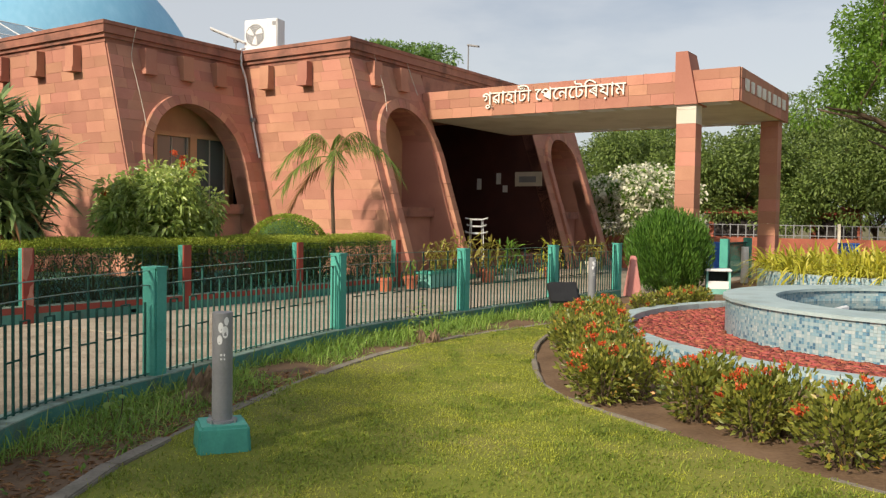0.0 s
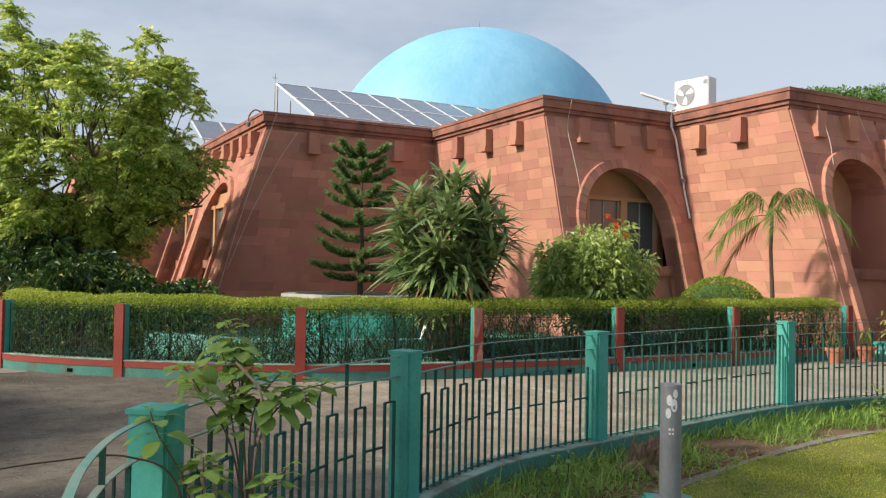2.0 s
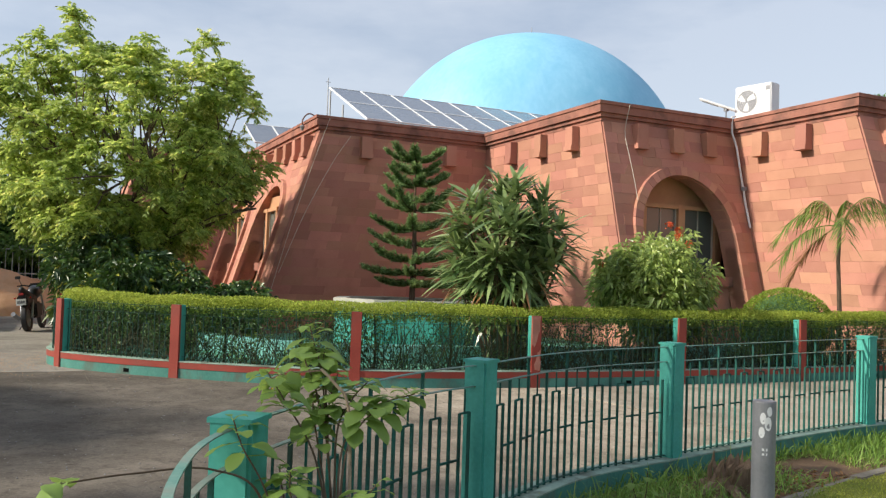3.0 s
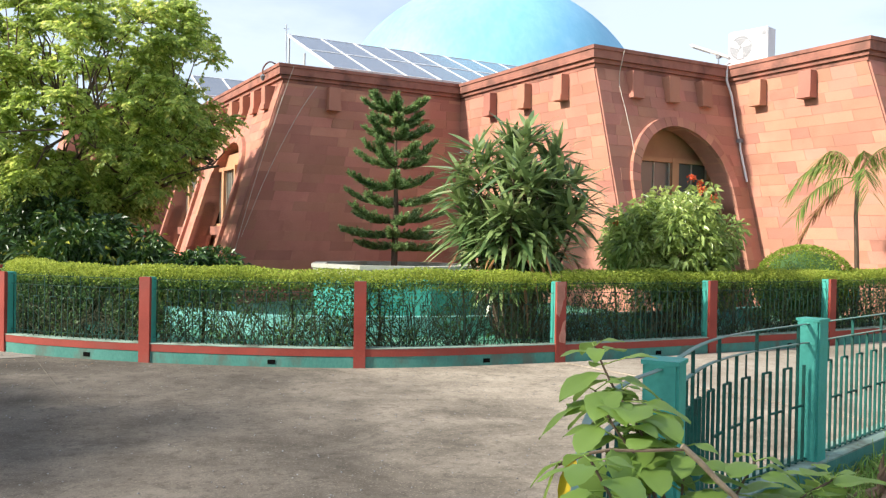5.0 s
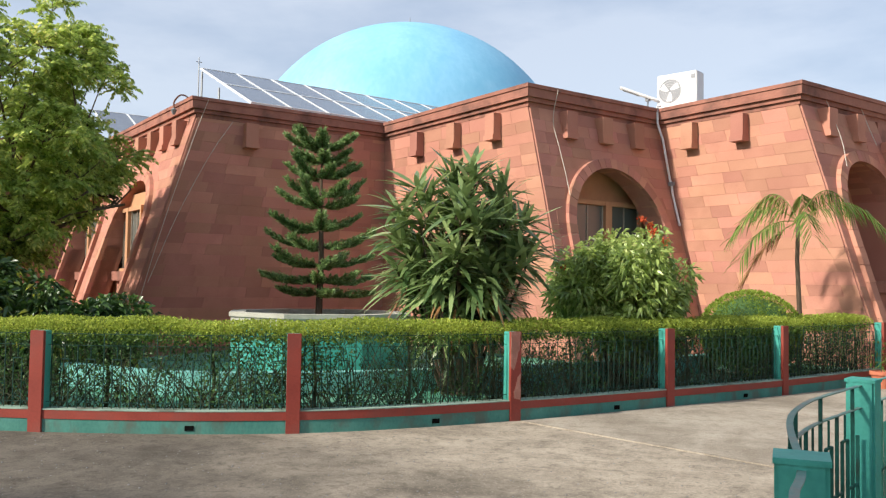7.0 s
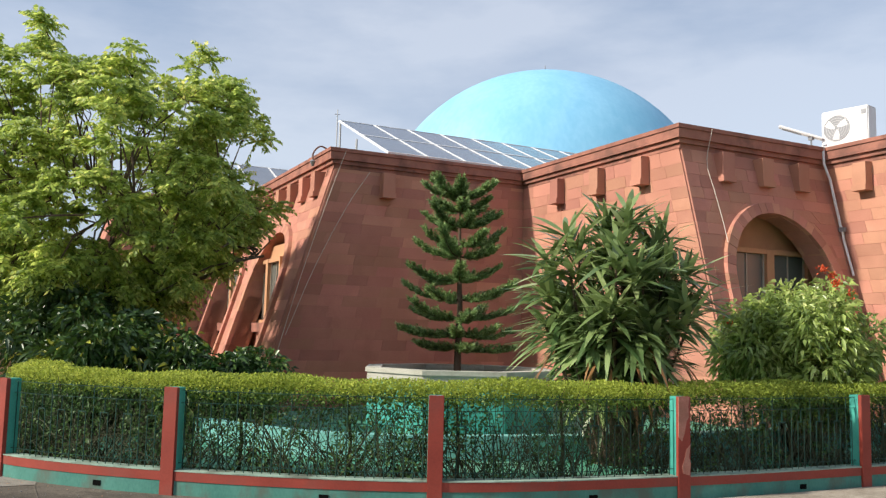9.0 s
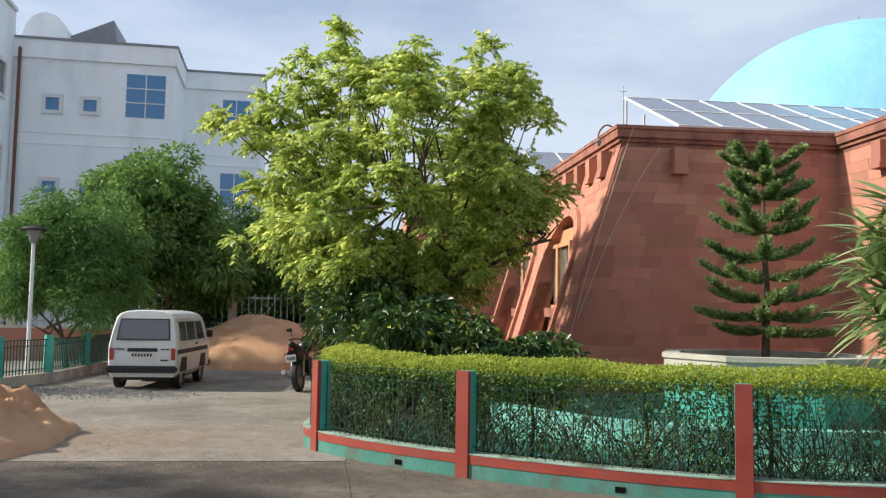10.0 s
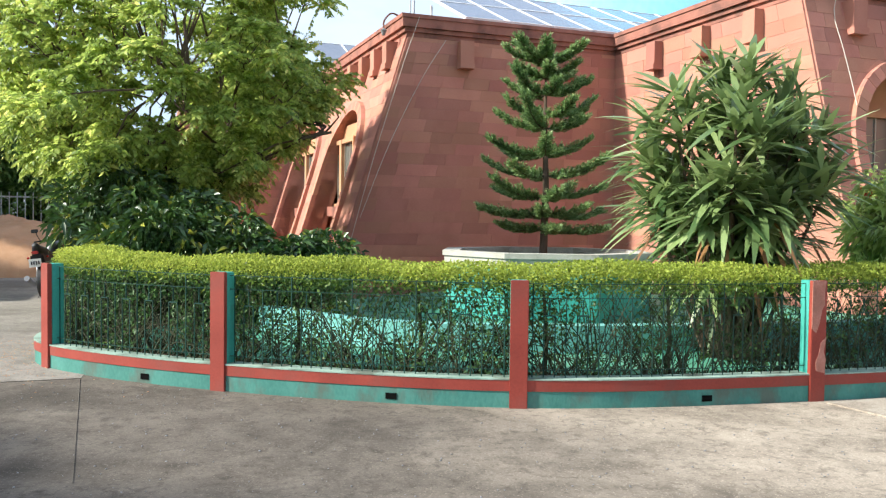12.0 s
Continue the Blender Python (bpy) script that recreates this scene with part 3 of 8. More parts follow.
def arch_ring(panel, arch, width, proud, parent, foot):
    """The raised stone surround, built of voussoirs down to the foot."""
    c, half, spring, rise = arch
    path = []
    n = 26
    for i in range(n + 1):
        a = math.pi * i / n
        path.append((c - half * math.cos(a), spring + rise * math.sin(a), c - (half + width) * math.cos(a), spring + (rise + width) * math.sin(a)))
    k = 9
    legs_l = [(c - half, foot + (spring - foot) * i / k, c - half - width, foot + (spring - foot) * i / k) for i in range(k)]
    legs_r = [(c + half, foot + (spring - foot) * i / k, c + half + width, foot + (spring - foot) * i / k) for i in range(k - 1, -1, -1)]
    path = legs_l + path + legs_r
    ring = new("arch_surround")
    ring.parent = parent
    for a, b in zip(path[:-1], path[1:]):
        g = 0.012
        a = [a[j] + (b[j] - a[j]) * g for j in range(4)]
        b = [b[j] - (b[j] - a[j]) * g for j in range(4)]
        off = proud + rng.uniform(-0.006, 0.006)
        sh = Shape()
        sh.hexa([panel.at(a[0], a[1], -0.3), panel.at(a[2], a[3], -0.3), panel.at(b[2], b[3], -0.3), panel.at(b[0], b[1], -0.3),
                 panel.at(a[0], a[1], off), panel.at(a[2], a[3], off), panel.at(b[2], b[3], off), panel.at(b[0], b[1], off)])
        sh.make("voussoir", STONE, ring)
    return ring


def alcove(panel, arch, depth_out, parent, mat, foot=0.0, wide=None):
    """Reveals that run from the leaning face to an upright back wall."""
    c, half, spring, rise = arch
    n = 24
    line = [(c - half, foot), (c - half, spring * 0.5)] + [(c - half * math.cos(math.pi * i / n), spring + rise * math.sin(math.pi * i / n)) for i in range(n + 1)] + [(c + half, spring * 0.5), (c + half, foot)]
    rev, back = Shape(), Shape()

    def rear(s, h):
        p = panel.o + panel.run * s + panel.out * depth_out
        return (p.x, p.y, h)
    deep = rear if wide is None else lambda s, h: panel.at(s, h, -0.45)
    for (s0, h0), (s1, h1) in zip(line[:-1], line[1:]):
        rev.add([panel.at(s0, h0, -0.02), panel.at(s1, h1, -0.02), deep(s1, h1), deep(s0, h0)], [(0, 1, 2, 3)])
    if wide is not None:
        top_h = 4.9 if depth_out < 0 else 3.7
        line = [(wide[0], 0.0), (wide[0], top_h), (wide[1], top_h), (wide[1], 0.0)]
    rev.make("reveal", STONE_J, parent, smooth=False)
    m = [rear(s, h) for s, h in line]
    n = len(m)
    t = -0.2
    m2 = [(x + panel.out.x * t, y + panel.out.y * t, z) for x, y, z in m]
    back.add(m + m2, [tuple(range(n)), tuple(range(2 * n - 1, n - 1, -1))] + [(i, n + i, n + (i + 1) % n, (i + 1) % n) for i in range(n)])
    back.make("alcove_back", mat, parent)
    return rear


def const(k):
    return lambda z: k


def coping(pts, parent, closed_ends=True):
    """Stepped stone coping along the wall heads (plan points, outward to the left of travel)."""
    prof = [(0.045, 5.22, 5.31), (0.10, 5.312, 5.40), (0.16, 5.402, 5.58), (0.185, 5.582, 5.66)]
    for i, (o, z0, z1) in enumerate(prof):
        line = []
        n = len(pts)
        for k in range(n):
            a = Vector(pts[k]) - Vector(pts[k - 1]) if k else Vector(pts[1]) - Vector(pts[0])
            b = Vector(pts[k + 1]) - Vector(pts[k]) if k < n - 1 else a
            na, nb = Vector((a.y, -a.x)).normalized(), Vector((b.y, -b.x)).normalized()
            m = (na + nb)
            m = m / max(m.dot(na), 0.2)
            line.append((Vector(pts[k]) + m * o, Vector(pts[k]) - m * 0.35))
        for (a, a2), (b, b2) in zip(line[:-1], line[1:]):
            sh = Shape()
            sh.hexa([(a2.x, a2.y, z0), (a.x, a.y, z0), (b.x, b.y, z0), (b2.x, b2.y, z0), (a2.x, a2.y, z1), (a.x, a.y, z1), (b.x, b.y, z1), (b2.x, b2.y, z1)])
            sh.make("coping", STONE_TRIM, parent, "dark weathered sandstone coping")


def bracket(panel, s, h, parent, w=0.30, tall=0.52, out=0.24):
    sh = Shape()
    p = lambda a, z, o: (panel.o + panel.run * a + panel.out * (panel.lean * (TOP - 5.0) + o)).to_tuple()[:2] + (z,)
    for z0, z1, o in ((h - tall, h, out), (h - tall - 0.05, h - tall + 0.06, out + 0.03)):
        i = w / 2 + (0.012 if o > out else 0)
        sh.hexa([p(s - i, z0, -0.05), p(s - i, z0, o), p(s + i, z0, o), p(s + i, z0, -0.05), p(s - i, z1, -0.05), p(s - i, z1, o), p(s + i, z1, o), p(s + i, z1, -0.05)])
    sh.make("bracket", STONE, parent)


X0, Y0, XB, YR, XC, YA = -0.14, 0.15, 5.44, 4.12, 8.98, -4.80
LB, LC, LA = 0.275, 0.325, 0.305
YD, YE, YF = 6.95, 12.60, 15.95
w_shade = Panel((X0, Y0), (0, -1), (1, 0), 0)
w_lit = Panel((X0, Y0), (1, 0), (0, -1), 0)
w_arch = Panel((XB, Y0), (0, 1), (1, 0), LB)
w_lit2 = Panel((XB, YR), (1, 0), (0, -1), 0)
w_arch2 = Panel((XC, YR), (0, 1), (1, 0), LC)
w_left = Panel((X0, YA), (-1, 0), (0, -1), LA)
LW = 9.3
w_shade2 = Panel((X0 - LW, YA), (0, -1), (1, 0), 0)
w_left2 = Panel((X0 - LW, YA - 3.6), (-1, 0), (0, -1), LA)

lean_a = lambda z: Y0 - YA + LA * (TOP - z)
lean_b = lambda z: XB - X0 + LB * (TOP - z)
lean_c0 = lambda z: LB * (TOP - z)
lean_c1 = lambda z: XC - XB + LC * (TOP - z)
ARCH_B = (1.98, 1.36, 2.62, 1.47)
ARCH_C = (1.52, 1.08, 3.05, 1.14)
ARCH_A = (2.55, 1.42, 2.62, 1.36)
ARCH_A2 = (6.75, 1.42, 2.62, 1.36)
ARCH_L = (2.0, 1.36, 2.62, 1.36)
ARCH_E = (1.68, 1.08, 3.05, 1.10)

for panel, left, right, arch, single, nm in [
        (w_shade, const(0), lean_a, None, True, "plain"), (w_lit, const(0), lean_b, None, True, "plain"),
        (w_arch, const(0), const(YR - Y0), ARCH_B, False, "arched"), (w_lit2, lean_c0, lean_c1, None, False, "plain"),
        (w_arch2, const(0), const(YD - YR), ARCH_C, False, "arched"),
        (Panel((XC, YE), (0, 1), (1, 0), LC), const(0), const(YF - YE), ARCH_E, False, "arched"),
        (w_left, const(0), const(4.65), ARCH_A, False, "arched"), (w_left, const(4.65), const(LW), ARCH_A2, False, "arched"),
        (w_shade2, lambda z: LA * (TOP - z), lambda z: 3.6 + LA * (TOP - z), None, False, "plain"),
        (w_left2, const(0), const(4.5), ARCH_L, False, "arched")]:
    wall = backing(panel, left, right, arch).make("wall", MORTAR, hall, "red sandstone wall face in uneven courses")
    masonry(panel, left, right, arch, parts=single, parent=wall)

# flanks of the leaning piers that close them to the sides
fl = Shape()
for y in (YD,):
    fl.hexa([(XC - 5.2, y - 0.3, 0), (XC + LC * TOP, y - 0.3, 0), (XC + LC * TOP, y, 0), (XC - 5.2, y, 0), (XC - 5.2, y - 0.3, TOP), (XC, y - 0.3, TOP), (XC, y, TOP), (XC - 5.2, y, TOP)])
fl.make("pier_flank", STONE_J, hall)
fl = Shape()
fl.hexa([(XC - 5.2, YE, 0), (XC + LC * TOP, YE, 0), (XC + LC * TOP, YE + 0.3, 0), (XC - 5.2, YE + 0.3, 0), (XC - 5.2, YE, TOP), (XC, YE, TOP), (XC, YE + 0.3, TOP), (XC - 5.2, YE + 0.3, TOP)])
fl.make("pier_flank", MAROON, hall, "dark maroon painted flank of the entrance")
fl = Shape()
fl.hexa([(XC - 5.2, YF - 0.3, 0), (XC + LC * TOP, YF - 0.3, 0), (XC + LC * TOP, YF, 0), (XC - 5.2, YF, 0), (XC - 5.2, YF - 0.3, TOP), (XC, YF - 0.3, TOP), (XC, YF, TOP), (XC - 5.2, YF, TOP)])
fl.make("pier_flank", STONE_J, hall)

coping([(X0 - LW - 4.5, YA - 3.6), (X0 - LW, YA - 3.6), (X0 - LW, YA), (X0, YA), (X0, Y0), (XB, Y0), (XB, YR), (XC, YR), (XC, YF), (XC - 4, YF)], hall)

for s in (1.68, 3.18, 4.60):
    bracket(w_lit, s, 5.2, hall)
for s in (1.22, 3.72):
    bracket(w_shade, s, 5.2, hall)
for s in (1.0, 2.28):
    bracket(w_lit2, s, 5.2, hall)
for s in (0.95, 2.0, 3.0):
    bracket(w_arch, s, 5.2, hall)
for s in (0.7, 1.75):
    bracket(w_arch2, s, 5.2, hall)
for s in (0.62, 1.55, 2.55, 3.6, 5.0, 6.2, 7.4, 8.6):
    bracket(w_left, s, 5.2, hall)
for s in (1.0, 2.4):
    bracket(w_shade2, s, 5.2, hall)

for panel, arch, mat in ((w_arch, ARCH_B, PLASTER), (w_arch2, ARCH_C, PLASTER), (Panel((XC, YE), (0, 1), (1, 0), LC), ARCH_E, PLASTER), (w_left, ARCH_A, PLASTER), (w_left, ARCH_A2, PLASTER), (w_left2, ARCH_L, PLASTER)):
    arch_ring(panel, arch, 0.21, 0.13, hall, 0.05)
    wide = {ARCH_B: (0.4, 3.95), ARCH_A: (0.4, 4.6), ARCH_A2: (4.7, 8.9)}.get(arch)
    rear = alcove(panel, arch, 0.42 if panel is w_left else -0.3, hall, mat, 0.0, wide)
    c, half, spring, rise = arch
    # sill beam across the alcove, and the low wall under it
    q, r = Shape(), Shape()
    o = panel.o + panel.run * c
    for sh, z0, z1, dep in ((q, 1.53, 1.76, 0.75), (r, 0.0, 1.53, 0.62)):
        a, b = o - panel.run * (half + (0.25 if wide else -0.01)), o + panel.run * (half + (0.25 if wide else -0.01))
        f0, f1 = panel.out * -0.29, panel.out * dep
        sh.hexa([(*(a + f0).xy, z0), (*(a + f1).xy, z0), (*(b + f1).xy, z0), (*(b + f0).xy, z0), (*(a + f0).xy, z1), (*(a + f1).xy, z1), (*(b + f1).xy, z1), (*(b + f0).xy, z1)])
    q.make("sill", STONE_TRIM, hall, "projecting dark stone sill")
    r.make("apron", STONE_J, hall)


PALESASH = surface("pale_sash_paint", (0.42, 0.36, 0.29), (0.55, 0.48, 0.40), 0.6, 3, 40, 0.1)


def arched_window(panel, s, z0, z1, wide, parent, back=-0.3):
    """Two tall dark lights in an ochre frame, against the back of an alcove."""
    win = new("window")
    win.parent = parent
    win["label"] = "dark glazed window with ochre painted frame"
    o = panel.o + panel.out * back
    bars = [(-wide / 2, -wide / 2 + 0.09), (-0.1, 0.1), (wide / 2 - 0.09, wide / 2)]

    def blk(a, b, h0, h1, d0, d1):
        p, q = o + panel.run * (s + a), o + panel.run * (s + b)
        e0, e1 = panel.out * d0, panel.out * d1
        return Shape().hexa([(*(p + e0).xy, h0), (*(p + e1).xy, h0), (*(q + e1).xy, h0), (*(q + e0).xy, h0), (*(p + e0).xy, h1), (*(p + e1).xy, h1), (*(q + e1).xy, h1), (*(q + e0).xy, h1)])
    for a, b in bars:
        blk(a, b, z0, z1, 0.0, 0.16).make("frame", PLASTER, win)
    for h0, h1 in ((z0, z0 + 0.08), (z1 - 0.1, z1)):
        for (_, a), (b, _) in zip(bars[:-1], bars[1:]):
            blk(a, b, h0, h1, 0.0, 0.15).make("rail", PLASTER, win)
    for (_, a), (b, _) in zip(bars[:-1], bars[1:]):
        blk(a, b, z0 + 0.08, z1 - 0.1, 0.02, 0.05).make("pane", WINDOW, win)
        blk(a, a + 0.035, z0 + 0.08, z1 - 0.1, 0.05, 0.08).make("sash", PALESASH, win)
        blk(b - 0.035, b, z0 + 0.08, z1 - 0.1, 0.05, 0.08).make("sash", PALESASH, win)
        mid = (a + b) / 2
        blk(mid - 0.012, mid + 0.012, z0 + 0.08, z1 - 0.1, 0.05, 0.075).make("glazing_bar", PALESASH, win)


arched_window(w_arch, 2.52, 1.76, 3.46, 2.3, hall)
arched_window(w_left, 3.3, 1.76, 3.36, 2.4, hall, 0.42)
arched_window(w_left, 7.4, 1.76, 3.36, 2.4, hall, 0.42)

# roof deck and the drum under the dome
roof = Shape()
roof.prism([(X0 - LW - 4.5, YA - 3.3), (X0 - LW - 0.3, YA - 3.3), (X0 - LW - 0.3, YA + 0.3), (X0 - 0.3, YA + 0.3), (X0 - 0.3, Y0 + 0.3), (XB - 0.3, Y0 + 0.3), (XB - 0.3, YR + 0.3), (XC - 0.3, YR + 0.3), (XC - 0.3, YF - 0.3), (XC - 4.0, YF - 0.3), (-2, 24), (-19, 24), (-19, YA)], 4.95, 5.15)
roof.make("roof", CREAM, hall)
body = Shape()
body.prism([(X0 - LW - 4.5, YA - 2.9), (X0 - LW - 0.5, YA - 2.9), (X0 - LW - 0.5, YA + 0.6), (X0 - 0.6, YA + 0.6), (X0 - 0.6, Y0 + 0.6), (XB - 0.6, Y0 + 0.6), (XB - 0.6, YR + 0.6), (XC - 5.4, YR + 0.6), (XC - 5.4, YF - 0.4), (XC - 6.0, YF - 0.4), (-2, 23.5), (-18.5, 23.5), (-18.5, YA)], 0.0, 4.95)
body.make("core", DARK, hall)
DC = SITE.inverted() @ Vector((-15.91, 37.86, 0))
dm = Shape()
dm.lathe([(7.25, 4.9)] + [(7.25 * math.cos(a), 5.61 + 7.25 * math.sin(a)) for a in np.linspace(0, math.pi / 2 - 0.002, 40)], 96, DC.x, DC.y)
dm.make("dome", DOME, hall, "sky-blue painted dome with faded streaks", smooth=True)
Shape().tube([(DC.x, DC.y, 12.8), (DC.x, DC.y, 13.4)], [0.03, 0.012], 8).make("finial", GREYMETAL, hall)

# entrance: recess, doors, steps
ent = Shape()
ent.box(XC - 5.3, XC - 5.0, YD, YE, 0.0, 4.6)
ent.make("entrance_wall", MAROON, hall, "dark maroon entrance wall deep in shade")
lin = Shape()
lin.box(XC - 5.0, XC + 0.1, YD, YE, 4.62, 5.2)
lin.make("lintel", STONE_TRIM, hall)
for i in range(3):
    st = Shape()
    st.box(XC - 5.0, XC + 1.6 - 0.32 * i, YD + 0.05, YE - 0.05, 0.16 * i, 0.16 * (i + 1))
    st.make("step", STONE_TRIM, hall, bevel=0.01)

DOORGLASS = glass("entrance_glass", (0.02, 0.026, 0.035), 0.06)
dr = new("entrance_door")
dr.parent = hall
dr["label"] = "dark glazed entrance doors in brown frames"
for k in range(4):
    y = YD + 0.55 + k * 1.15
    Shape().box(XC - 5.0, XC - 4.96, y + 0.05, y + 1.05, 0.56, 2.55).make("pane", DOORGLASS, dr)
    Shape().box(XC - 5.0, XC - 4.96, y + 0.05, y + 1.05, 2.68, 3.5).make("pane", DOORGLASS, dr)
    Shape().box(XC - 5.0, XC - 4.93, y - 0.05, y + 0.05, 0.48, 3.6).make("frame", BROWN, dr)
for z in (0.48, 2.56, 3.52):
    Shape().box(XC - 5.0, XC - 4.935, YD + 0.5, YD + 5.2, z, z + 0.1).make("rail", BROWN, dr)
# notices on the shaded wall by the door
for x, z0, z1, w in ((XC + 0.75, 2.55, 3.0, 0.95),):
    nb_ = Shape().box(x - w, x, YE - 0.03, YE - 0.004, z0, z1).make("notice_board", CREAM, hall, "pale notice board with a dark picture")
    Shape().box(x - w + 0.15, x - 0.2, YE - 0.036, YE - 0.03, z0 + 0.12, z1 - 0.14).make("picture", GREYMETAL, nb_)
for x, z, w, h in ((7.35, 2.45, 0.17, 0.36), (8.08, 2.62, 0.17, 0.36), (8.32, 2.36, 0.18, 0.22)):
    Shape().box(x, x + w, YE - 0.012, YE - 0.004, z, z + h).make("notice", WHITE, hall, "white paper notice")
# canopy on two columns
cn = new("canopy")
cn.parent = hall
cn["label"] = "flat sandstone-faced entrance canopy with a pale soffit"
CY0, CY1, CX0, CX1, CZ0, CZ1 = 6.78, 11.4, XC + 0.25, 17.2, 4.04, 4.72
Shape().box(CX0, CX1 - 0.06, CY0 + 0.06, CY1 - 0.06, CZ0, CZ1 - 0.1).make("slab", CREAM, cn, "cream plastered soffit slab")
for a in ((CX0, CX1, CY0 - 0.02, CY0 + 0.05), (CX0, CX1, CY1 - 0.05, CY1 + 0.02), (CX1 - 0.05, CX1 + 0.02, CY0 + 0.052, CY1 - 0.052)):
    f = Shape()
    horizontal = a[1] - a[0] > 1
    n = 14 if horizontal else 8
    for z0, z1 in ((CZ0 - 0.01, 4.27), (4.275, 4.5), (4.505, CZ1)):
        lo, hi = (a[0], a[1]) if horizontal else (a[2], a[3])
        cut = sorted([lo, hi] + [lo + (hi - lo) * (k + rng.uniform(0.2, 0.8)) / n for k in range(n)])
        for p, q in zip(cut[:-1], cut[1:]):
            e = rng.uniform(-0.003, 0.003)
            if horizontal:
                f.box(p + 0.002, q - 0.002, a[2] - e, a[3] + e, z0, z1)
            else:
                f.box(a[0] - e, a[1] + e, p + 0.002, q - 0.002, z0, z1)
    f.make("fascia", STONE_J, cn)
for k in range(7):
    x = CX0 + 1.9 + k * 0.86
    Shape().box(x, x + 0.62, CY0 + 0.10, CY0 + 0.5, CZ0 - 0.012, CZ0 + 0.004).make("soffit_panel", WHITE, cn)
    Shape().box(x, x + 0.62, CY1 - 0.5, CY1 - 0.1, CZ0 - 0.012, CZ0 + 0.004).make("soffit_panel", WHITE, cn)
for y in (CY0 + 0.15, CY1 - 0.4):
    col = new("column")
    col.parent = hall
    col["label"] = "square column faced in red sandstone courses"
    w = 0.21
    cx, cy = (16.12 if y < 8 else 16.9), y
    z = 0.0
    while z < 4.0:
        z1 = min(z + 0.3, 4.03)
        mat = CREAM if z > 3.5 and y < 8 else STONE
        Shape().box(cx - w, cx + w, cy - w, cy + w, z, z1 - 0.004).make("stone", mat, col)
        z += 0.3
    if y < 8:
        cap = Shape()
        cap.hexa([(cx - 0.24, CY0 - 0.12, 4.0), (cx + 0.24, CY0 - 0.12, 4.0), (cx + 0.24, CY0 + 0.6, 4.0), (cx - 0.24, CY0 + 0.6, 4.0), (cx - 0.24, CY0 - 0.12, 5.12), (cx + 0.02, CY0 - 0.12, 5.12), (cx + 0.02, CY0 + 0.5, 5.12), (cx - 0.24, CY0 + 0.5, 5.12)])
        cap.make("cap", STONE, col)


# ---- railings ----
def at_posts(line, posts):
    """Index on the line nearest to each post."""
    return [int(np.argmin(np.linalg.norm(line - np.array(p), axis=1))) for p in posts]


def bar(p, z0, z1, w=0.0085, run=None):
    """An upright: square, or a flat strip set across the run."""
    if run is None:
        return Shape().box(p[0] - w, p[0] + w, p[1] - w, p[1] + w, z0, z1)
    t = Vector((run[0], run[1])).normalized() * 0.0055
    s = Vector((-t.y, t.x)).normalized() * 0.0085
    q = [(p[0] + a * t.x + b * s.x, p[1] + a * t.y + b * s.y) for a, b in ((-1, -1), (1, -1), (1, 1), (-1, 1))]
    return Shape().prism(q, z0, z1)


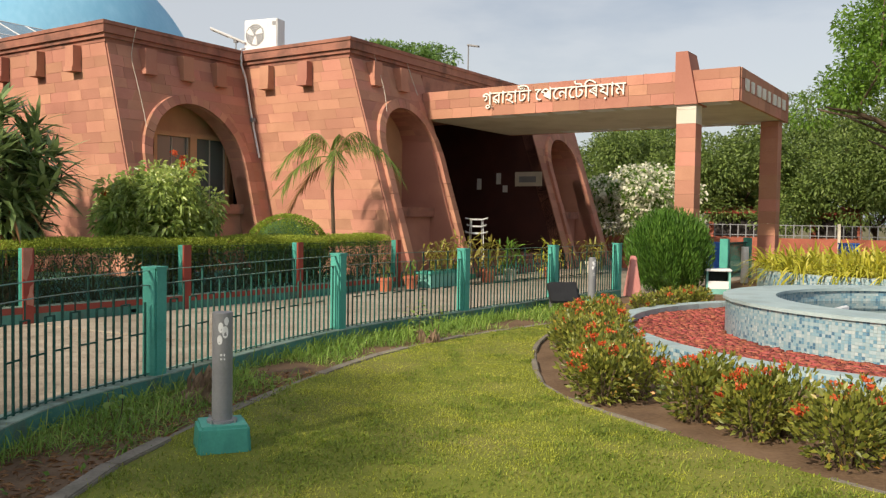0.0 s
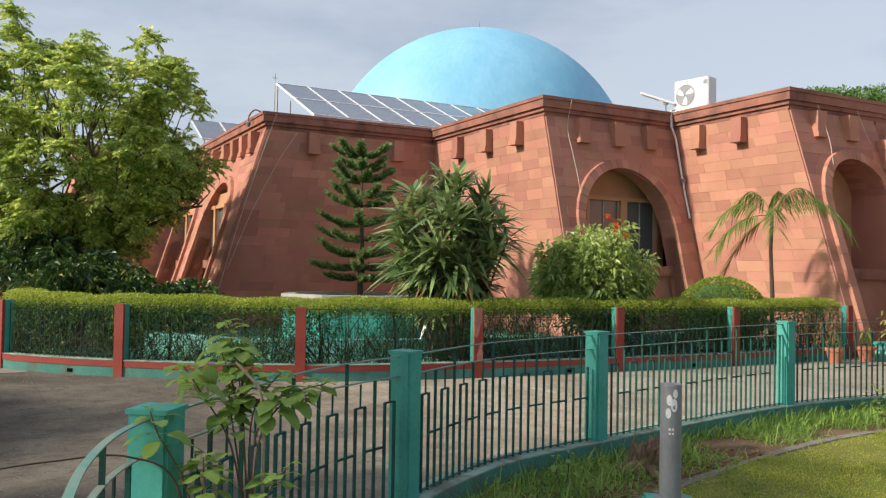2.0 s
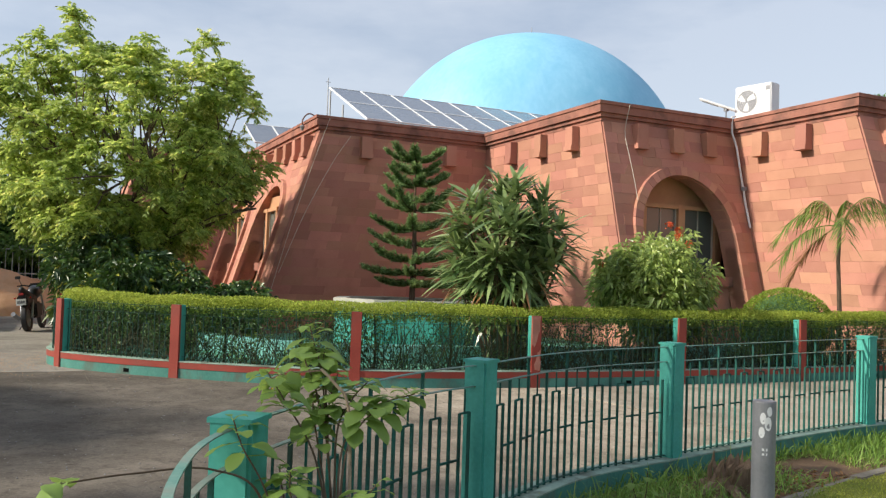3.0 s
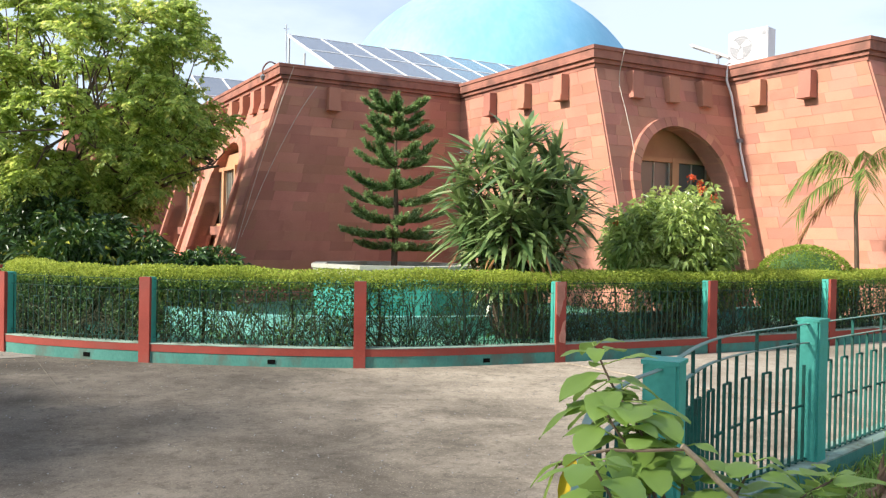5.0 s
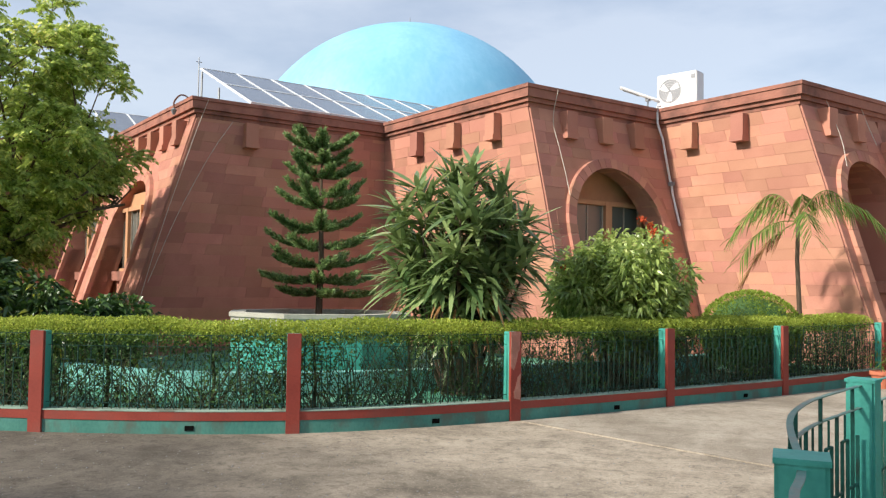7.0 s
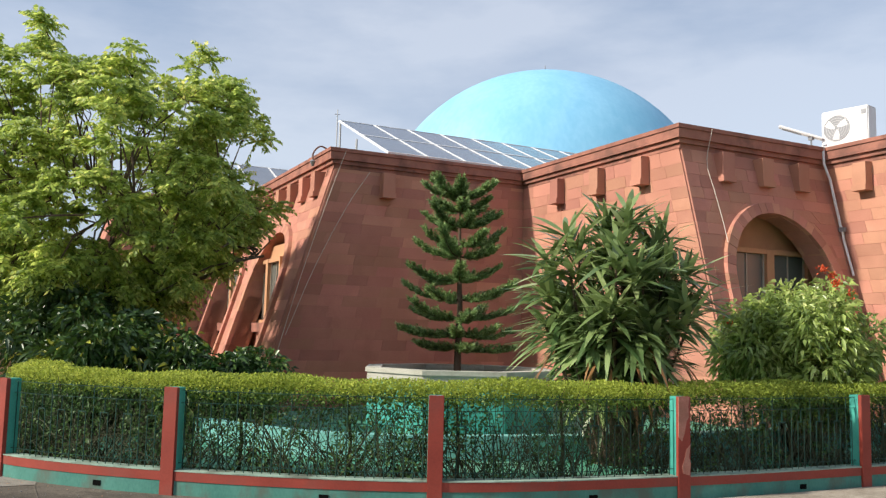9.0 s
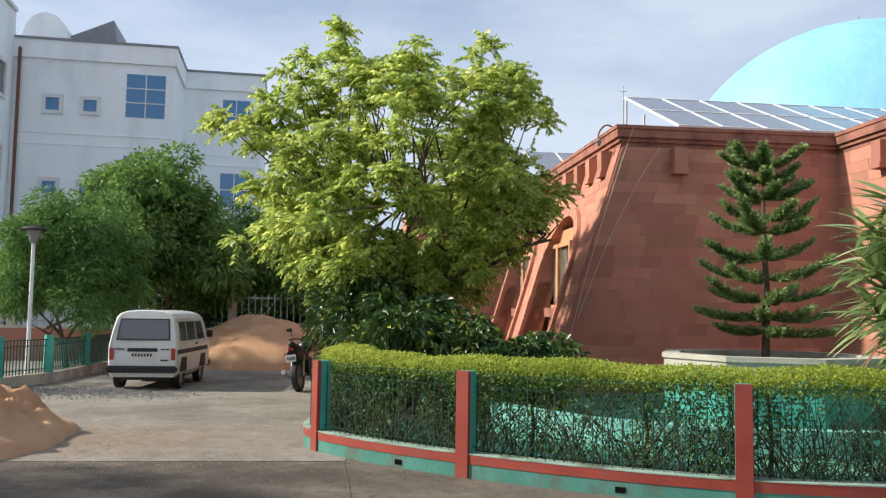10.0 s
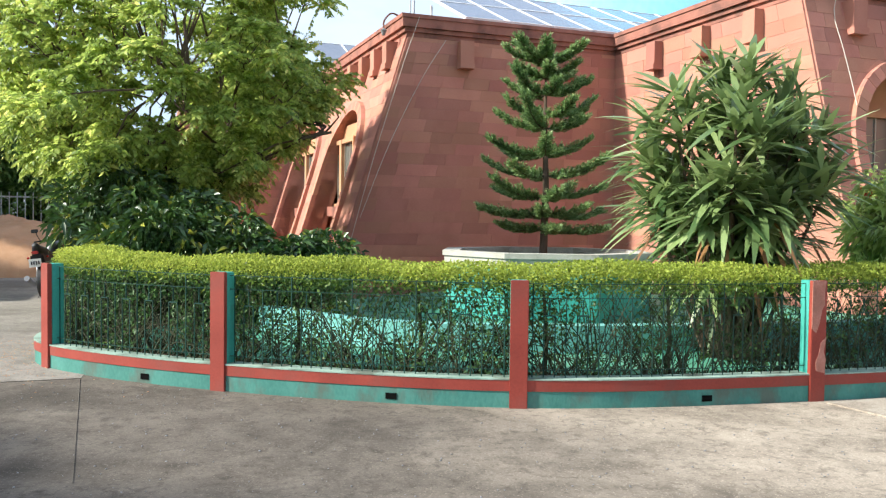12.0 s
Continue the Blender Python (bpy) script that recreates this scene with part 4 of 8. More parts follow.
def railing(name, label, line, posts, kerb_h, top, post_w, mats, pitch=0.090, red=False, open_start=False):
    """Posts, flat rails and bars with stepped heads, on a low painted kerb."""
    post_mat, rail_mat = mats
    fence = thing(name, label, "railing")
    idx = at_posts(line, posts)
    if red:
        Shape().ribbon(line, 0.075, -0.02, 0.135).make("kerb", KERB_MINT, fence, "mint-green painted low kerb wall")
        Shape().ribbon(line, 0.082, 0.135, 0.224).make("kerb_band", REDPAINT, fence, "red-oxide painted band on the kerb")
        Shape().ribbon(line, 0.086, 0.224, 0.235).make("kerb_top", KERB_PALE, fence)
    else:
        Shape().ribbon(line, 0.10, -0.02, kerb_h).make("kerb", KERB_MINT, fence, "mint-green painted low kerb wall")
        Shape().ribbon(line, 0.102, kerb_h, kerb_h + 0.010).make("kerb_top", KERB_PALE, fence)
    for n, i in enumerate(idx):
        if open_start and n == 0:
            continue
        a, b = line[max(i - 1, 0)], line[min(i + 1, len(line) - 1)]
        ang = math.degrees(math.atan2(b[1] - a[1], b[0] - a[0]))
        m = pose(line[i][0], line[i][1], 0, 0, 0, ang)
        h = post_w / 2
        if red:
            q = Shape().box(-h, h, -h + 0.012, h, -0.01, top).make("post", MINT, fence, "concrete post, red face and mint-green sides", bevel=0.006)
            q.matrix_basis = m
            f = Shape().box(-h - 0.004, h + 0.004, -h - 0.03, -h + 0.014, -0.01, top + 0.004).make("post_face", REDPAINT, q, "red-oxide painted front face", bevel=0.004)
        else:
            q = Shape().box(-h, h, -h, h, -0.01, top).make("post", post_mat, fence, "mint-green painted square concrete post", bevel=0.012)
            q.matrix_basis = m
            Shape().box(-h - 0.004, h + 0.004, -h - 0.004, h + 0.004, top - 0.012, top + 0.005).make("cap", MINT, q)
    for i0, i1 in zip(idx[:-1], idx[1:]):
        if red:
            i = (i0 + i1) // 2 + 5
            a, b = line[i - 1], line[i + 1]
            hole = Shape().box(-0.045, 0.045, -0.082, -0.03, 0.035, 0.085).make("drain_hole", HOLE, fence)
            hole.matrix_basis = pose(line[i][0], line[i][1], 0, 0, 0, math.degrees(math.atan2(b[1] - a[1], b[0] - a[0])))
        seg = line[i0:i1 + 1]
        d = np.concatenate([[0], np.cumsum(np.linalg.norm(np.diff(seg, axis=0), axis=1))])
        for k, z in enumerate((top - 0.028, top - 0.145, kerb_h + (0.06 if red else 0.025))):
            flat = Shape()
            flat.ribbon(seg, 0.006 if red else (0.0125, 0.0115, 0.011)[k], z - 0.0025, z + 0.0025)
            flat.make("rail", RAIL_TOP if k < 2 and not red else rail_mat, fence)
        n = max(2, int((d[-1] - post_w) / pitch))

        def spot(j):
            s = post_w / 2 + (d[-1] - post_w) * (j + 0.5) / n
            return [np.interp(s, d, seg[:, 0]), np.interp(s, d, seg[:, 1])], s
        for j in range(n):
            p, s = spot(j)
            c = j % 3
            k2 = min(int(np.searchsorted(d, s)), len(seg) - 1)
            run = None if red else seg[k2] - seg[max(k2 - 1, 0)]
            head = top - 0.285 if c else (top - 0.028 if j % 6 == 0 else top - 0.145)
            b = bar(p, kerb_h, head, 0.0036, run)
            if c == 1 and j < n - 1:
                # the high link to the next bar, and the stub that carries it
                e = spot(j + 1)[0]
                b.ribbon([p, e], 0.007, top - 0.291, top - 0.281)
                m = [(p[0] + e[0]) / 2, (p[1] + e[1]) / 2]
                b.tube([(*m, top - 0.285), (*m, top - 0.155)], 0.006, 5)
            if c == 2 and j < n - 2 and not red:
                # the low link that crosses the tall bar
                e = spot(j + 2)[0]
                b.ribbon([p, spot(j + 1)[0], e], 0.0065, top - 0.545, top - 0.533)
            b.make("bar", rail_mat, fence)
    return fence


inner_line = spline(INNER, 0.06)
railing("hedge_railing", "curved green railing with red and mint posts before a clipped hedge", inner_line, INNER[:4] + INNER[5:], 0.235, 1.02, 0.135, (MINT, GREEN_BAR), red=True)
outer_line = spline(OUTER_RUN, 0.06)
railing("garden_railing", "mint-green garden railing with square posts on a low kerb", outer_line, OUTER, 0.17, 1.075, 0.145, (MINT, MINT_DARK), open_start=True)

# worn plaster on one post of the hedge railing
RAW = surface("bare_plaster", (0.36, 0.13, 0.09), (0.52, 0.25, 0.19), 0.9, 9, 60, 0.6, stain=(0.28, 0.13, 0.09), stain_scale=6, stain_amount=0.6)
worn = min((o for o in bpy.data.objects if o.name.startswith("post") and o.parent and o.parent.name.startswith("hedge_railing") and o.data and len(o.name) < 9 and "face" not in o.name), key=lambda o: (o.matrix_basis.translation.xy - Vector((-4.50, 13.05))).length)
for outline in ([(-0.071, 0.62), (-0.03, 0.58), (0.0, 0.66), (0.025, 0.78), (0.05, 0.82), (0.045, 0.93), (0.06, 1.021), (-0.071, 1.021)], [(-0.02, 0.26), (0.06, 0.24), (0.071, 0.36), (0.05, 0.42), (0.071, 0.55), (0.02, 0.5), (0.0, 0.40), (-0.03, 0.33)]):
    n = len(outline)
    Shape().add([(x, y, z) for y in (-0.101, -0.09) for x, z in outline], [tuple(range(n)), tuple(range(2 * n - 1, n - 1, -1))] + [(i, n + i, n + (i + 1) % n, (i + 1) % n) for i in range(n)]).make("bare_patch", RAW, worn, "bare pinkish plaster where paint has flaked")


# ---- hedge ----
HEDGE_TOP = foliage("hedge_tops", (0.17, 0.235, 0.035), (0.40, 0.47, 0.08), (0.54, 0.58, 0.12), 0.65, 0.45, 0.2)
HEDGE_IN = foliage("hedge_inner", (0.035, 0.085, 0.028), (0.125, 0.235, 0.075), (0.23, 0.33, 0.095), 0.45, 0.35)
TWIG = surface("twigs", (0.030, 0.036, 0.018), (0.085, 0.092, 0.048), 0.9, 6, 40, 0.2)
r = np.random.default_rng(11)
hedge_c = spline(INNER, 0.05)
dirs = np.gradient(hedge_c, axis=0)
dirs /= np.linalg.norm(dirs, axis=1, keepdims=True)
left = np.stack([-dirs[:, 1], dirs[:, 0]], 1)


def hedge_pts(n, lo, hi, depth0=0.10, depth1=0.72):
    i = r.integers(0, len(hedge_c), n)
    s = r.uniform(depth0, depth1, n)
    j = r.uniform(-0.03, 0.03, n)
    xy = hedge_c[i] + left[i] * s[:, None] + dirs[i] * j[:, None]
    bump = 0.014 * np.sin(i * 0.05 * 2.1) + 0.014 * np.sin(i * 0.05 * 5.3 + 1)
    round_off = -0.055 * np.clip(np.abs(s - 0.41) / 0.31, 0, 1) ** 4
    z = r.uniform(lo, hi, n)
    z = np.where(hi > 1.03, z + bump + round_off, z)
    return np.stack([xy[:, 0], xy[:, 1], z], 1), left[i]


hedge = thing("hedge", "clipped hedge, bright yellow-green on top and twiggy below", "hedge", kind="stuff")
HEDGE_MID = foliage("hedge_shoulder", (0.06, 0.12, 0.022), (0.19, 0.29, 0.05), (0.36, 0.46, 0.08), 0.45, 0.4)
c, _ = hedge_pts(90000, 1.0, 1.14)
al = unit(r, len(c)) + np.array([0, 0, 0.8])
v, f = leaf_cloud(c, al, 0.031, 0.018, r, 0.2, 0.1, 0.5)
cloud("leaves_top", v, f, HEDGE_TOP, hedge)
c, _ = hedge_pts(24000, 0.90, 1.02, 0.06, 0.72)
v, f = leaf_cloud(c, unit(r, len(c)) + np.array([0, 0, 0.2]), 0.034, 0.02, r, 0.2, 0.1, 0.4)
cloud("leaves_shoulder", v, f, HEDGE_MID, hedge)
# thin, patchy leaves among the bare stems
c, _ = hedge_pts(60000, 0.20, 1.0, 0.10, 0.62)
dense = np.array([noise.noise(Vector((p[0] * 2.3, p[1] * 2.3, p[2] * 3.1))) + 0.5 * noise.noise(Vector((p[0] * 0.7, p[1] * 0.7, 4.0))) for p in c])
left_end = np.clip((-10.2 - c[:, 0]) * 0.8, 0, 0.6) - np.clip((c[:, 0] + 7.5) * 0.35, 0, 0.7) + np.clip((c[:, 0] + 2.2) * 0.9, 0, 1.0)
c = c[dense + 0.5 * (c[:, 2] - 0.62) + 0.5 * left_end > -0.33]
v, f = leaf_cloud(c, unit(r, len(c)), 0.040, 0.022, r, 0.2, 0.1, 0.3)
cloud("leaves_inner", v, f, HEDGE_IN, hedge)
tw = Shape()
for k in range(2400):
    i = r.integers(0, len(hedge_c))
    s = r.uniform(0.16, 0.5)
    p = hedge_c[i] + left[i] * s
    low = k % 3 == 0
    reach = r.uniform(0.35, 0.9) * r.choice((-1, 1)) if low else r.uniform(-0.7, 0.7)
    q = p + dirs[i] * reach + left[i] * r.uniform(-0.1, 0.1)
    m = p + (q - p) * 0.45 + left[i] * r.uniform(-0.05, 0.05)
    z1 = r.uniform(0.3, 0.62) if low else r.uniform(0.65, 1.1)
    line = spline([(*p, 0.1), (*m, z1 * (1.0 if low else r.uniform(0.4, 0.7))), (*q, z1 * (0.7 if low else 1.0))], 0.16)
    thick = r.uniform(0.0035, 0.008)
    tw.tube(line, [thick * (1 - 0.72 * i / len(line)) for i in range(len(line))], 4, False)
tw.make("twigs", TWIG, hedge)
for k in range(0, len(hedge_c) - 1, 23):
    p = hedge_c[k] + left[k] * r.uniform(0.3, 0.45)
    Shape().tube([(*p, 0.05), (p[0] + 0.02, p[1] + 0.01, 0.5), (p[0] - 0.02, p[1], 1.02)], [0.022, 0.018, 0.012], 6, False).make("stem", TWIG, hedge)


# ---- plants ----
def limb_tree(trunk, height, spread, r, levels=3, base_r=0.14):
    """Trunk and forking limbs; returns the shape and the twig ends."""
    sh, ends = Shape(), []

    def grow(p, d, length, rad, lev):
        pts, rads = [p], [rad]
        n = 4
        for k in range(n):
            d = (d + Vector(r.normal(size=3) * 0.13) + Vector((0, 0, 0.05))).normalized()
            p = p + d * length / n
            pts.append(p)
            rads.append(rad * (1 - 0.45 * (k + 1) / n))
        sh.tube(pts, rads, 7 if lev < 2 else 5, False)
        if lev >= levels:
            ends.append(p)
            return
        kids = 4 if lev == 0 else 3
        for k in range(kids):
            a = 2 * math.pi * (k + r.uniform(-0.25, 0.25)) / kids
            out = Vector((math.cos(a), math.sin(a), 0))
            nd = (d * r.uniform(0.5, 0.9) + out * r.uniform(0.6, 1.0) * spread).normalized()
            grow(pts[-1 - (k % 2)], nd, length * r.uniform(0.62, 0.8), rads[-1] * 0.8, lev + 1)
    grow(Vector(trunk), Vector((0.03, 0, 1)), height, base_r, 0)
    return sh, ends


def clumps(centres, radii, per, r, length, width, droop=0.2, flat=0.75, normal_up=0.55, fold=0.2):
    """Leaves round each clump, thicker to its outside."""
    c, al = [], []
    for p, q in zip(centres, radii):
        n = int(per * (q / np.mean(radii)) ** 2)
        u = unit(r, n)
        rad = q * r.uniform(0.25, 1.0, n) ** 0.5
        pts = u * rad[:, None] * np.array([1, 1, flat])
        c.append(np.array(p) + pts)
        al.append(u + r.normal(size=(n, 3)) * 0.5 + np.array([0, 0, -0.15]))
    return leaf_cloud(np.concatenate(c), np.concatenate(al), length, width, r, fold, droop, normal_up)


def sprays(centres, aim, count, r, rachis, leaflets, length, width, droop=0.35, spread=0.8):
    """Pinnate leaves: rows of leaflets on drooping stalks that leave each twig end."""
    base, al = [], []
    for p, a in zip(centres, aim):
        for k in range(count):
            d = np.array(a) * 0.6 + r.normal(size=3) * spread
            d[2] = d[2] * 0.6 + 0.25
            d /= np.linalg.norm(d)
            L = rachis * r.uniform(0.7, 1.25)
            side = np.cross(d, [0, 0, 1.0])
            side /= max(np.linalg.norm(side), 1e-6)
            for j in range(leaflets):
                s = (j + 1) / leaflets
                q = np.array(p) + d * L * s
                q[2] -= droop * L * s * s
                for sg in (-1, 1):
                    base.append(q)
                    al.append(side * sg + d * 0.55 + np.array([0, 0, -0.35 - 0.3 * s]))
    return leaf_cloud(np.array(base), np.array(al), length, width, r, 0.15, 0.15, 0.3)


# the feathery tree behind the hedge
r = np.random.default_rng(21)
FEATHER = foliage("feathery_leaves", (0.14, 0.235, 0.05), (0.47, 0.575, 0.14), (0.84, 0.80, 0.26), 0.45, 0.55)
TC = Vector((-15.35, 14.62, 0))
tree = thing("feathery_tree", "spreading tree with fresh yellow-green feathery leaves and thin dark limbs", "tree", pose(TC.x, TC.y, 0.08))
tree.scale = (1.07, 1.07, 1.07)
sh, ends = limb_tree((0, 0, 0), 1.75, 0.8, r, 3, 0.13)
tips, hubs = [], []
ACROSS, DEEP = Vector((0.62, 0.785, 0)), Vector((-0.785, 0.62, 0))


def billow(at, size, count):
    """A rounded mass of twigs round one limb end."""
    hubs.append(Vector(at) - Vector((0, 0, 0.15)))
    for _ in range(count):
        w = unit(r, 1)[0] * size * r.uniform(0.35, 1.0) ** 0.5
        tips.append((at[0] + w[0], at[1] + w[1], at[2] + w[2] * 0.7))


for k in range(125):
    a = k * 2.399 + r.uniform(-0.3, 0.3)
    h = 1.85 + 3.75 * ((k * 0.7549) % 1.0) + r.uniform(-0.15, 0.15)
    lim = np.interp(h, [1.7, 2.2, 2.8, 3.6, 4.3, 5.0, 5.7], [0.7, 1.5, 2.15, 2.45, 2.3, 2.15, 1.6])
    lim *= 1 + 0.10 * math.sin(3 * a + 1) + 0.08 * math.sin(5 * a + h)
    rad = lim * r.uniform(0.35, 1.0) ** 0.4
    size = r.uniform(0.34, 0.66) * (1.0 if h < 4.5 else 0.75)
    billow((rad * math.cos(a), rad * math.sin(a), h), size, int(11 * size))
# the tops and the ends of the side limbs, each its own mass: across, deep, height, size
for u, w, h, size in ((-0.98, -0.2, 6.45, 0.2), (-0.92, -0.1, 6.1, 0.26), (-0.85, 0, 5.8, 0.4), (-1.8, 0.2, 5.5, 0.4), (-0.3, 0.3, 5.8, 0.35), (0.35, -0.3, 5.85, 0.35), (0.9, 0.2, 5.7, 0.45), (1.5, -0.2, 6.2, 0.28), (1.55, 0, 5.8, 0.4), (2.2, 0.2, 5.7, 0.36), (2.25, 0, 5.2, 0.4), (-3.05, -0.3, 4.85, 0.32), (-2.5, 0.3, 4.6, 0.45), (-2.5, 0, 2.6, 0.45), (2.65, -0.2, 3.75, 0.38), (2.45, 0.1, 3.2, 0.4), (1.9, -0.5, 2.6, 0.38), (1.2, -0.7, 2.25, 0.38), (0.9, -1.6, 2.1, 0.5), (-0.6, -1.8, 2.3, 0.5), (2.1, -0.9, 3.3, 0.5), (0.4, -2.3, 2.9, 0.55), (-1.4, -2.2, 3.0, 0.55), (1.2, -2.2, 3.6, 0.55)):
    q = ACROSS * u + DEEP * w
    billow((q.x, q.y, h), size, max(3, int(12 * size)))
for a in hubs:
    near = min(ends, key=lambda e: (e - a).length + 2.0 * max(0.0, e.z - a.z))
    mid = near.lerp(a, 0.5) + Vector(r.normal(size=3) * 0.12)
    sh.tube([near, mid, a], [0.022, 0.015, 0.008], 5, False)
for t in tips:
    a = Vector(t)
    near = min(hubs, key=lambda e: (e - a).length)
    sh.tube([near, near.lerp(a, 0.5) + Vector((0, 0, 0.03)), a], [0.007, 0.005, 0.003], 4, False)
sh.make("trunk", BARK, tree)
aim = [np.array(t) - np.array((0, 0, 3.0)) for t in tips]
aim = [a / max(np.linalg.norm(a), 0.1) for a in aim]
v, f = sprays(tips, aim, 13, r, 0.33, 8, 0.088, 0.044)
cloud("crown", v, f, FEATHER, tree)


def round_tree(name, label, at, trunk_h, crown, n, per, mat, leaf, seed, group="", scale=1.0, base_r=0.15):
    r = np.random.default_rng(seed)
    t = thing(name, label, "tree", pose(*at), group)
    sh, ends = limb_tree((0, 0, 0), trunk_h, 0.8, r, 2, base_r)
    cx, cy, cz = crown
    u = unit(r, n)
    u[:, 2] = np.abs(u[:, 2]) * 1.3 - 0.45
    rad = r.uniform(0.5, 1.0, (n, 1)) * (1 + 0.15 * np.sin(5 * np.arctan2(u[:, 1:2], u[:, 0:1]) + seed))
    c = u * rad * np.array([cx, cx, cy]) + np.array([0, 0, cz])
    for p in c[::4]:
        near = min(ends, key=lambda e: (e - Vector(p)).length)
        sh.tube([near, near.lerp(Vector(p), 0.55) + Vector(r.normal(size=3) * 0.12), p], [0.04, 0.025, 0.01], 5, False)
    sh.make("trunk", BARK, t)
    v, f = clumps(c, r.uniform(0.7, 1.2, n) * scale, per, r, *leaf)
    cloud("crown", v, f, mat, t)
    return t


DARKLEAF = foliage("dark_leaves", (0.055, 0.125, 0.032), (0.19, 0.33, 0.08), (0.33, 0.48, 0.13), 0.4, 0.35)
JUNIPER = foliage("juniper_sprays", (0.04, 0.115, 0.028), (0.18, 0.34, 0.085), None, 0.6, 0.25)
MIDLEAF = foliage("mid_green_leaves", (0.06, 0.14, 0.02), (0.19, 0.34, 0.05), (0.30, 0.44, 0.08), 0.45, 0.4)
round_tree("broadleaf_tree", "dense dark green broadleaf tree", (-27.8, 15.2, 0), 1.3, (2.25, 3.4, 3.4), 120, 420, DARKLEAF, (0.17, 0.09), 31, scale=0.75)
round_tree("broadleaf_tree", "dark tree in shade behind the sand heap", (-29.0, 20.0, 0), 1.2, (3.6, 2.8, 2.6), 130, 380, DARKLEAF, (0.17, 0.09), 32, scale=0.8)
round_tree("juniper_tree", "dark green bushy juniper tree beside the parked van", (-24.45, 11.6, 0), 0.9, (1.6, 2.3, 2.35), 130, 520, JUNIPER, (0.15, 0.032), 33, scale=0.55, base_r=0.1)


# ---- vehicles ----
VAN_WHITE = surface("van_paint", (0.62, 0.63, 0.62), (0.72, 0.73, 0.72), 0.3, 2, 30, 0.01, stain=(0.5, 0.48, 0.43), stain_scale=2.2, stain_amount=0.3, spec=0.6)
CARGLASS = glass("car_glass", (0.085, 0.092, 0.10), 0.08)
TAILRED = surface("tail_lamp_red", (0.30, 0.012, 0.01), (0.42, 0.02, 0.015), 0.25, 6, 40, 0.0, spec=0.7)
PLATE = surface("number_plate", (0.62, 0.62, 0.58), (0.70, 0.70, 0.66), 0.5, 4, 50, 0.0)
GREYTXT = surface("dark_marks", (0.02, 0.02, 0.022), (0.04, 0.04, 0.045), 0.6, 5, 50, 0.0)


def ring_wheel(parent, x, y, z, r, w, rim_r, rim_mat, name="wheel"):
    """Tyre, rim and hub about the y axis."""
    hub = new(name)
    hub.parent = parent
    hub.matrix_basis = pose(x, y, z, 90, 0, 0)
    n = 32
    t = Shape()
    prof = [(rim_r, -w / 2 * 0.8), (r * 0.93, -w / 2), (r * 0.985, -w / 2 * 0.8), (r, -w / 4), (r, w / 4), (r * 0.985, w / 2 * 0.8), (r * 0.93, w / 2), (rim_r, w / 2 * 0.8)]
    m = len(prof)
    v = [(q * math.cos(2 * math.pi * k / n), q * math.sin(2 * math.pi * k / n), h) for q, h in prof for k in range(n)]
    f = [(i * n + k, i * n + (k + 1) % n, ((i + 1) % m) * n + (k + 1) % n, ((i + 1) % m) * n + k) for i in range(m) for k in range(n)]
    t.add(v, f).make("tyre", BLACK, hub, smooth=False)
    Shape().lathe([(rim_r, -w * 0.36), (rim_r, w * 0.30), (rim_r * 0.85, w * 0.36), (rim_r * 0.5, w * 0.22), (rim_r * 0.2, w * 0.30)], 20).make("rim", rim_mat, hub)
    return hub


def loft(section, xr, xf, stations):
    """Skin over one closed section (y, z) drawn along x; ends move with height and shrink a little."""
    sh = Shape()
    n = len(section)
    v = []
    for u, k in stations:
        for y, z in section:
            x = xr(z) + (xf(z) - xr(z)) * u
            v.append((x, y * k, 0.95 + (z - 0.95) * (0.5 + 0.5 * k)))
    m = len(stations)
    f = [(i * n + k, (i + 1) * n + k, (i + 1) * n + (k + 1) % n, i * n + (k + 1) % n) for i in range(m - 1) for k in range(n)]
    f += [tuple(range(n)), tuple((m - 1) * n + k for k in range(n - 1, -1, -1))]
    return sh.add(v, f)


van = thing("van", "white parked microvan with black bumper and dark side strip", "van", pose(-18.84, 11.20, 0, 0, 0, 142))
van.scale = (0.95, 0.95, 0.95)
half = [(-0.62, 0.26), (-0.69, 0.36), (-0.705, 0.62), (-0.70, 0.92), (-0.655, 1.22), (-0.60, 1.48), (-0.53, 1.57), (-0.40, 1.615), (-0.15, 1.64)]
section = half + [(-y, z) for y, z in half[::-1]]
xr = lambda z: 0.0 if z < 0.95 else 0.16 * (z - 0.95) / 0.65
xf = lambda z: 3.32 - (0.0 if z < 0.85 else 0.55 * (z - 0.85) / 0.75)
loft(section, xr, xf, [(0.0, 0.94), (0.012, 0.985), (0.04, 1.0), (0.3, 1.0), (0.6, 1.0), (0.9, 0.99), (0.97, 0.96), (1.0, 0.90)]).make("body", VAN_WHITE, van, smooth=False)


def rear_patch(y0, y1, z0, z1, out=0.012, taper=0.0):
    sh = Shape()
    p = []
    for o in (-0.004, out):
        for y, z in ((y0, z0), (y1, z0), (y1 - taper, z1), (y0 + taper, z1)):
            p.append((xr(z) - o, y, z))
    return sh.add(p, [(0, 1, 2, 3), (7, 6, 5, 4), (4, 5, 1, 0), (5, 6, 2, 1), (6, 7, 3, 2), (7, 4, 0, 3)])


def side_y(z):
    return np.interp(z, [0.36, 0.62, 0.92, 1.22, 1.48], [0.69, 0.705, 0.70, 0.655, 0.60])


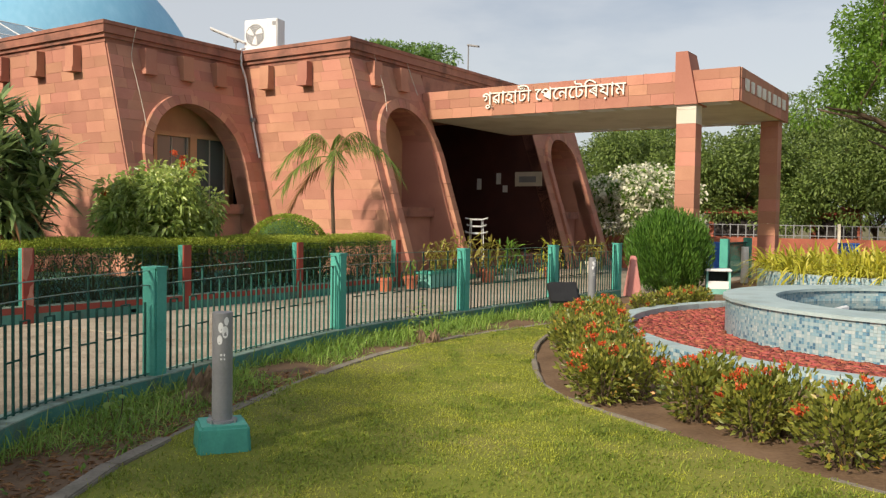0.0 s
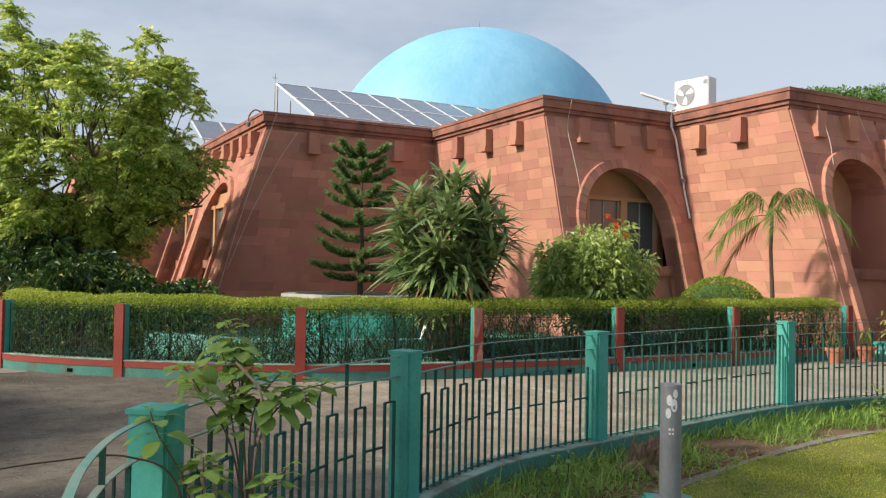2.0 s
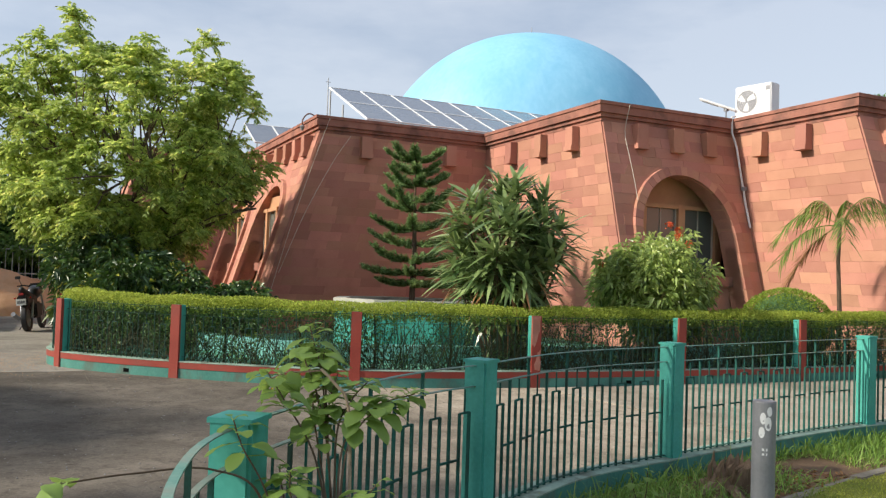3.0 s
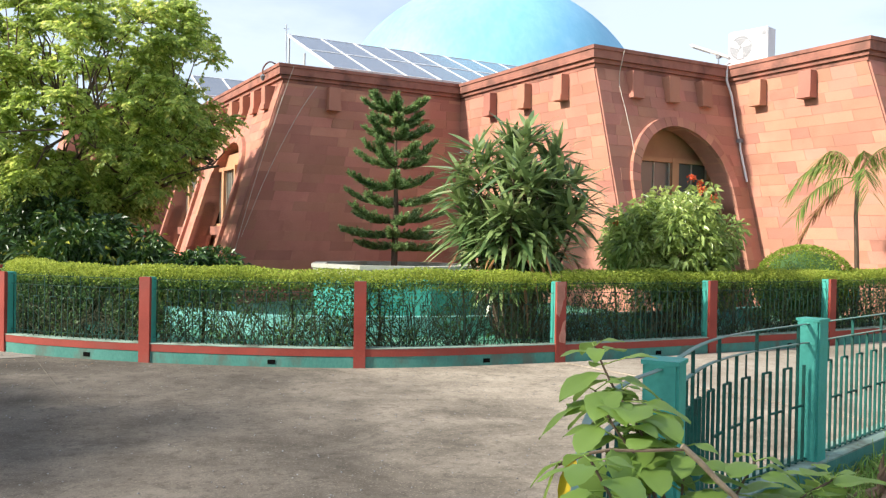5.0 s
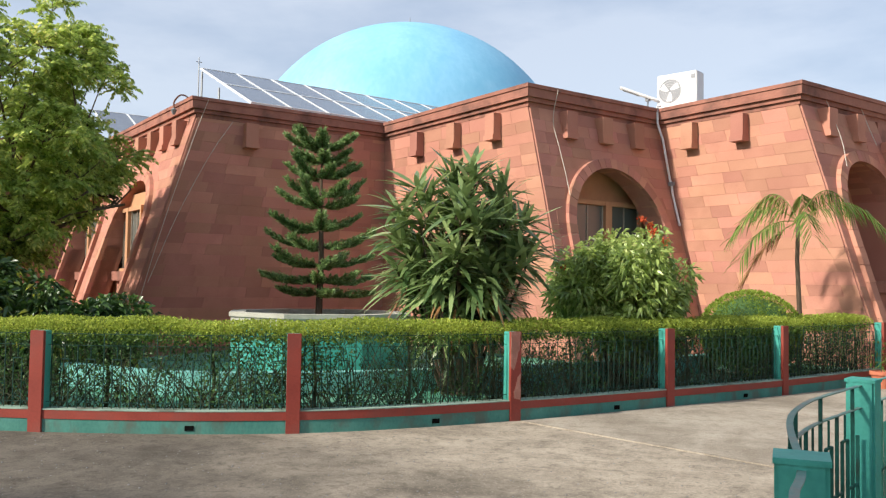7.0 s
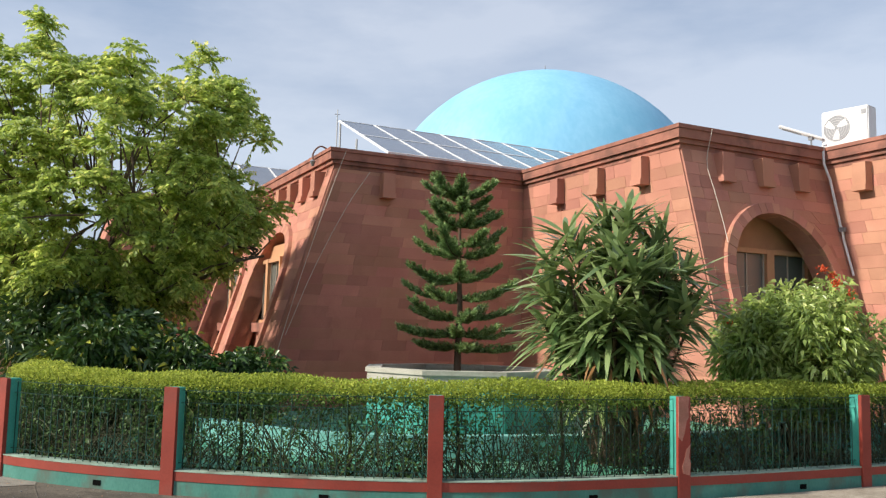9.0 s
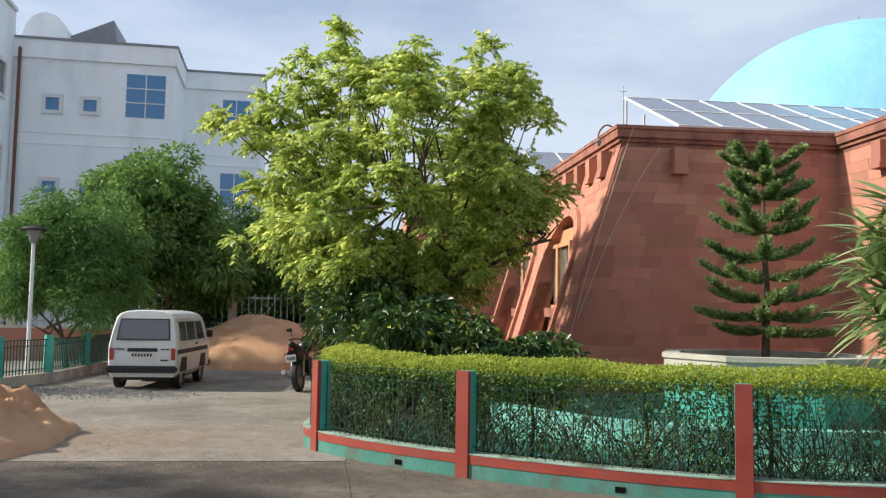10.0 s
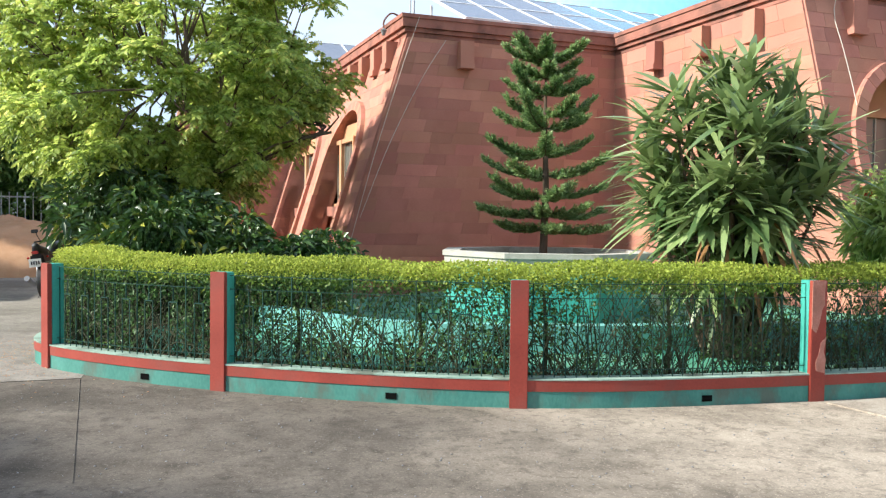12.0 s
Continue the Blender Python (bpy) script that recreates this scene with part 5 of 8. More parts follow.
def side_patch(sg, x0, x1, z0, z1, out=0.01, slant0=0.0, slant1=0.0):
    p = []
    for o in (-0.01, out):
        for x, z in ((x0, z0), (x1, z0), (x1 + slant1, z1), (x0 + slant0, z1)):
            p.append((x, sg * (side_y(z) + o), z))
    return Shape().add(p, [(0, 1, 2, 3), (7, 6, 5, 4), (4, 5, 1, 0), (5, 6, 2, 1), (6, 7, 3, 2), (7, 4, 0, 3)])


rear_patch(-0.545, 0.545, 1.02, 1.46, 0.006, 0.05).make("window_seal", BLACK, van, bevel=0.004)
rear_patch(-0.515, 0.515, 1.045, 1.435, 0.010, 0.05).make("rear_window", CARGLASS, van, "dark rear window")
rear_patch(-0.30, 0.30, 0.79, 0.86, 0.016).make("plate_trim", BLACK, van)
pl = rear_patch(-0.25, 0.25, 0.665, 0.775, 0.016).make("number_plate", PLATE, van, "white plate with unreadable dark marks")
for k in range(7):
    y = -0.19 + k * 0.06
    rear_patch(y, y + 0.038, 0.69, 0.75, 0.020).make("mark", GREYTXT, pl)
for sg in (-1, 1):
    rear_patch(min(sg * 0.66, sg * 0.575), max(sg * 0.66, sg * 0.575), 0.62, 0.86, 0.018).make("tail_lamp", TAILRED, van, "red tail lamp")
rear_patch(-0.52, -0.36, 0.60, 0.63, 0.012).make("badge", GREYTXT, van)
rear_patch(0.36, 0.54, 0.825, 0.85, 0.012).make("badge", GREYTXT, van)
rear_patch(-0.54, -0.36, 0.825, 0.85, 0.012).make("badge", GREYTXT, van)
Shape().box(-0.10, 0.10, -0.70, 0.70, 0.36, 0.50).make("bumper", BLACK, van, "black rear bumper", bevel=0.03)
Shape().box(3.20, 3.38, -0.68, 0.68, 0.32, 0.48).make("bumper", BLACK, van, bevel=0.03)
for sg in (-1, 1):
    side_patch(sg, 0.26, 0.86, 1.0, 1.40, 0.008, 0.03, 0.0).make("side_window", CARGLASS, van)
    side_patch(sg, 0.93, 1.72, 1.0, 1.40, 0.008).make("side_window", CARGLASS, van)
    side_patch(sg, 1.80, 2.62, 1.0, 1.40, 0.008, 0.0, -0.22).make("side_window", CARGLASS, van)
    side_patch(sg, 0.05, 2.85, 0.74, 0.83, 0.012).make("side_strip", GREYTXT, van, "dark grey side strip")
    for x in (0.90, 1.76):
        side_patch(sg, x - 0.006, x + 0.006, 0.40, 1.44, 0.004).make("door_gap", BLACK, van)
    side_patch(sg, 1.62, 1.74, 0.90, 0.935, 0.03).make("door_handle", BLACK, van)
    for x in (0.58, 2.42):
        side_patch(sg, x - 0.30, x + 0.30, 0.36, 0.66, 0.006, 0.06, -0.06).make("wheel_arch", BLACK, van)
        ring_wheel(van, x, sg * 0.60, 0.27, 0.27, 0.15, 0.165, GREYMETAL)
    Shape().box(2.62, 2.70, min(sg * 0.72, sg * 0.86), max(sg * 0.72, sg * 0.86), 1.02, 1.18).make("mirror", BLACK, van, bevel=0.015)
Shape().box(0.15, 3.15, -0.55, 0.55, 0.20, 0.34).make("chassis", BLACK, van)

bike = thing("motorcycle", "black parked motorcycle leaning on its stand beside the hedge", "motorcycle", pose(-16.85, 13.42, 0, -7, 0, 132))
for x, r0, w in ((0.30, 0.305, 0.12), (1.58, 0.30, 0.09)):
    ring_wheel(bike, x, 0, r0, r0, w, 0.215, GREYMETAL)
Shape().tube(spline([(0.02, 0, 0.98), (0.15, 0, 0.88), (0.45, 0, 0.79), (0.8, 0, 0.78), (0.95, 0, 0.84)], 0.06), [0.05 + 0.07 * math.sin(math.pi * min(1, k / 14)) for k in range(len(spline([(0.02, 0, 0.98), (0.15, 0, 0.88), (0.45, 0, 0.79), (0.8, 0, 0.78), (0.95, 0, 0.84)], 0.06)))], 10).make("seat", BLACK, bike, smooth=True)
tk = Shape()
tk.lathe([(0.02, -0.25), (0.10, -0.23), (0.155, -0.08), (0.16, 0.06), (0.10, 0.20), (0.02, 0.24)], 16)
TANK = surface("black_gloss", (0.010, 0.010, 0.012), (0.018, 0.018, 0.02), 0.35, 3, 30, 0, spec=0.5)
q = tk.make("tank", TANK, bike, smooth=True)
q.matrix_basis = pose(1.08, 0, 0.86, 0, 80, 0)
Shape().box(0.55, 1.05, -0.16, 0.16, 0.28, 0.64).make("engine", BLACK, bike, bevel=0.04)
Shape().hexa([(0.05, -0.12, 0.62), (0.75, -0.15, 0.56), (0.75, 0.15, 0.56), (0.05, 0.12, 0.62), (0.0, -0.10, 0.82), (0.75, -0.14, 0.80), (0.75, 0.14, 0.80), (0.0, 0.10, 0.82)]).make("tail_body", BLACK, bike, bevel=0.03)
Shape().hexa([(1.25, -0.14, 0.80), (1.48, -0.10, 0.82), (1.48, 0.10, 0.82), (1.25, 0.14, 0.80), (1.22, -0.15, 1.08), (1.40, -0.09, 1.06), (1.40, 0.09, 1.06), (1.22, 0.15, 1.08)]).make("headlamp_cowl", BLACK, bike, bevel=0.03)
for sg in (-1, 1):
    Shape().tube([(0.30, sg * 0.11, 0.30), (0.42, sg * 0.12, 0.70)], 0.028, 8).make("shock_absorber", STEEL, bike)
    Shape().tube([(0.30, sg * 0.09, 0.30), (0.85, sg * 0.09, 0.38)], 0.022, 6).make("swingarm", GREYMETAL, bike)
    Shape().tube([(1.58, sg * 0.07, 0.30), (1.35, sg * 0.08, 0.92)], 0.024, 8).make("fork", STEEL, bike)
    Shape().tube([(1.30, sg * 0.04, 0.98), (1.25, sg * 0.24, 1.04), (1.14, sg * 0.37, 1.03)], 0.016, 6).make("handlebar", BLACK, bike)
    Shape().tube([(1.20, sg * 0.28, 1.04), (1.18, sg * 0.33, 1.20)], 0.008, 5).make("mirror_stem", BLACK, bike)
    mi = Shape().box(-0.012, 0.012, -0.06, 0.06, -0.035, 0.035).make("mirror", BLACK, bike, bevel=0.01)
    mi.matrix_basis = pose(1.18, sg * 0.35, 1.23)
    Shape().lathe([(0.008, 0), (0.02, 0.01), (0.02, 0.03), (0.008, 0.04)], 10, 0.10, sg * 0.16).make("indicator", TAILRED, bike).matrix_basis = pose(0, 0, 0.74)
Shape().tube([(0.70, 0.15, 0.32), (0.35, 0.19, 0.30), (0.02, 0.20, 0.42)], [0.03, 0.045, 0.05], 10).make("exhaust", GREYMETAL, bike)
Shape().box(-0.05, 0.0, -0.06, 0.06, 0.82, 0.87).make("tail_lamp", TAILRED, bike, "red tail lamp", bevel=0.015)
Shape().box(-0.02, 0.45, -0.085, 0.085, 0.62, 0.68).make("mudguard", BLACK, bike, bevel=0.02)
np_ = Shape().box(-0.075, -0.06, -0.10, 0.10, 0.60, 0.74).make("number_plate", PLATE, bike, "white plate with unreadable dark marks")
for k in range(4):
    Shape().box(-0.079, -0.0745, -0.075 + k * 0.04, -0.05 + k * 0.04, 0.64, 0.70).make("mark", GREYTXT, np_)
Shape().tube([(0.75, 0.10, 0.28), (0.68, 0.28, 0.03)], 0.012, 6).make("side_stand", BLACK, bike)


def heap(name, label, cx, cy, r, h, mat, seed, n=96, rings=40, peak=0.55, lumps=1.0):
    """A loose heap with slumped, uneven sides."""
    sh = Shape()
    v, f = [], []
    for i in range(rings + 1):
        s = i / rings
        for k in range(n):
            a = 2 * math.pi * k / n
            wob = 1 + 0.12 * noise.noise(Vector((math.cos(a) * 1.3, math.sin(a) * 1.3, seed))) + 0.05 * noise.noise(Vector((math.cos(a) * 5, math.sin(a) * 5, seed + 3)))
            q = r * s * wob
            z = h * max(0.0, (1 - s ** 1.25)) ** (1 / (1 + peak * 0.3))
            p = Vector((q * math.cos(a), q * math.sin(a), 0))
            z += (0.10 * noise.noise(p * 1.2 + Vector((seed, 0, 0))) + lumps * (0.13 * noise.noise(p * 3.4) + 0.06 * noise.noise(p * 8)) + (lumps - 1) * 0.07 * noise.noise(p * 15)) * min(1, 3 * (1 - s)) * min(1, h)
            v.append((p.x, p.y, max(z, -0.01) if i < rings else -0.03))
    for i in range(rings):
        for k in range(n):
            f.append((i * n + k, (i + 1) * n + k, (i + 1) * n + (k + 1) % n, i * n + (k + 1) % n))
    sh.add(v, f)
    ob = sh.make(name, mat, smooth=True)
    ob.matrix_basis = pose(cx, cy, 0)
    return plain(ob, label, "sand heap")


heap("sand_mound", "large heap of orange-brown building sand on the drive", -24.9, 17.2, 2.75, 1.46, SAND, 4, peak=2.4, lumps=0.35)
heap("sand_mound", "low heap of orange-brown sand at the drive's edge", -14.35, 6.35, 2.1, 0.98, SAND, 9, lumps=1.9)
r = np.random.default_rng(77)
cube = np.array([(x, y, z) for z in (-1, 1) for x, y in ((-1, -1), (1, -1), (1, 1), (-1, 1))], float)
cf = np.array([(3, 2, 1, 0), (4, 5, 6, 7), (0, 1, 5, 4), (1, 2, 6, 5), (2, 3, 7, 6), (3, 0, 4, 7)])


def pebbles(n, place, lo, hi, r, flat=0.6):
    """Small uneven stones: one shared array of vertices and faces."""
    c = place(n)
    s = r.uniform(lo, hi, (n, 1, 1))
    k = cube[None] * s * r.uniform(0.6, 1.25, (n, 8, 3)) * np.array([1, 1, flat])
    a = r.uniform(0, 6.28, n)
    ca, sa = np.cos(a)[:, None], np.sin(a)[:, None]
    x, y = k[:, :, 0] * ca - k[:, :, 1] * sa, k[:, :, 0] * sa + k[:, :, 1] * ca
    v = np.stack([x, y, k[:, :, 2]], 2) + c[:, None, :]
    f = (np.arange(n)[:, None, None] * 8 + cf[None]).reshape(-1, 4)
    return v.reshape(-1, 3), f


def gravel_place(n):
    u = r.normal(size=(n, 2)) * np.array([1.1, 0.5])
    a = math.radians(38)
    return np.stack([-18.9 + u[:, 0] * math.cos(a) - u[:, 1] * math.sin(a), 10.25 + u[:, 0] * math.sin(a) + u[:, 1] * math.cos(a), r.uniform(0.0, 0.05, n) * np.exp(-(u ** 2).sum(1) * 0.3)], 1)


v, f = pebbles(3000, gravel_place, 0.004, 0.013, r)
g = cloud("gravel", v, f, GRAVEL)
plain(g, "spill of loose grey gravel on the drive", "gravel", "stuff")


def grit_place(n):
    return np.stack([r.uniform(-20, -1.9, n), r.uniform(4, 15, n), np.full(n, 0.003)], 1)


def spill_place(n):
    u = r.normal(size=(n, 2)) * np.array([1.5, 0.8])
    a = math.radians(50)
    return np.stack([-13.3 + u[:, 0] * math.cos(a) - u[:, 1] * math.sin(a), 8.0 + u[:, 0] * math.sin(a) + u[:, 1] * math.cos(a), np.full(n, 0.005)], 1)


v, f = pebbles(15000, spill_place, 0.002, 0.006, r, 0.4)
plain(cloud("sand_grains", v, f, SAND), "thin spill of orange-brown sand trodden over the drive", "sand", "stuff")
v, f = pebbles(4200, grit_place, 0.002, 0.0055, r)
plain(cloud("grit", v, f, GRAVEL), "scattered grit and small stones on the drive", "grit", "stuff")


# ---- planting before the building ----
r = np.random.default_rng(41)
CORDY = foliage("strap_leaves", (0.045, 0.095, 0.03), (0.29, 0.39, 0.145), (0.72, 0.74, 0.42), 0.3, 0.28, 0.65)
DRY = foliage("dry_leaves", (0.16, 0.07, 0.03), (0.34, 0.18, 0.07), None, 0.6, 0.2)
ARAU = foliage("araucaria_needles", (0.05, 0.11, 0.035), (0.19, 0.31, 0.10), (0.40, 0.50, 0.19), 0.42, 0.2)
ARAU_TIP = foliage("araucaria_young_needles", (0.16, 0.28, 0.10), (0.38, 0.50, 0.20), (0.52, 0.62, 0.30), 0.42, 0.2)
BUSHLEAF = foliage("bush_leaves", (0.11, 0.185, 0.042), (0.45, 0.56, 0.16), (0.76, 0.78, 0.36), 0.33, 0.4, 0.6)
PALM = foliage("palm_leaflets", (0.06, 0.11, 0.02), (0.18, 0.27, 0.05), (0.32, 0.40, 0.10), 0.4, 0.35)
BALLLEAF = foliage("ball_leaves", (0.12, 0.18, 0.022), (0.29, 0.39, 0.05), (0.44, 0.52, 0.085), 0.45, 0.4)
CROTON = foliage("croton_leaves", (0.018, 0.05, 0.013), (0.07, 0.14, 0.028), (0.50, 0.48, 0.05), 0.35, 0.12, 0.5)
REDFLOWER = foliage("red_petals", (0.52, 0.07, 0.025), (0.70, 0.15, 0.045), None, 0.5, 0.25)
PINKCONE = surface("pink_painted_plastic", (0.50, 0.19, 0.17), (0.60, 0.27, 0.24), 0.6, 4, 40, 0.05)

# cordyline clump
cord = thing("cordyline_shrub", "large clump of long arching dark green strap leaves", "shrub", pose(-5.48, 14.09, 0.08))
st = Shape()
base, al = [], []
for k in range(105):
    u = unit(r, 1)[0]
    head = np.array((0, 0, 1.98)) + u * np.array((0.98, 0.98, 1.20)) * r.uniform(0.1, 1.0) ** 0.45
    head[2] = max(head[2], 0.6)
    if k % 2 == 0:
        st.tube([(head[0] * 0.25, head[1] * 0.25, 0), (head[0] * 0.6, head[1] * 0.6, head[2] * 0.5), head], [0.024, 0.018, 0.014], 5, False)
    axis = (head - np.array((0, 0, 1.2))) / 1.1 + np.array((0, 0, 0.3))
    axis /= np.linalg.norm(axis)
    for j in range(24):
        d = unit(r, 1)[0]
        d -= axis * d.dot(axis)
        d = d / np.linalg.norm(d) * r.uniform(0.4, 1.0) + axis * r.uniform(0.0, 1.05)
        base.append(head - axis * r.uniform(0.0, 0.28))
        al.append(d)
st.make("stem", BARK, cord, kind="stuff")
v, f = blade_cloud(np.array(base), np.array(al), 0.54, 0.074, r, 0.22, 6, 0.3, True)
cloud("leaves", v, f, CORDY, cord)
k = 24
a = r.uniform(0, 6.28, k)
b = np.stack([np.cos(a) * 0.75, np.sin(a) * 0.75, r.uniform(1.0, 1.5, k)], 1)
v, f = blade_cloud(b, b * np.array([1, 1, -0.3]), 0.5, 0.05, r, 0.6, 4)
cloud("dry_leaves", v, f, DRY, cord, "hanging dry brown leaves")

OLDWHITE = surface("weathered_whitewash", (0.38, 0.37, 0.31), (0.52, 0.50, 0.43), 0.85, 3, 40, 0.3, stain=(0.24, 0.22, 0.17), stain_scale=2.2, stain_amount=0.6)
# araucaria in its round raised planter
ring = thing("planter_ring", "low eight-sided planter wall in weathered whitewash", "planter", pose(-8.95, 16.75, 0, 0, 0, 8))
n = 8
for nm, mat, r0, r1, z0, z1 in (("wall", MINT, 1.40, 1.60, 0.05, 0.86), ("wall_band", OLDWHITE, 1.39, 1.61, 0.86, 0.98), ("rim", OLDWHITE, 1.38, 1.64, 0.98, 1.05)):
    sh = Shape()
    v = []
    for q, z in ((r0, z0), (r1, z0), (r1, z1), (r0, z1)):
        v += [(q * math.cos(2 * math.pi * k / n), q * math.sin(2 * math.pi * k / n), z) for k in range(n)]
    f = [(i * n + k, i * n + (k + 1) % n, ((i + 1) % 4) * n + (k + 1) % n, ((i + 1) % 4) * n + k) for i in range(4) for k in range(n)]
    sh.add(v, f).make(nm, mat, ring)
Shape().lathe([(1.26, 0.1), (1.26, 0.90), (0.6, 0.95), (0.01, 0.96)], 32).make("soil_fill", SOIL, ring)

ar = thing("araucaria", "young araucaria with flat whorls of upturned dark green branches", "tree", pose(-9.4, 17.55, 0.9))
tr = Shape()
tr.tube([(0, 0, 0), (0.03, 0, 1.1), (-0.01, 0.01, 2.2), (0, 0, 3.26)], [0.07, 0.055, 0.034, 0.012], 8)
tr.make("trunk", BARK, ar)
base, al, tip_b, tip_a = [], [], [], []
# height of each whorl, reach, rise and number of its branches
WHORLS = [(0.46, 1.0, 0.02, 5), (0.70, 1.12, 0.06, 6), (0.98, 1.08, 0.14, 5), (1.32, 1.04, 0.22, 5), (1.66, 0.98, 0.24, 5), (2.08, 0.92, 0.30, 5), (2.28, 0.86, 0.26, 4), (2.62, 0.80, 0.34, 6), (2.90, 0.70, 0.28, 5), (3.16, 0.72, 0.40, 8)]
br = Shape()
up = np.array((0.0, 0.0, 1.0))
for w, (z, L, rise, count) in enumerate(WHORLS):
    a0 = w * 0.63 + r.uniform(0, 0.5)
    for k in range(count):
        a = a0 + 2 * math.pi * (k + r.uniform(-0.14, 0.14)) / count
        Lk, out = L * r.uniform(0.68, 1.10), np.array((math.cos(a), math.sin(a), 0))
        side = np.array((-math.sin(a), math.cos(a), 0))
        rs, lift = rise * r.uniform(0.6, 1.3), r.uniform(-0.07, 0.07)
        grid = np.linspace(0, 1, 9)
        pts = np.array([out * Lk * s + up * (z + lift * s + Lk * (rs * (0.25 * s + 0.75 * s ** 2.4) - 0.06 * math.sin(math.pi * s))) for s in grid])
        br.tube(list(pts), [0.02 * (1 - 0.8 * i / 8) for i in range(9)], 4, False)
        m = int(30 * Lk) + 7
        for i in range(m):
            s = 0.10 + 0.90 * (i + r.uniform(0, 0.6)) / m
            q0 = np.array([np.interp(s, grid, pts[:, c]) for c in range(3)])
            ax = pts[min(int(s * 8) + 1, 8)] - pts[min(int(s * 8), 7)]
            ax /= np.linalg.norm(ax)
            for sg in (-1, 1):
                sl = (0.055 + 0.115 * math.sin(math.pi * min(1, 0.30 + 0.62 * s)) ** 0.8) * r.uniform(0.8, 1.2) * (0.7 + 0.3 * L)
                dd = side * sg * r.uniform(0.3, 0.9) + ax * r.uniform(0.7, 1.1) + up * r.uniform(-0.3, 0.6)
                dd /= np.linalg.norm(dd)
                run = [q0 + dd * sl * j / 6 + up * 0.25 * sl * (j / 6) ** 2 for j in range(7)]
                for j, p in enumerate(run):
                    for _ in range(6):
                        u = r.normal(size=3)
                        u -= dd * u.dot(dd)
                        young = j >= 5 and r.uniform() < 0.5 or s > 0.9 and r.uniform() < 0.6
                        (tip_b if young else base).append(p)
                        (tip_a if young else al).append(u / np.linalg.norm(u) + dd * 1.3 + up * 0.3)
br.make("branch_frame", BARK, ar)
v, f = leaf_cloud(np.array(base), np.array(al), 0.052, 0.014, r, 0.2, 0.0, 0.3)
cloud("needles", v, f, ARAU, ar)
v, f = leaf_cloud(np.array(tip_b), np.array(tip_a), 0.055, 0.013, r, 0.2, 0.0, 0.3)
cloud("young_needles", v, f, ARAU_TIP, ar, "paler green young branch tips")


def leafy_bush(name, label, at, rx, rz, cz, n, per, mat, leaf, seed, cl=0.3, stems=14):
    r = np.random.default_rng(seed)
    t = thing(name, label, "shrub", pose(*at))
    u = unit(r, n)
    rad = r.uniform(0.35, 1.0, (n, 1)) ** 0.5
    c = u * rad * np.array([rx, rx, rz]) * (1 + 0.12 * np.sin(4 * np.arctan2(u[:, 1:2], u[:, 0:1]))) + np.array([0, 0, cz])
    c[:, 2] = np.maximum(c[:, 2], 0.12)
    st = Shape()
    for p in c[:stems]:
        st.tube([(p[0] * 0.15, p[1] * 0.15, 0), (p[0] * 0.5, p[1] * 0.5, p[2] * 0.5), p], [0.022, 0.014, 0.006], 5, False)
    st.make("stem", BARK, t, kind="stuff")
    v, f = clumps(c, np.full(n, cl) * r.uniform(0.7, 1.25, n), per, r, *leaf)
    cloud("leaves", v, f, mat, t)
    return t, c


fb, c = leafy_bush("flowering_shrub", "glossy green shrub with a few orange-red flower heads", (-3.63, 16.24, 0.08), 0.90, 0.86, 1.36, 170, 92, BUSHLEAF, (0.125, 0.044, 0.35, 0.9, 0.5), 51, 0.23)
for p in ((0.46, -0.42, 2.26), (0.30, -0.40, 2.44), (-0.82, -0.5, 1.75), (0.40, -0.3, 2.36), (0.62, -0.42, 2.12)):
    q = np.array(p) + r.normal(size=(46, 3)) * 0.024
    v, f = leaf_cloud(q, r.normal(size=(46, 3)) + np.array((0, 0, 0.8)), 0.042, 0.026, r)
    cloud("flower", v, f, REDFLOWER, fb, "orange-red flower head")

ball = thing("round_bush", "neatly clipped round green bush", "shrub", pose(-1.85, 18.5, 0.08))
u = unit(r, 15000)
c = u * np.array([0.82, 0.82, 0.68]) * r.uniform(0.93, 1.0, (15000, 1)) + np.array([0, 0, 0.78])
v, f = leaf_cloud(c, u + unit(r, 15000) * 0.8, 0.035, 0.02, r, 0.2, 0, 0.3)
cloud("leaves", v, f, BALLLEAF, ball)
Shape().lathe([(0.05, 0.12), (0.66, 0.4), (0.72, 0.78), (0.5, 1.22), (0.05, 1.38)], 18).make("inner_growth", HEDGE_IN, ball, smooth=True)

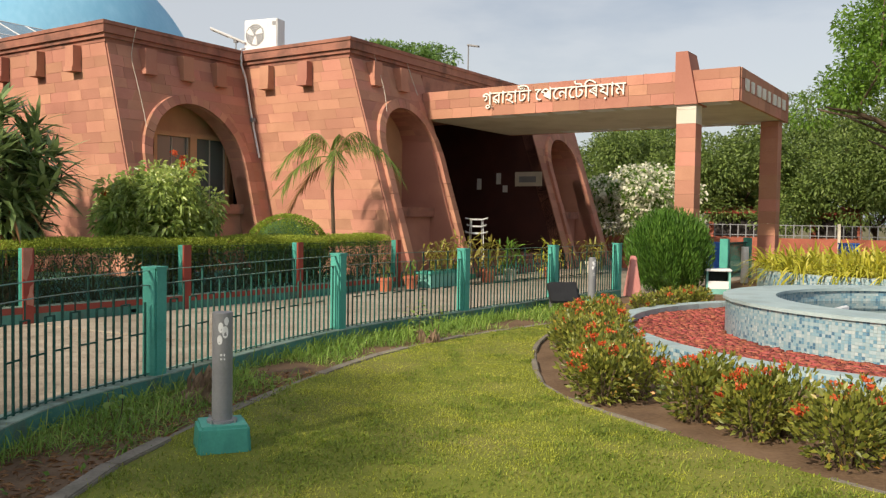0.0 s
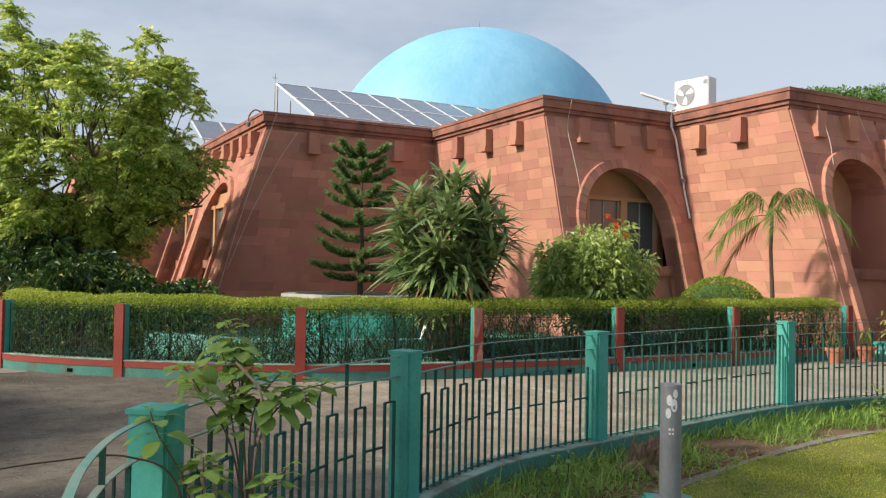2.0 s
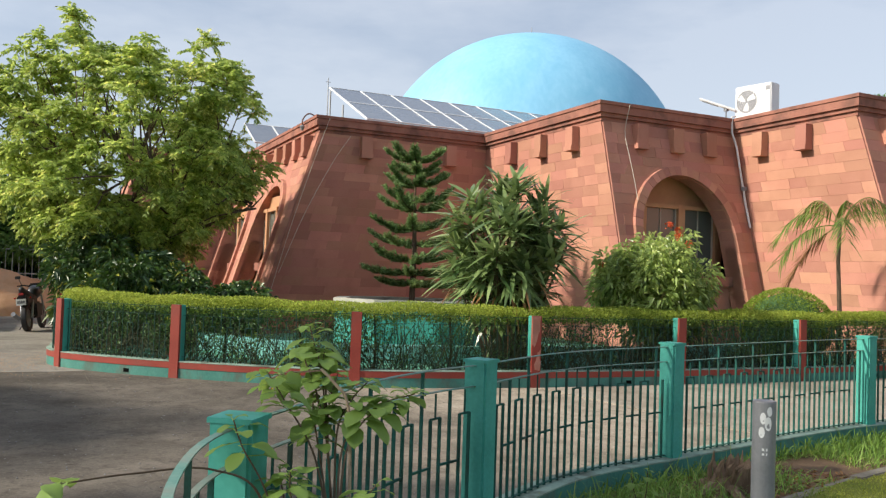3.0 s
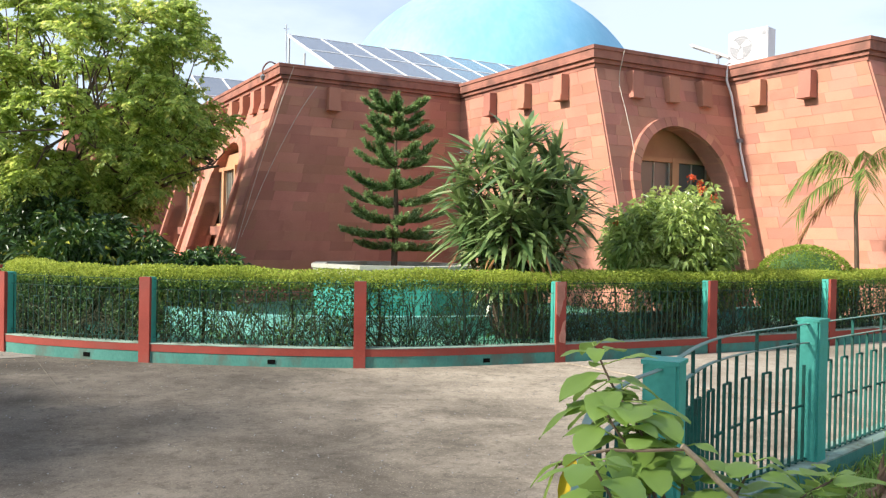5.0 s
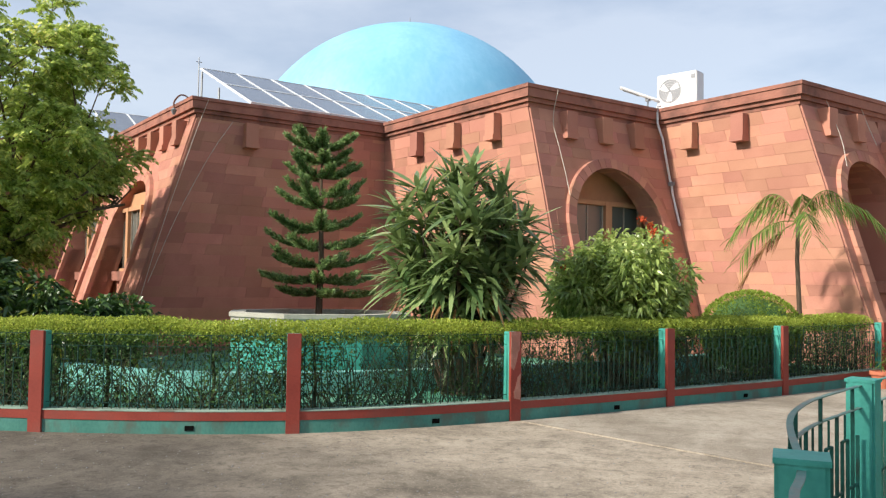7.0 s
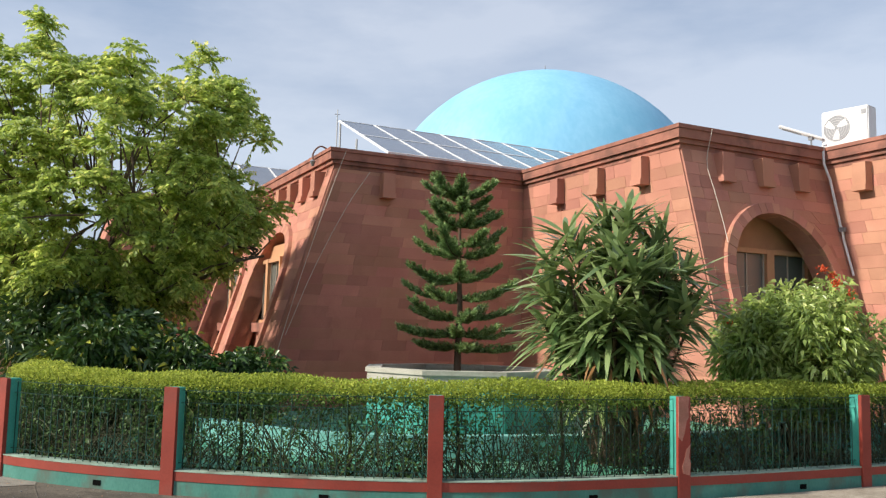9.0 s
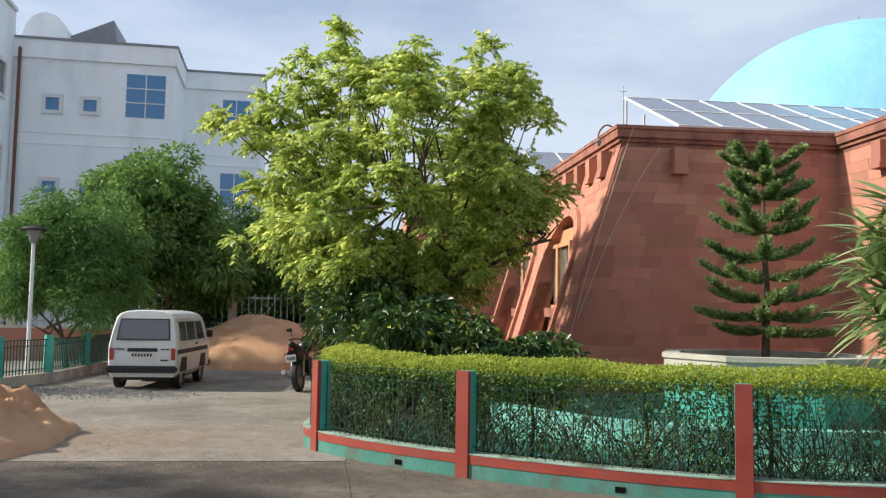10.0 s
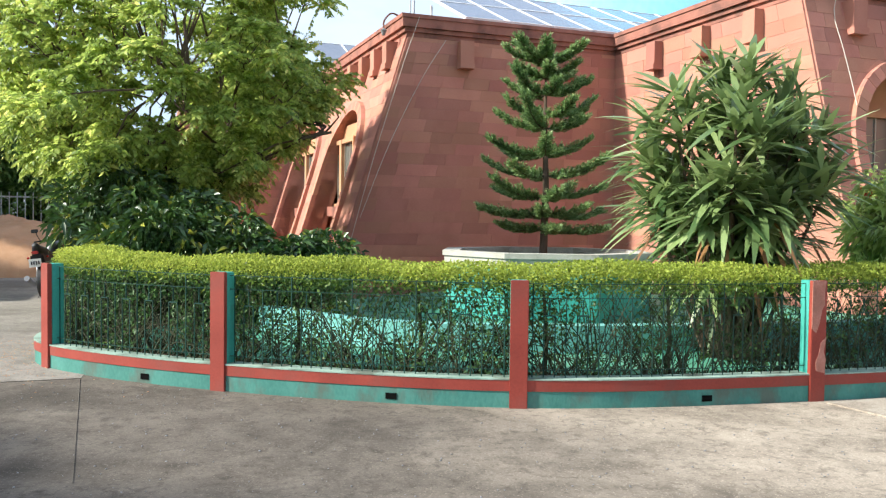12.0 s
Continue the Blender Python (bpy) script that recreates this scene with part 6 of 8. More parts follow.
palm = thing("palm", "slender young palm with sparse feathery yellowing fronds", "palm", pose(-1.05, 19.45, 0.08))
Shape().tube([(0, 0, 0), (0.02, 0.01, 1.0), (-0.02, 0, 2.0), (0, 0, 2.72)], [0.055, 0.042, 0.036, 0.034], 8).make("trunk", BARK, palm)
for k, (a, el, L) in enumerate([(2.75, 1.15, 1.35), (1.3, 1.3, 1.25), (0.35, 1.12, 1.5), (6.1, 0.62, 1.6), (3.35, 0.62, 1.25), (3.75, 0.0, 1.15), (3.0, -0.5, 0.95), (4.9, 0.5, 0.9)]):
    d = np.array((math.cos(a), math.sin(a), 0))
    pts = [np.array((0, 0, 2.68)) + d * L * s * math.cos(el * (1 - 0.2 * s)) + np.array((0, 0, L * (math.sin(el) * s - (0.8 if el > 0.3 else 0.6) * s * s * s))) for s in np.linspace(0, 1, 14)]
    side = np.array((-d[1], d[0], 0))
    base, al = [], []
    for i in np.linspace(3.4, 13, 34):
        p = np.array([np.interp(i, range(14), [q[m] for q in pts]) for m in range(3)])
        for sg in (-1, 1):
            base.append(p)
            al.append(side * sg * r.uniform(0.6, 0.9) + d * 0.6 + np.array((0, 0, -0.55 + r.normal() * 0.2)))
    v, f = blade_cloud(np.array(base), np.array(al), 0.33, 0.024, r, 0.45, 3)
    frond = cloud("frond", v, f, DRY if el < -0.2 else PALM, palm)
    Shape().tube(pts, [0.012 * (1 - 0.7 * i / 13) for i in range(14)], 4, False).make("stalk", PALM, frond)

leafy_bush("croton_shrub", "dark croton shrub with yellow-mottled leaves in shade", (-12.7, 12.9, 0.08), 1.3, 0.85, 0.85, 60, 150, CROTON, (0.16, 0.055, 0.4, 0.8, 0.4), 52, 0.34)
leafy_bush("croton_shrub", "dark low shrub under the spreading tree", (-11.3, 13.6, 0.08), 1.1, 0.55, 0.6, 40, 150, CROTON, (0.15, 0.05, 0.4, 0.8, 0.4), 53, 0.32)
leafy_bush("croton_shrub", "dark shrub with yellowish leaves by the tree trunk", (-14.1, 13.2, 0.08), 1.0, 1.1, 1.1, 46, 150, CROTON, (0.16, 0.055, 0.4, 0.8, 0.4), 54, 0.34)

# low plants and mint-painted edging seen through the hedge
edge = thing("garden_edging", "mint-green painted low wall inside the hedge", "low wall")
Shape().ribbon(spline([(-10.6, 12.6), (-8.6, 12.4), (-6.9, 13.3), (-5.2, 15.0), (-3.7, 17.0), (-2.5, 19.0)], 0.15), 0.10, 0.05, 0.42).make("wall", MINT_PALE, edge)
for k, (x, y) in enumerate([(-6.75, 11.75), (-6.45, 11.95), (-9.6, 10.95), (-5.3, 12.95), (-7.6, 11.45)]):
    lp = thing("seedling", "small broad-leaved plant at the foot of the hedge", "plant", pose(x, y, 0.1))
    a = r.uniform(0, 6.28, 9)
    b = np.stack([0.0 * a, 0.0 * a, np.full(9, 0.22)], 1)
    d = np.stack([np.cos(a), np.sin(a), r.uniform(-0.1, 0.5, 9)], 1)
    v, f = blade_cloud(b, d, 0.2, 0.06, r, 0.3, 4)
    cloud("leaves", v, f, MIDLEAF, lp)
    Shape().tube([(0, 0, 0), (0, 0, 0.22)], 0.006, 5).make("stem", BARK, lp)
POT = surface("clay_pot", (0.45, 0.13, 0.07), (0.58, 0.2, 0.11), 0.7, 5, 50, 0.1)


def flower_pot(x, y, z, s, plant, seed, leaf=(0.12, 0.035), n=60, tall=0.55, mat=None, spread=0.22):
    r = np.random.default_rng(seed)
    t = thing("potted_plant", "leafy plant in a " + plant + " pot", "potted plant", pose(x, y, z))
    m = POT if plant == "terracotta" else CREAM
    Shape().lathe([(0.11 * s, 0), (0.16 * s, 0.24 * s), (0.185 * s, 0.24 * s), (0.185 * s, 0.30 * s), (0.155 * s, 0.30 * s), (0.14 * s, 0.26 * s)], 20).make("pot", m, t)
    p = np.stack([r.normal(size=n) * spread * 0.4, r.normal(size=n) * spread * 0.4, r.uniform(0.28 * s, tall, n)], 1)
    u = unit(r, n) + np.array((0, 0, 0.5))
    v, f = blade_cloud(p, u, leaf[0], leaf[1], r, 0.4, 3)
    cloud("leaves", v, f, mat or MIDLEAF, t)
    Shape().tube([(0, 0, 0.2 * s), (0.01, 0, tall)], 0.008, 5).make("stem", BARK, t)
    return t


flower_pot(0.12, 18.6, 0, 0.95, "terracotta", 61, tall=0.75, mat=PALM)
flower_pot(0.62, 19.3, 0, 0.95, "terracotta", 62, tall=0.6)


# ---- things on the roof ----
sol = thing("solar_array", "tilted roof array of grey solar panels with pale frames", "solar panels", SITE)
lo_x, hi_x, y0, y1, lo_z, hi_z = -0.10, -3.64, -3.55, 4.6, 5.70, 7.22
n = 8
tilt = math.atan2(hi_z - lo_z, lo_x - hi_x)
length = math.hypot(hi_z - lo_z, lo_x - hi_x)
for k in range(n):
    w = (y1 - y0) / n
    for half_ in (0, 1):
        pn = new("panel")
        pn.parent = sol
        pn.matrix_basis = pose(lo_x, y0 + k * w, lo_z) @ pose(0, 0, 0, 0, math.degrees(tilt), 0)
        a, b = -length * (half_ + 1) / 2, -length * half_ / 2
        Shape().box(a + 0.02, b - 0.02, 0.04, w - 0.01, 0.0, 0.03).make("cell_sheet", PANEL, pn)
        for q in ((a, b, 0.0, 0.028), (a, b, w - 0.024, w - 0.004), (a, a + 0.03, 0.045, w - 0.035), (b - 0.03, b, 0.045, w - 0.035)):
            Shape().box(q[0] + 0.003, q[1] - 0.003, q[2], q[3], -0.01, 0.042).make("frame_bar", WHITE, pn)
for k in (0, 3, 6, 8):
    y = y0 + (y1 - y0) * k / n
    Shape().tube([(hi_x + 0.15, y, 5.1), (hi_x + 0.15, y, hi_z - 0.1)], 0.03, 6).make("prop", STEEL, sol)
    Shape().tube([(-2.2, y, 5.1), (-2.2, y, 6.45)], 0.03, 6).make("prop", STEEL, sol)
Shape().tube([(hi_x - 0.05, y0 - 0.02, 5.1), (hi_x - 0.05, y0 - 0.02, 7.55)], 0.018, 6).make("rod", STEEL, sol)
Shape().tube([(hi_x - 0.05, y0 - 0.1, 7.42), (hi_x - 0.05, y0 + 0.06, 7.42)], 0.01, 5).make("rod", STEEL, sol)
sol2 = thing("solar_array", "second tilted group of grey solar panels on the roof", "solar panels", SITE)
for k in range(4):
    pn = new("panel")
    pn.parent = sol2
    pn.matrix_basis = pose(-7.2, -5.0 + k * 1.02, 5.85) @ pose(0, 0, 0, 0, 26, 0)
    Shape().box(-2.1, -0.02, 0.03, 0.99, 0, 0.03).make("cell_sheet", PANEL, pn)
    for q in ((-2.12, 0.0, 0.0, 0.03), (-2.12, 0.0, 0.99, 1.015), (-2.12, -2.09, 0.03, 0.99), (-0.03, 0.0, 0.03, 0.99)):
        Shape().box(*q, -0.01, 0.042).make("frame_bar", WHITE, pn)
    Shape().tube([(-2.0, 0.5, 0), (-1.7, 0.5, -0.95)], 0.025, 6).make("prop", STEEL, pn)

ac = thing("air_conditioner", "white outdoor air-conditioner unit with a round fan grille", "air conditioner", SITE @ pose(5.62, 4.55, 5.66, 0, 0, 12))
Shape().box(-0.50, 0.50, 0.0, 0.38, 0.12, 0.92).make("case", WHITE, ac, bevel=0.02)
for k in range(5):
    rr = 0.06 + 0.053 * k
    pts = [(-0.17 + rr * math.cos(a), -0.012, 0.52 + rr * math.sin(a)) for a in np.linspace(0, 2 * math.pi, 25)]
    Shape().tube(pts, 0.003, 4, False).make("grille_ring", WHITE, ac)
q = Shape().lathe([(0.285, 0.0), (0.285, 0.005), (0.02, 0.006)], 28).make("fan_opening", GREYMETAL, ac, "dark round fan opening")
q.matrix_basis = pose(-0.17, 0.0, 0.52, 90, 0, 0)
for k in range(3):
    a = k * 2 * math.pi / 3 + 0.5
    blade = [(-0.17 + q * math.cos(a + w), 0.52 + q * math.sin(a + w)) for q, w in ((0.03, 0.0), (0.14, -0.35), (0.25, -0.32), (0.26, 0.25), (0.16, 0.45), (0.05, 0.8))]
    n = len(blade)
    Shape().add([(x, y, z) for y in (-0.006, -0.009) for x, z in blade], [tuple(range(n)), tuple(range(2 * n - 1, n - 1, -1))] + [(i, n + i, n + (i + 1) % n, (i + 1) % n) for i in range(n)]).make("fan_blade", WHITE, ac)
Shape().box(0.36, 0.46, -0.008, 0.0, 0.74, 0.84).make("label_plate", GREYMETAL, ac)
for x in (-0.4, 0.4):
    Shape().box(x - 0.04, x + 0.04, 0.0, 0.38, 0.0, 0.12).make("foot", GREYMETAL, ac)

lp = thing("roof_lamp", "white flat lamp head on a short steel arm", "lamp", SITE @ pose(4.98, 4.30, 5.66))
Shape().tube([(0, 0, 0), (0, 0, 0.40)], 0.02, 6).make("arm", STEEL, lp)
q = Shape().box(-0.70, 0.25, -0.08, 0.08, -0.025, 0.03).make("lamp_head", WHITE, lp, bevel=0.012)
q.matrix_basis = pose(0, 0, 0.42, 0, 21, 42)
q = Shape().box(-0.62, -0.2, -0.06, 0.06, -0.035, -0.024).make("diffuser", GREYMETAL, lp)
q.matrix_basis = pose(0, 0, 0.42, 0, 21, 42)
Shape().box(-0.05, 0.05, -0.04, 0.04, 0.33, 0.41).make("bracket", GREYMETAL, lp)

pp = thing("drain_pipe", "thin white conduit running down the wall corner", "pipe", SITE)
Shape().tube([(5.52, 4.1, 5.75), (5.60, 3.9, 5.70), (5.62, 3.9, 5.3), (5.70, 3.98, 4.95), (5.88, 4.02, 4.0), (5.93, 4.02, 3.9), (5.95, 4.02, 3.7), (6.16, 4.02, 2.95)], 0.026, 8).make("pipe", WHITE, pp)
Shape().box(5.86, 5.99, 3.98, 4.06, 3.86, 3.95).make("clip", GREYMETAL, pp, bevel=0.008)
for nm, pts in (("cable", [(5.68, 0.75, 5.62), (5.56, 0.72, 5.0), (5.76, 0.72, 4.4), (6.0, 0.75, 3.6), (6.28, 0.72, 2.6)]), ("cable", [(0.06, -4.62, 5.6), (-0.06, -4.9, 4.7), (-0.06, -5.5, 2.8), (-0.06, -6.0, 1.0)]), ("cable", [(-0.04, -4.0, 5.2), (-0.06, -4.5, 4.4), (-0.06, -5.2, 3.0), (-0.06, -5.8, 1.5)]),
                ("cable", [(9.02, 4.9, 5.6), (9.4, 4.9, 4.6), (9.55, 4.85, 4.0)]), ("cable", [(9.06, 6.25, 5.5), (9.22, 6.3, 5.0), (9.36, 6.36, 4.6)])):
    c = thing("cable", "thin pale cable hanging down the sandstone wall", "cable", SITE)
    Shape().tube(spline(pts, 0.2), 0.007, 5).make("strand", CREAM, c)
spot = thing("roof_lamp", "small lamp on a curved bracket at the roof corner", "lamp", SITE @ pose(-0.55, -4.75, 5.66))
Shape().tube(spline([(0, 0, 0), (-0.05, -0.25, 0.12), (-0.05, -0.42, -0.05), (0.02, -0.45, -0.25)], 0.05), 0.02, 6).make("arm", BROWN, spot)
Shape().lathe([(0.03, -0.05), (0.07, 0.06), (0.02, 0.1)], 12, 0.02, -0.45).make("lamp_head", GREYMETAL, spot).matrix_basis = pose(0, 0, -0.32)
for x, y in ((9.0, 9.3), (13.6, 11.0)):
    ml = thing("roof_lamp", "thin roof mast with a small angled lamp", "lamp", SITE @ pose(x, y, 5.66 if x < 10 else 4.72))
    Shape().tube([(0, 0, 0), (0, 0, 0.75)], 0.02, 6).make("mast", GREYMETAL, ml)
    q = Shape().box(-0.02, 0.35, -0.06, 0.06, -0.02, 0.03).make("lamp_head", GREYMETAL, ml, bevel=0.01)
    q.matrix_basis = pose(0, 0, 0.75, 0, 12, 0)

# lettering on the canopy
SIGN = surface("sign_white", (0.74, 0.72, 0.66), (0.82, 0.80, 0.74), 0.5, 6, 40, 0.02)
sg = thing("sign_lettering", "raised white lettering fixed to the canopy fascia", "sign", SITE)


def words(text, m, size, parent, mat, depth=0.02):
    cu = bpy.data.curves.new("lettering", "FONT")
    cu.body, cu.size, cu.extrude, cu.align_x = text, size, depth, "LEFT"
    ob = new("lettering", cu)
    me = bpy.data.meshes.new_from_object(ob.evaluated_get(bpy.context.evaluated_depsgraph_get()))
    bpy.data.objects.remove(ob)
    me.materials.append(mat)
    q = new("lettering", me)
    q.parent = parent
    q.matrix_basis = m
    return q


words("গুৱাহাটী েপেনেটিৰয়াম", pose(11.05, 6.73, 4.31, 90, 0, 0), 0.425, sg, SIGN)
for k, w in enumerate((0.28, 0.22, 0.3, 0.26, 0.2, 0.3, 0.24, 0.28)):
    y = 7.1 + k * 0.5
    Shape().box(17.222, 17.25, y, y + w, 4.28, 4.52).make("letter_bar", SIGN, sg)

# ---- beyond the drive: white block, walls, lamp, railings ----
wb = thing("office_building", "white multi-storey building with blue glazed windows", "building", pose(-37.8, 19.9, 0, 0, 0, 59))
Shape().box(-16.0, 0.0, 0.0, 14.0, 0.0, 12.2).make("wall", WHITE_WALL, wb)
Shape().box(0.0, 3.7, 3.6, 14.0, 0.0, 12.2).make("wall", WHITE_WALL, wb)
Shape().box(-16.1, 0.12, -0.12, 14.1, 12.2, 13.0).make("parapet", WHITE_WALL, wb)
Shape().box(0.12, 3.8, 3.48, 14.1, 12.2, 13.0).make("parapet", WHITE_WALL, wb)
Shape().box(-16.15, 0.17, -0.17, 14.2, 13.0, 13.1).make("coping", GREYMETAL, wb, "thin grey coping")
Shape().box(0.17, 3.86, 3.42, 14.2, 13.0, 13.1).make("coping", GREYMETAL, wb, "thin grey coping")
for z in (8.5, 8.98, 4.9, 5.35):
    Shape().box(-16.02, 0.02, -0.03, 0.0, z, z + 0.05).make("string_course", WHITE_WALL, wb)
    Shape().box(0.02, 3.72, 3.57, 3.6, z, z + 0.05).make("string_course", WHITE_WALL, wb)


def block_window(parent, x0, x1, z0, z1, y, cols, rows, proud=True):
    w = new("window")
    w.parent = parent
    w["label"] = "blue glazed window with white frame"
    if proud:
        for q in ((x0 - 0.16, x1 + 0.16, z0 - 0.16, z0), (x0 - 0.16, x1 + 0.16, z1, z1 + 0.16), (x0 - 0.16, x0, z0, z1), (x1, x1 + 0.16, z0, z1)):
            Shape().box(q[0], q[1], y - 0.08, y + 0.02, q[2], q[3]).make("surround", WHITE, w)
    Shape().box(x0, x1, y - 0.015, y + 0.02, z0, z1).make("pane", BLUEGLASS, w)
    for k in range(1, cols):
        x = x0 + (x1 - x0) * k / cols
        Shape().box(x - 0.025, x + 0.025, y - 0.04, y - 0.01, z0, z1).make("mullion", WHITE, w)
    for k in range(1, rows):
        z = z0 + (z1 - z0) * k / rows
        Shape().box(x0, x1, y - 0.035, y - 0.012, z - 0.025, z + 0.025).make("transom", WHITE, w)


for z in (0.0, -3.6, -7.0):
    block_window(wb, -1.96, -0.34, 9.86 + z, 11.76 + z, 0.0, 2, 3, False)
    block_window(wb, -5.2, -4.66, 9.98 + z, 10.52 + z, 0.0, 1, 1)
    block_window(wb, -3.68, -3.14, 10.0 + z, 10.5 + z, 0.0, 1, 1)
    block_window(wb, 1.85, 3.15, 10.15 + z, 11.75 + z, 3.6, 2, 2, False)
    block_window(wb, -9.8, -8.4, 9.9 + z, 11.4 + z, 0.0, 2, 2, False)
Shape().tube([(-6.3, -0.12, 0), (-6.3, -0.12, 12.6)], 0.07, 8).make("downpipe", BROWN, wb, "dark red rainwater downpipe")
vault = [(-5.75 + 0.95 * math.cos(q), 13.5 + 1.2 * math.sin(q)) for q in np.linspace(0, math.pi, 15)]
n = len(vault)
Shape().add([(x, y, z) for y in (1.4, 4.5) for x, z in vault], [tuple(range(n)), tuple(range(2 * n - 1, n - 1, -1))] + [(i, n + i, n + (i + 1) % n, (i + 1) % n) for i in range(n)]).make("roof_vault", WHITE_WALL, wb, "white barrel-vaulted roof canopy")
Shape().hexa([(-5.1, 2.0, 13.1), (-2.7, 2.0, 13.1), (-2.7, 5.0, 13.1), (-5.1, 5.0, 13.1), (-5.1, 2.0, 13.75), (-3.0, 2.0, 14.75), (-3.0, 5.0, 14.75), (-5.1, 5.0, 13.75)]).make("roof_hut", GREYMETAL, wb, "grey sloping roof hut")
Shape().box(-16.0, -6.55, -6.0, -0.004, 0.0, 14.1).make("wing", WHITE_WALL, wb, "projecting white wing")
Shape().box(-16.1, -6.45, -6.1, -0.13, 14.1, 14.25).make("wing_coping", WHITE, wb)
for z in (10.2, 6.8, 3.4):
    w = new("window")
    w.parent = wb
    w["label"] = "narrow grey window with white surround"
    Shape().box(-6.56, -6.52, -2.5, -1.3, z, z + 1.3).make("pane", WINDOW, w)
    for y0_, y1_, z0_, z1_ in ((-2.65, -1.15, z - 0.15, z), (-2.65, -1.15, z + 1.3, z + 1.45), (-2.65, -2.5, z, z + 1.3), (-1.3, -1.15, z, z + 1.3)):
        Shape().box(-6.56, -6.44, y0_, y1_, z0_, z1_).make("surround", WHITE, w)

# compound wall with railing behind the trees
cw = thing("compound_wall", "low reddish wall topped with a pale steel railing", "wall", pose(-30.5, 11.2, 0, 0, 0, 59))
Shape().box(-9, 17, -0.12, 0.12, 0, 0.95).make("wall", STONE_J, cw)
Shape().box(-9, 17, -0.14, 0.14, 0.95, 1.02).make("wall_cap", CREAM, cw)
for z in (1.15, 1.95):
    Shape().box(-9, 17, -0.015, 0.015, z, z + 0.04).make("rail", STEEL, cw)
for k in range(130):
    Shape().box(-9 + k * 0.2, -8.975 + k * 0.2, -0.012, 0.012, 1.02, 2.1).make("bar", STEEL, cw)
for k in range(9):
    Shape().box(-9 + k * 3.2, -8.75 + k * 3.2, -0.13, 0.13, 1.0, 2.2).make("pier", CREAM, cw)

# railing along the far side of the drive
far_pts = [(-18.0, 7.2), (-20.45, 9.05), (-21.55, 10.3), (-23.4, 11.7), (-25.4, 13.2)]
far_line = spline(far_pts, 0.1)
fr = thing("drive_railing", "low dark green railing on a kerb beside the drive", "railing")
Shape().ribbon(far_line, 0.10, 0, 0.22).make("kerb", KERB, fr)
for p in far_pts:
    Shape().box(p[0] - 0.08, p[0] + 0.08, p[1] - 0.08, p[1] + 0.08, 0, 1.0).make("post", MINT, fr, bevel=0.01)
for z in (0.9, 0.78, 0.3):
    Shape().ribbon(far_line, 0.012, z, z + 0.018).make("rail", MINT_DARK, fr)
for p in far_line:
    bar(p, 0.2, 0.9, 0.010).make("bar", MINT_DARK, fr)
fg = Shape().ribbon(spline([(-25.8, 13.3), (-28.0, 19.5), (-27.2, 24)], 0.3), 0.03, 0, 1.5)
plain(fg.make("site_fence", MINT_DARK), "dark green sheet fence behind the sand heap", "fence")

sl = thing("street_lamp", "slim pale lamp post with a dark lantern head", "street lamp", pose(-23.0, 10.3, 0))
Shape().tube([(0, 0, 0), (0, 0, 3.02)], [0.05, 0.04], 10).make("pole", WHITE, sl)
Shape().lathe([(0.06, 3.02), (0.08, 3.06), (0.17, 3.30), (0.165, 3.31), (0.05, 3.31)], 16).make("lantern", GREYMETAL, sl)
Shape().lathe([(0.27, 3.31), (0.28, 3.33), (0.22, 3.38), (0.04, 3.42)], 16).make("lamp_cap", BLACK, sl)


# ---- fountain garden ----
r = np.random.default_rng(91)
MOSAIC = bpy.data.materials.new("blue_white_mosaic")
MOSAIC.use_nodes = True
mn, ml_ = MOSAIC.node_tree.nodes, MOSAIC.node_tree.links
mn["Principled BSDF"].inputs["Roughness"].default_value = 0.3
mg, mr = mn.new("ShaderNodeNewGeometry"), mn.new("ShaderNodeValToRGB")
mr.color_ramp.interpolation = "CONSTANT"
for k, (p, c) in enumerate([(0.0, (0.38, 0.48, 0.51)), (0.22, (0.25, 0.40, 0.47)), (0.45, (0.15, 0.30, 0.40)), (0.6, (0.32, 0.44, 0.48)), (0.8, (0.09, 0.20, 0.30)), (0.9, (0.46, 0.53, 0.54))]):
    e = mr.color_ramp.elements[k] if k < 2 else mr.color_ramp.elements.new(p)
    e.position, e.color = p, (*c, 1)
ml_.new(mg.outputs["Random Per Island"], mr.inputs["Fac"])
ml_.new(mr.outputs["Color"], mn["Principled BSDF"].inputs["Base Color"])
RIM = surface("pale_blue_rim", (0.30, 0.40, 0.42), (0.42, 0.52, 0.53), 0.5, 3, 50, 0.1, stain=(0.22, 0.27, 0.27), stain_scale=2, stain_amount=0.5)
WATER = surface("still_water", (0.05, 0.075, 0.08), (0.07, 0.10, 0.105), 0.04, 2, 12, 0.02, spec=0.6)
REDSTONE = surface("red_gravel", (0.24, 0.06, 0.045), (0.40, 0.12, 0.09), 0.9, 4, 40, 0.4, island=0.35, spec=0.2)
IXORA = foliage("ixora_leaves", (0.055, 0.085, 0.018), (0.29, 0.30, 0.055), (0.66, 0.31, 0.08), 0.4, 0.25)
GRASS = foliage("grass_blades", (0.21, 0.255, 0.033), (0.42, 0.445, 0.06), (0.56, 0.52, 0.12), 0.6, 0.35)
LUSH = foliage("lush_grass_blades", (0.09, 0.145, 0.017), (0.245, 0.315, 0.04), (0.42, 0.42, 0.075), 0.6, 0.35)
ROUGH = foliage("rough_grass", (0.09, 0.185, 0.03), (0.27, 0.42, 0.075), (0.48, 0.48, 0.16), 0.6, 0.3)
YELLOWGRASS = foliage("yellow_grass", (0.26, 0.29, 0.03), (0.58, 0.54, 0.07), (0.78, 0.70, 0.20), 0.5, 0.35)
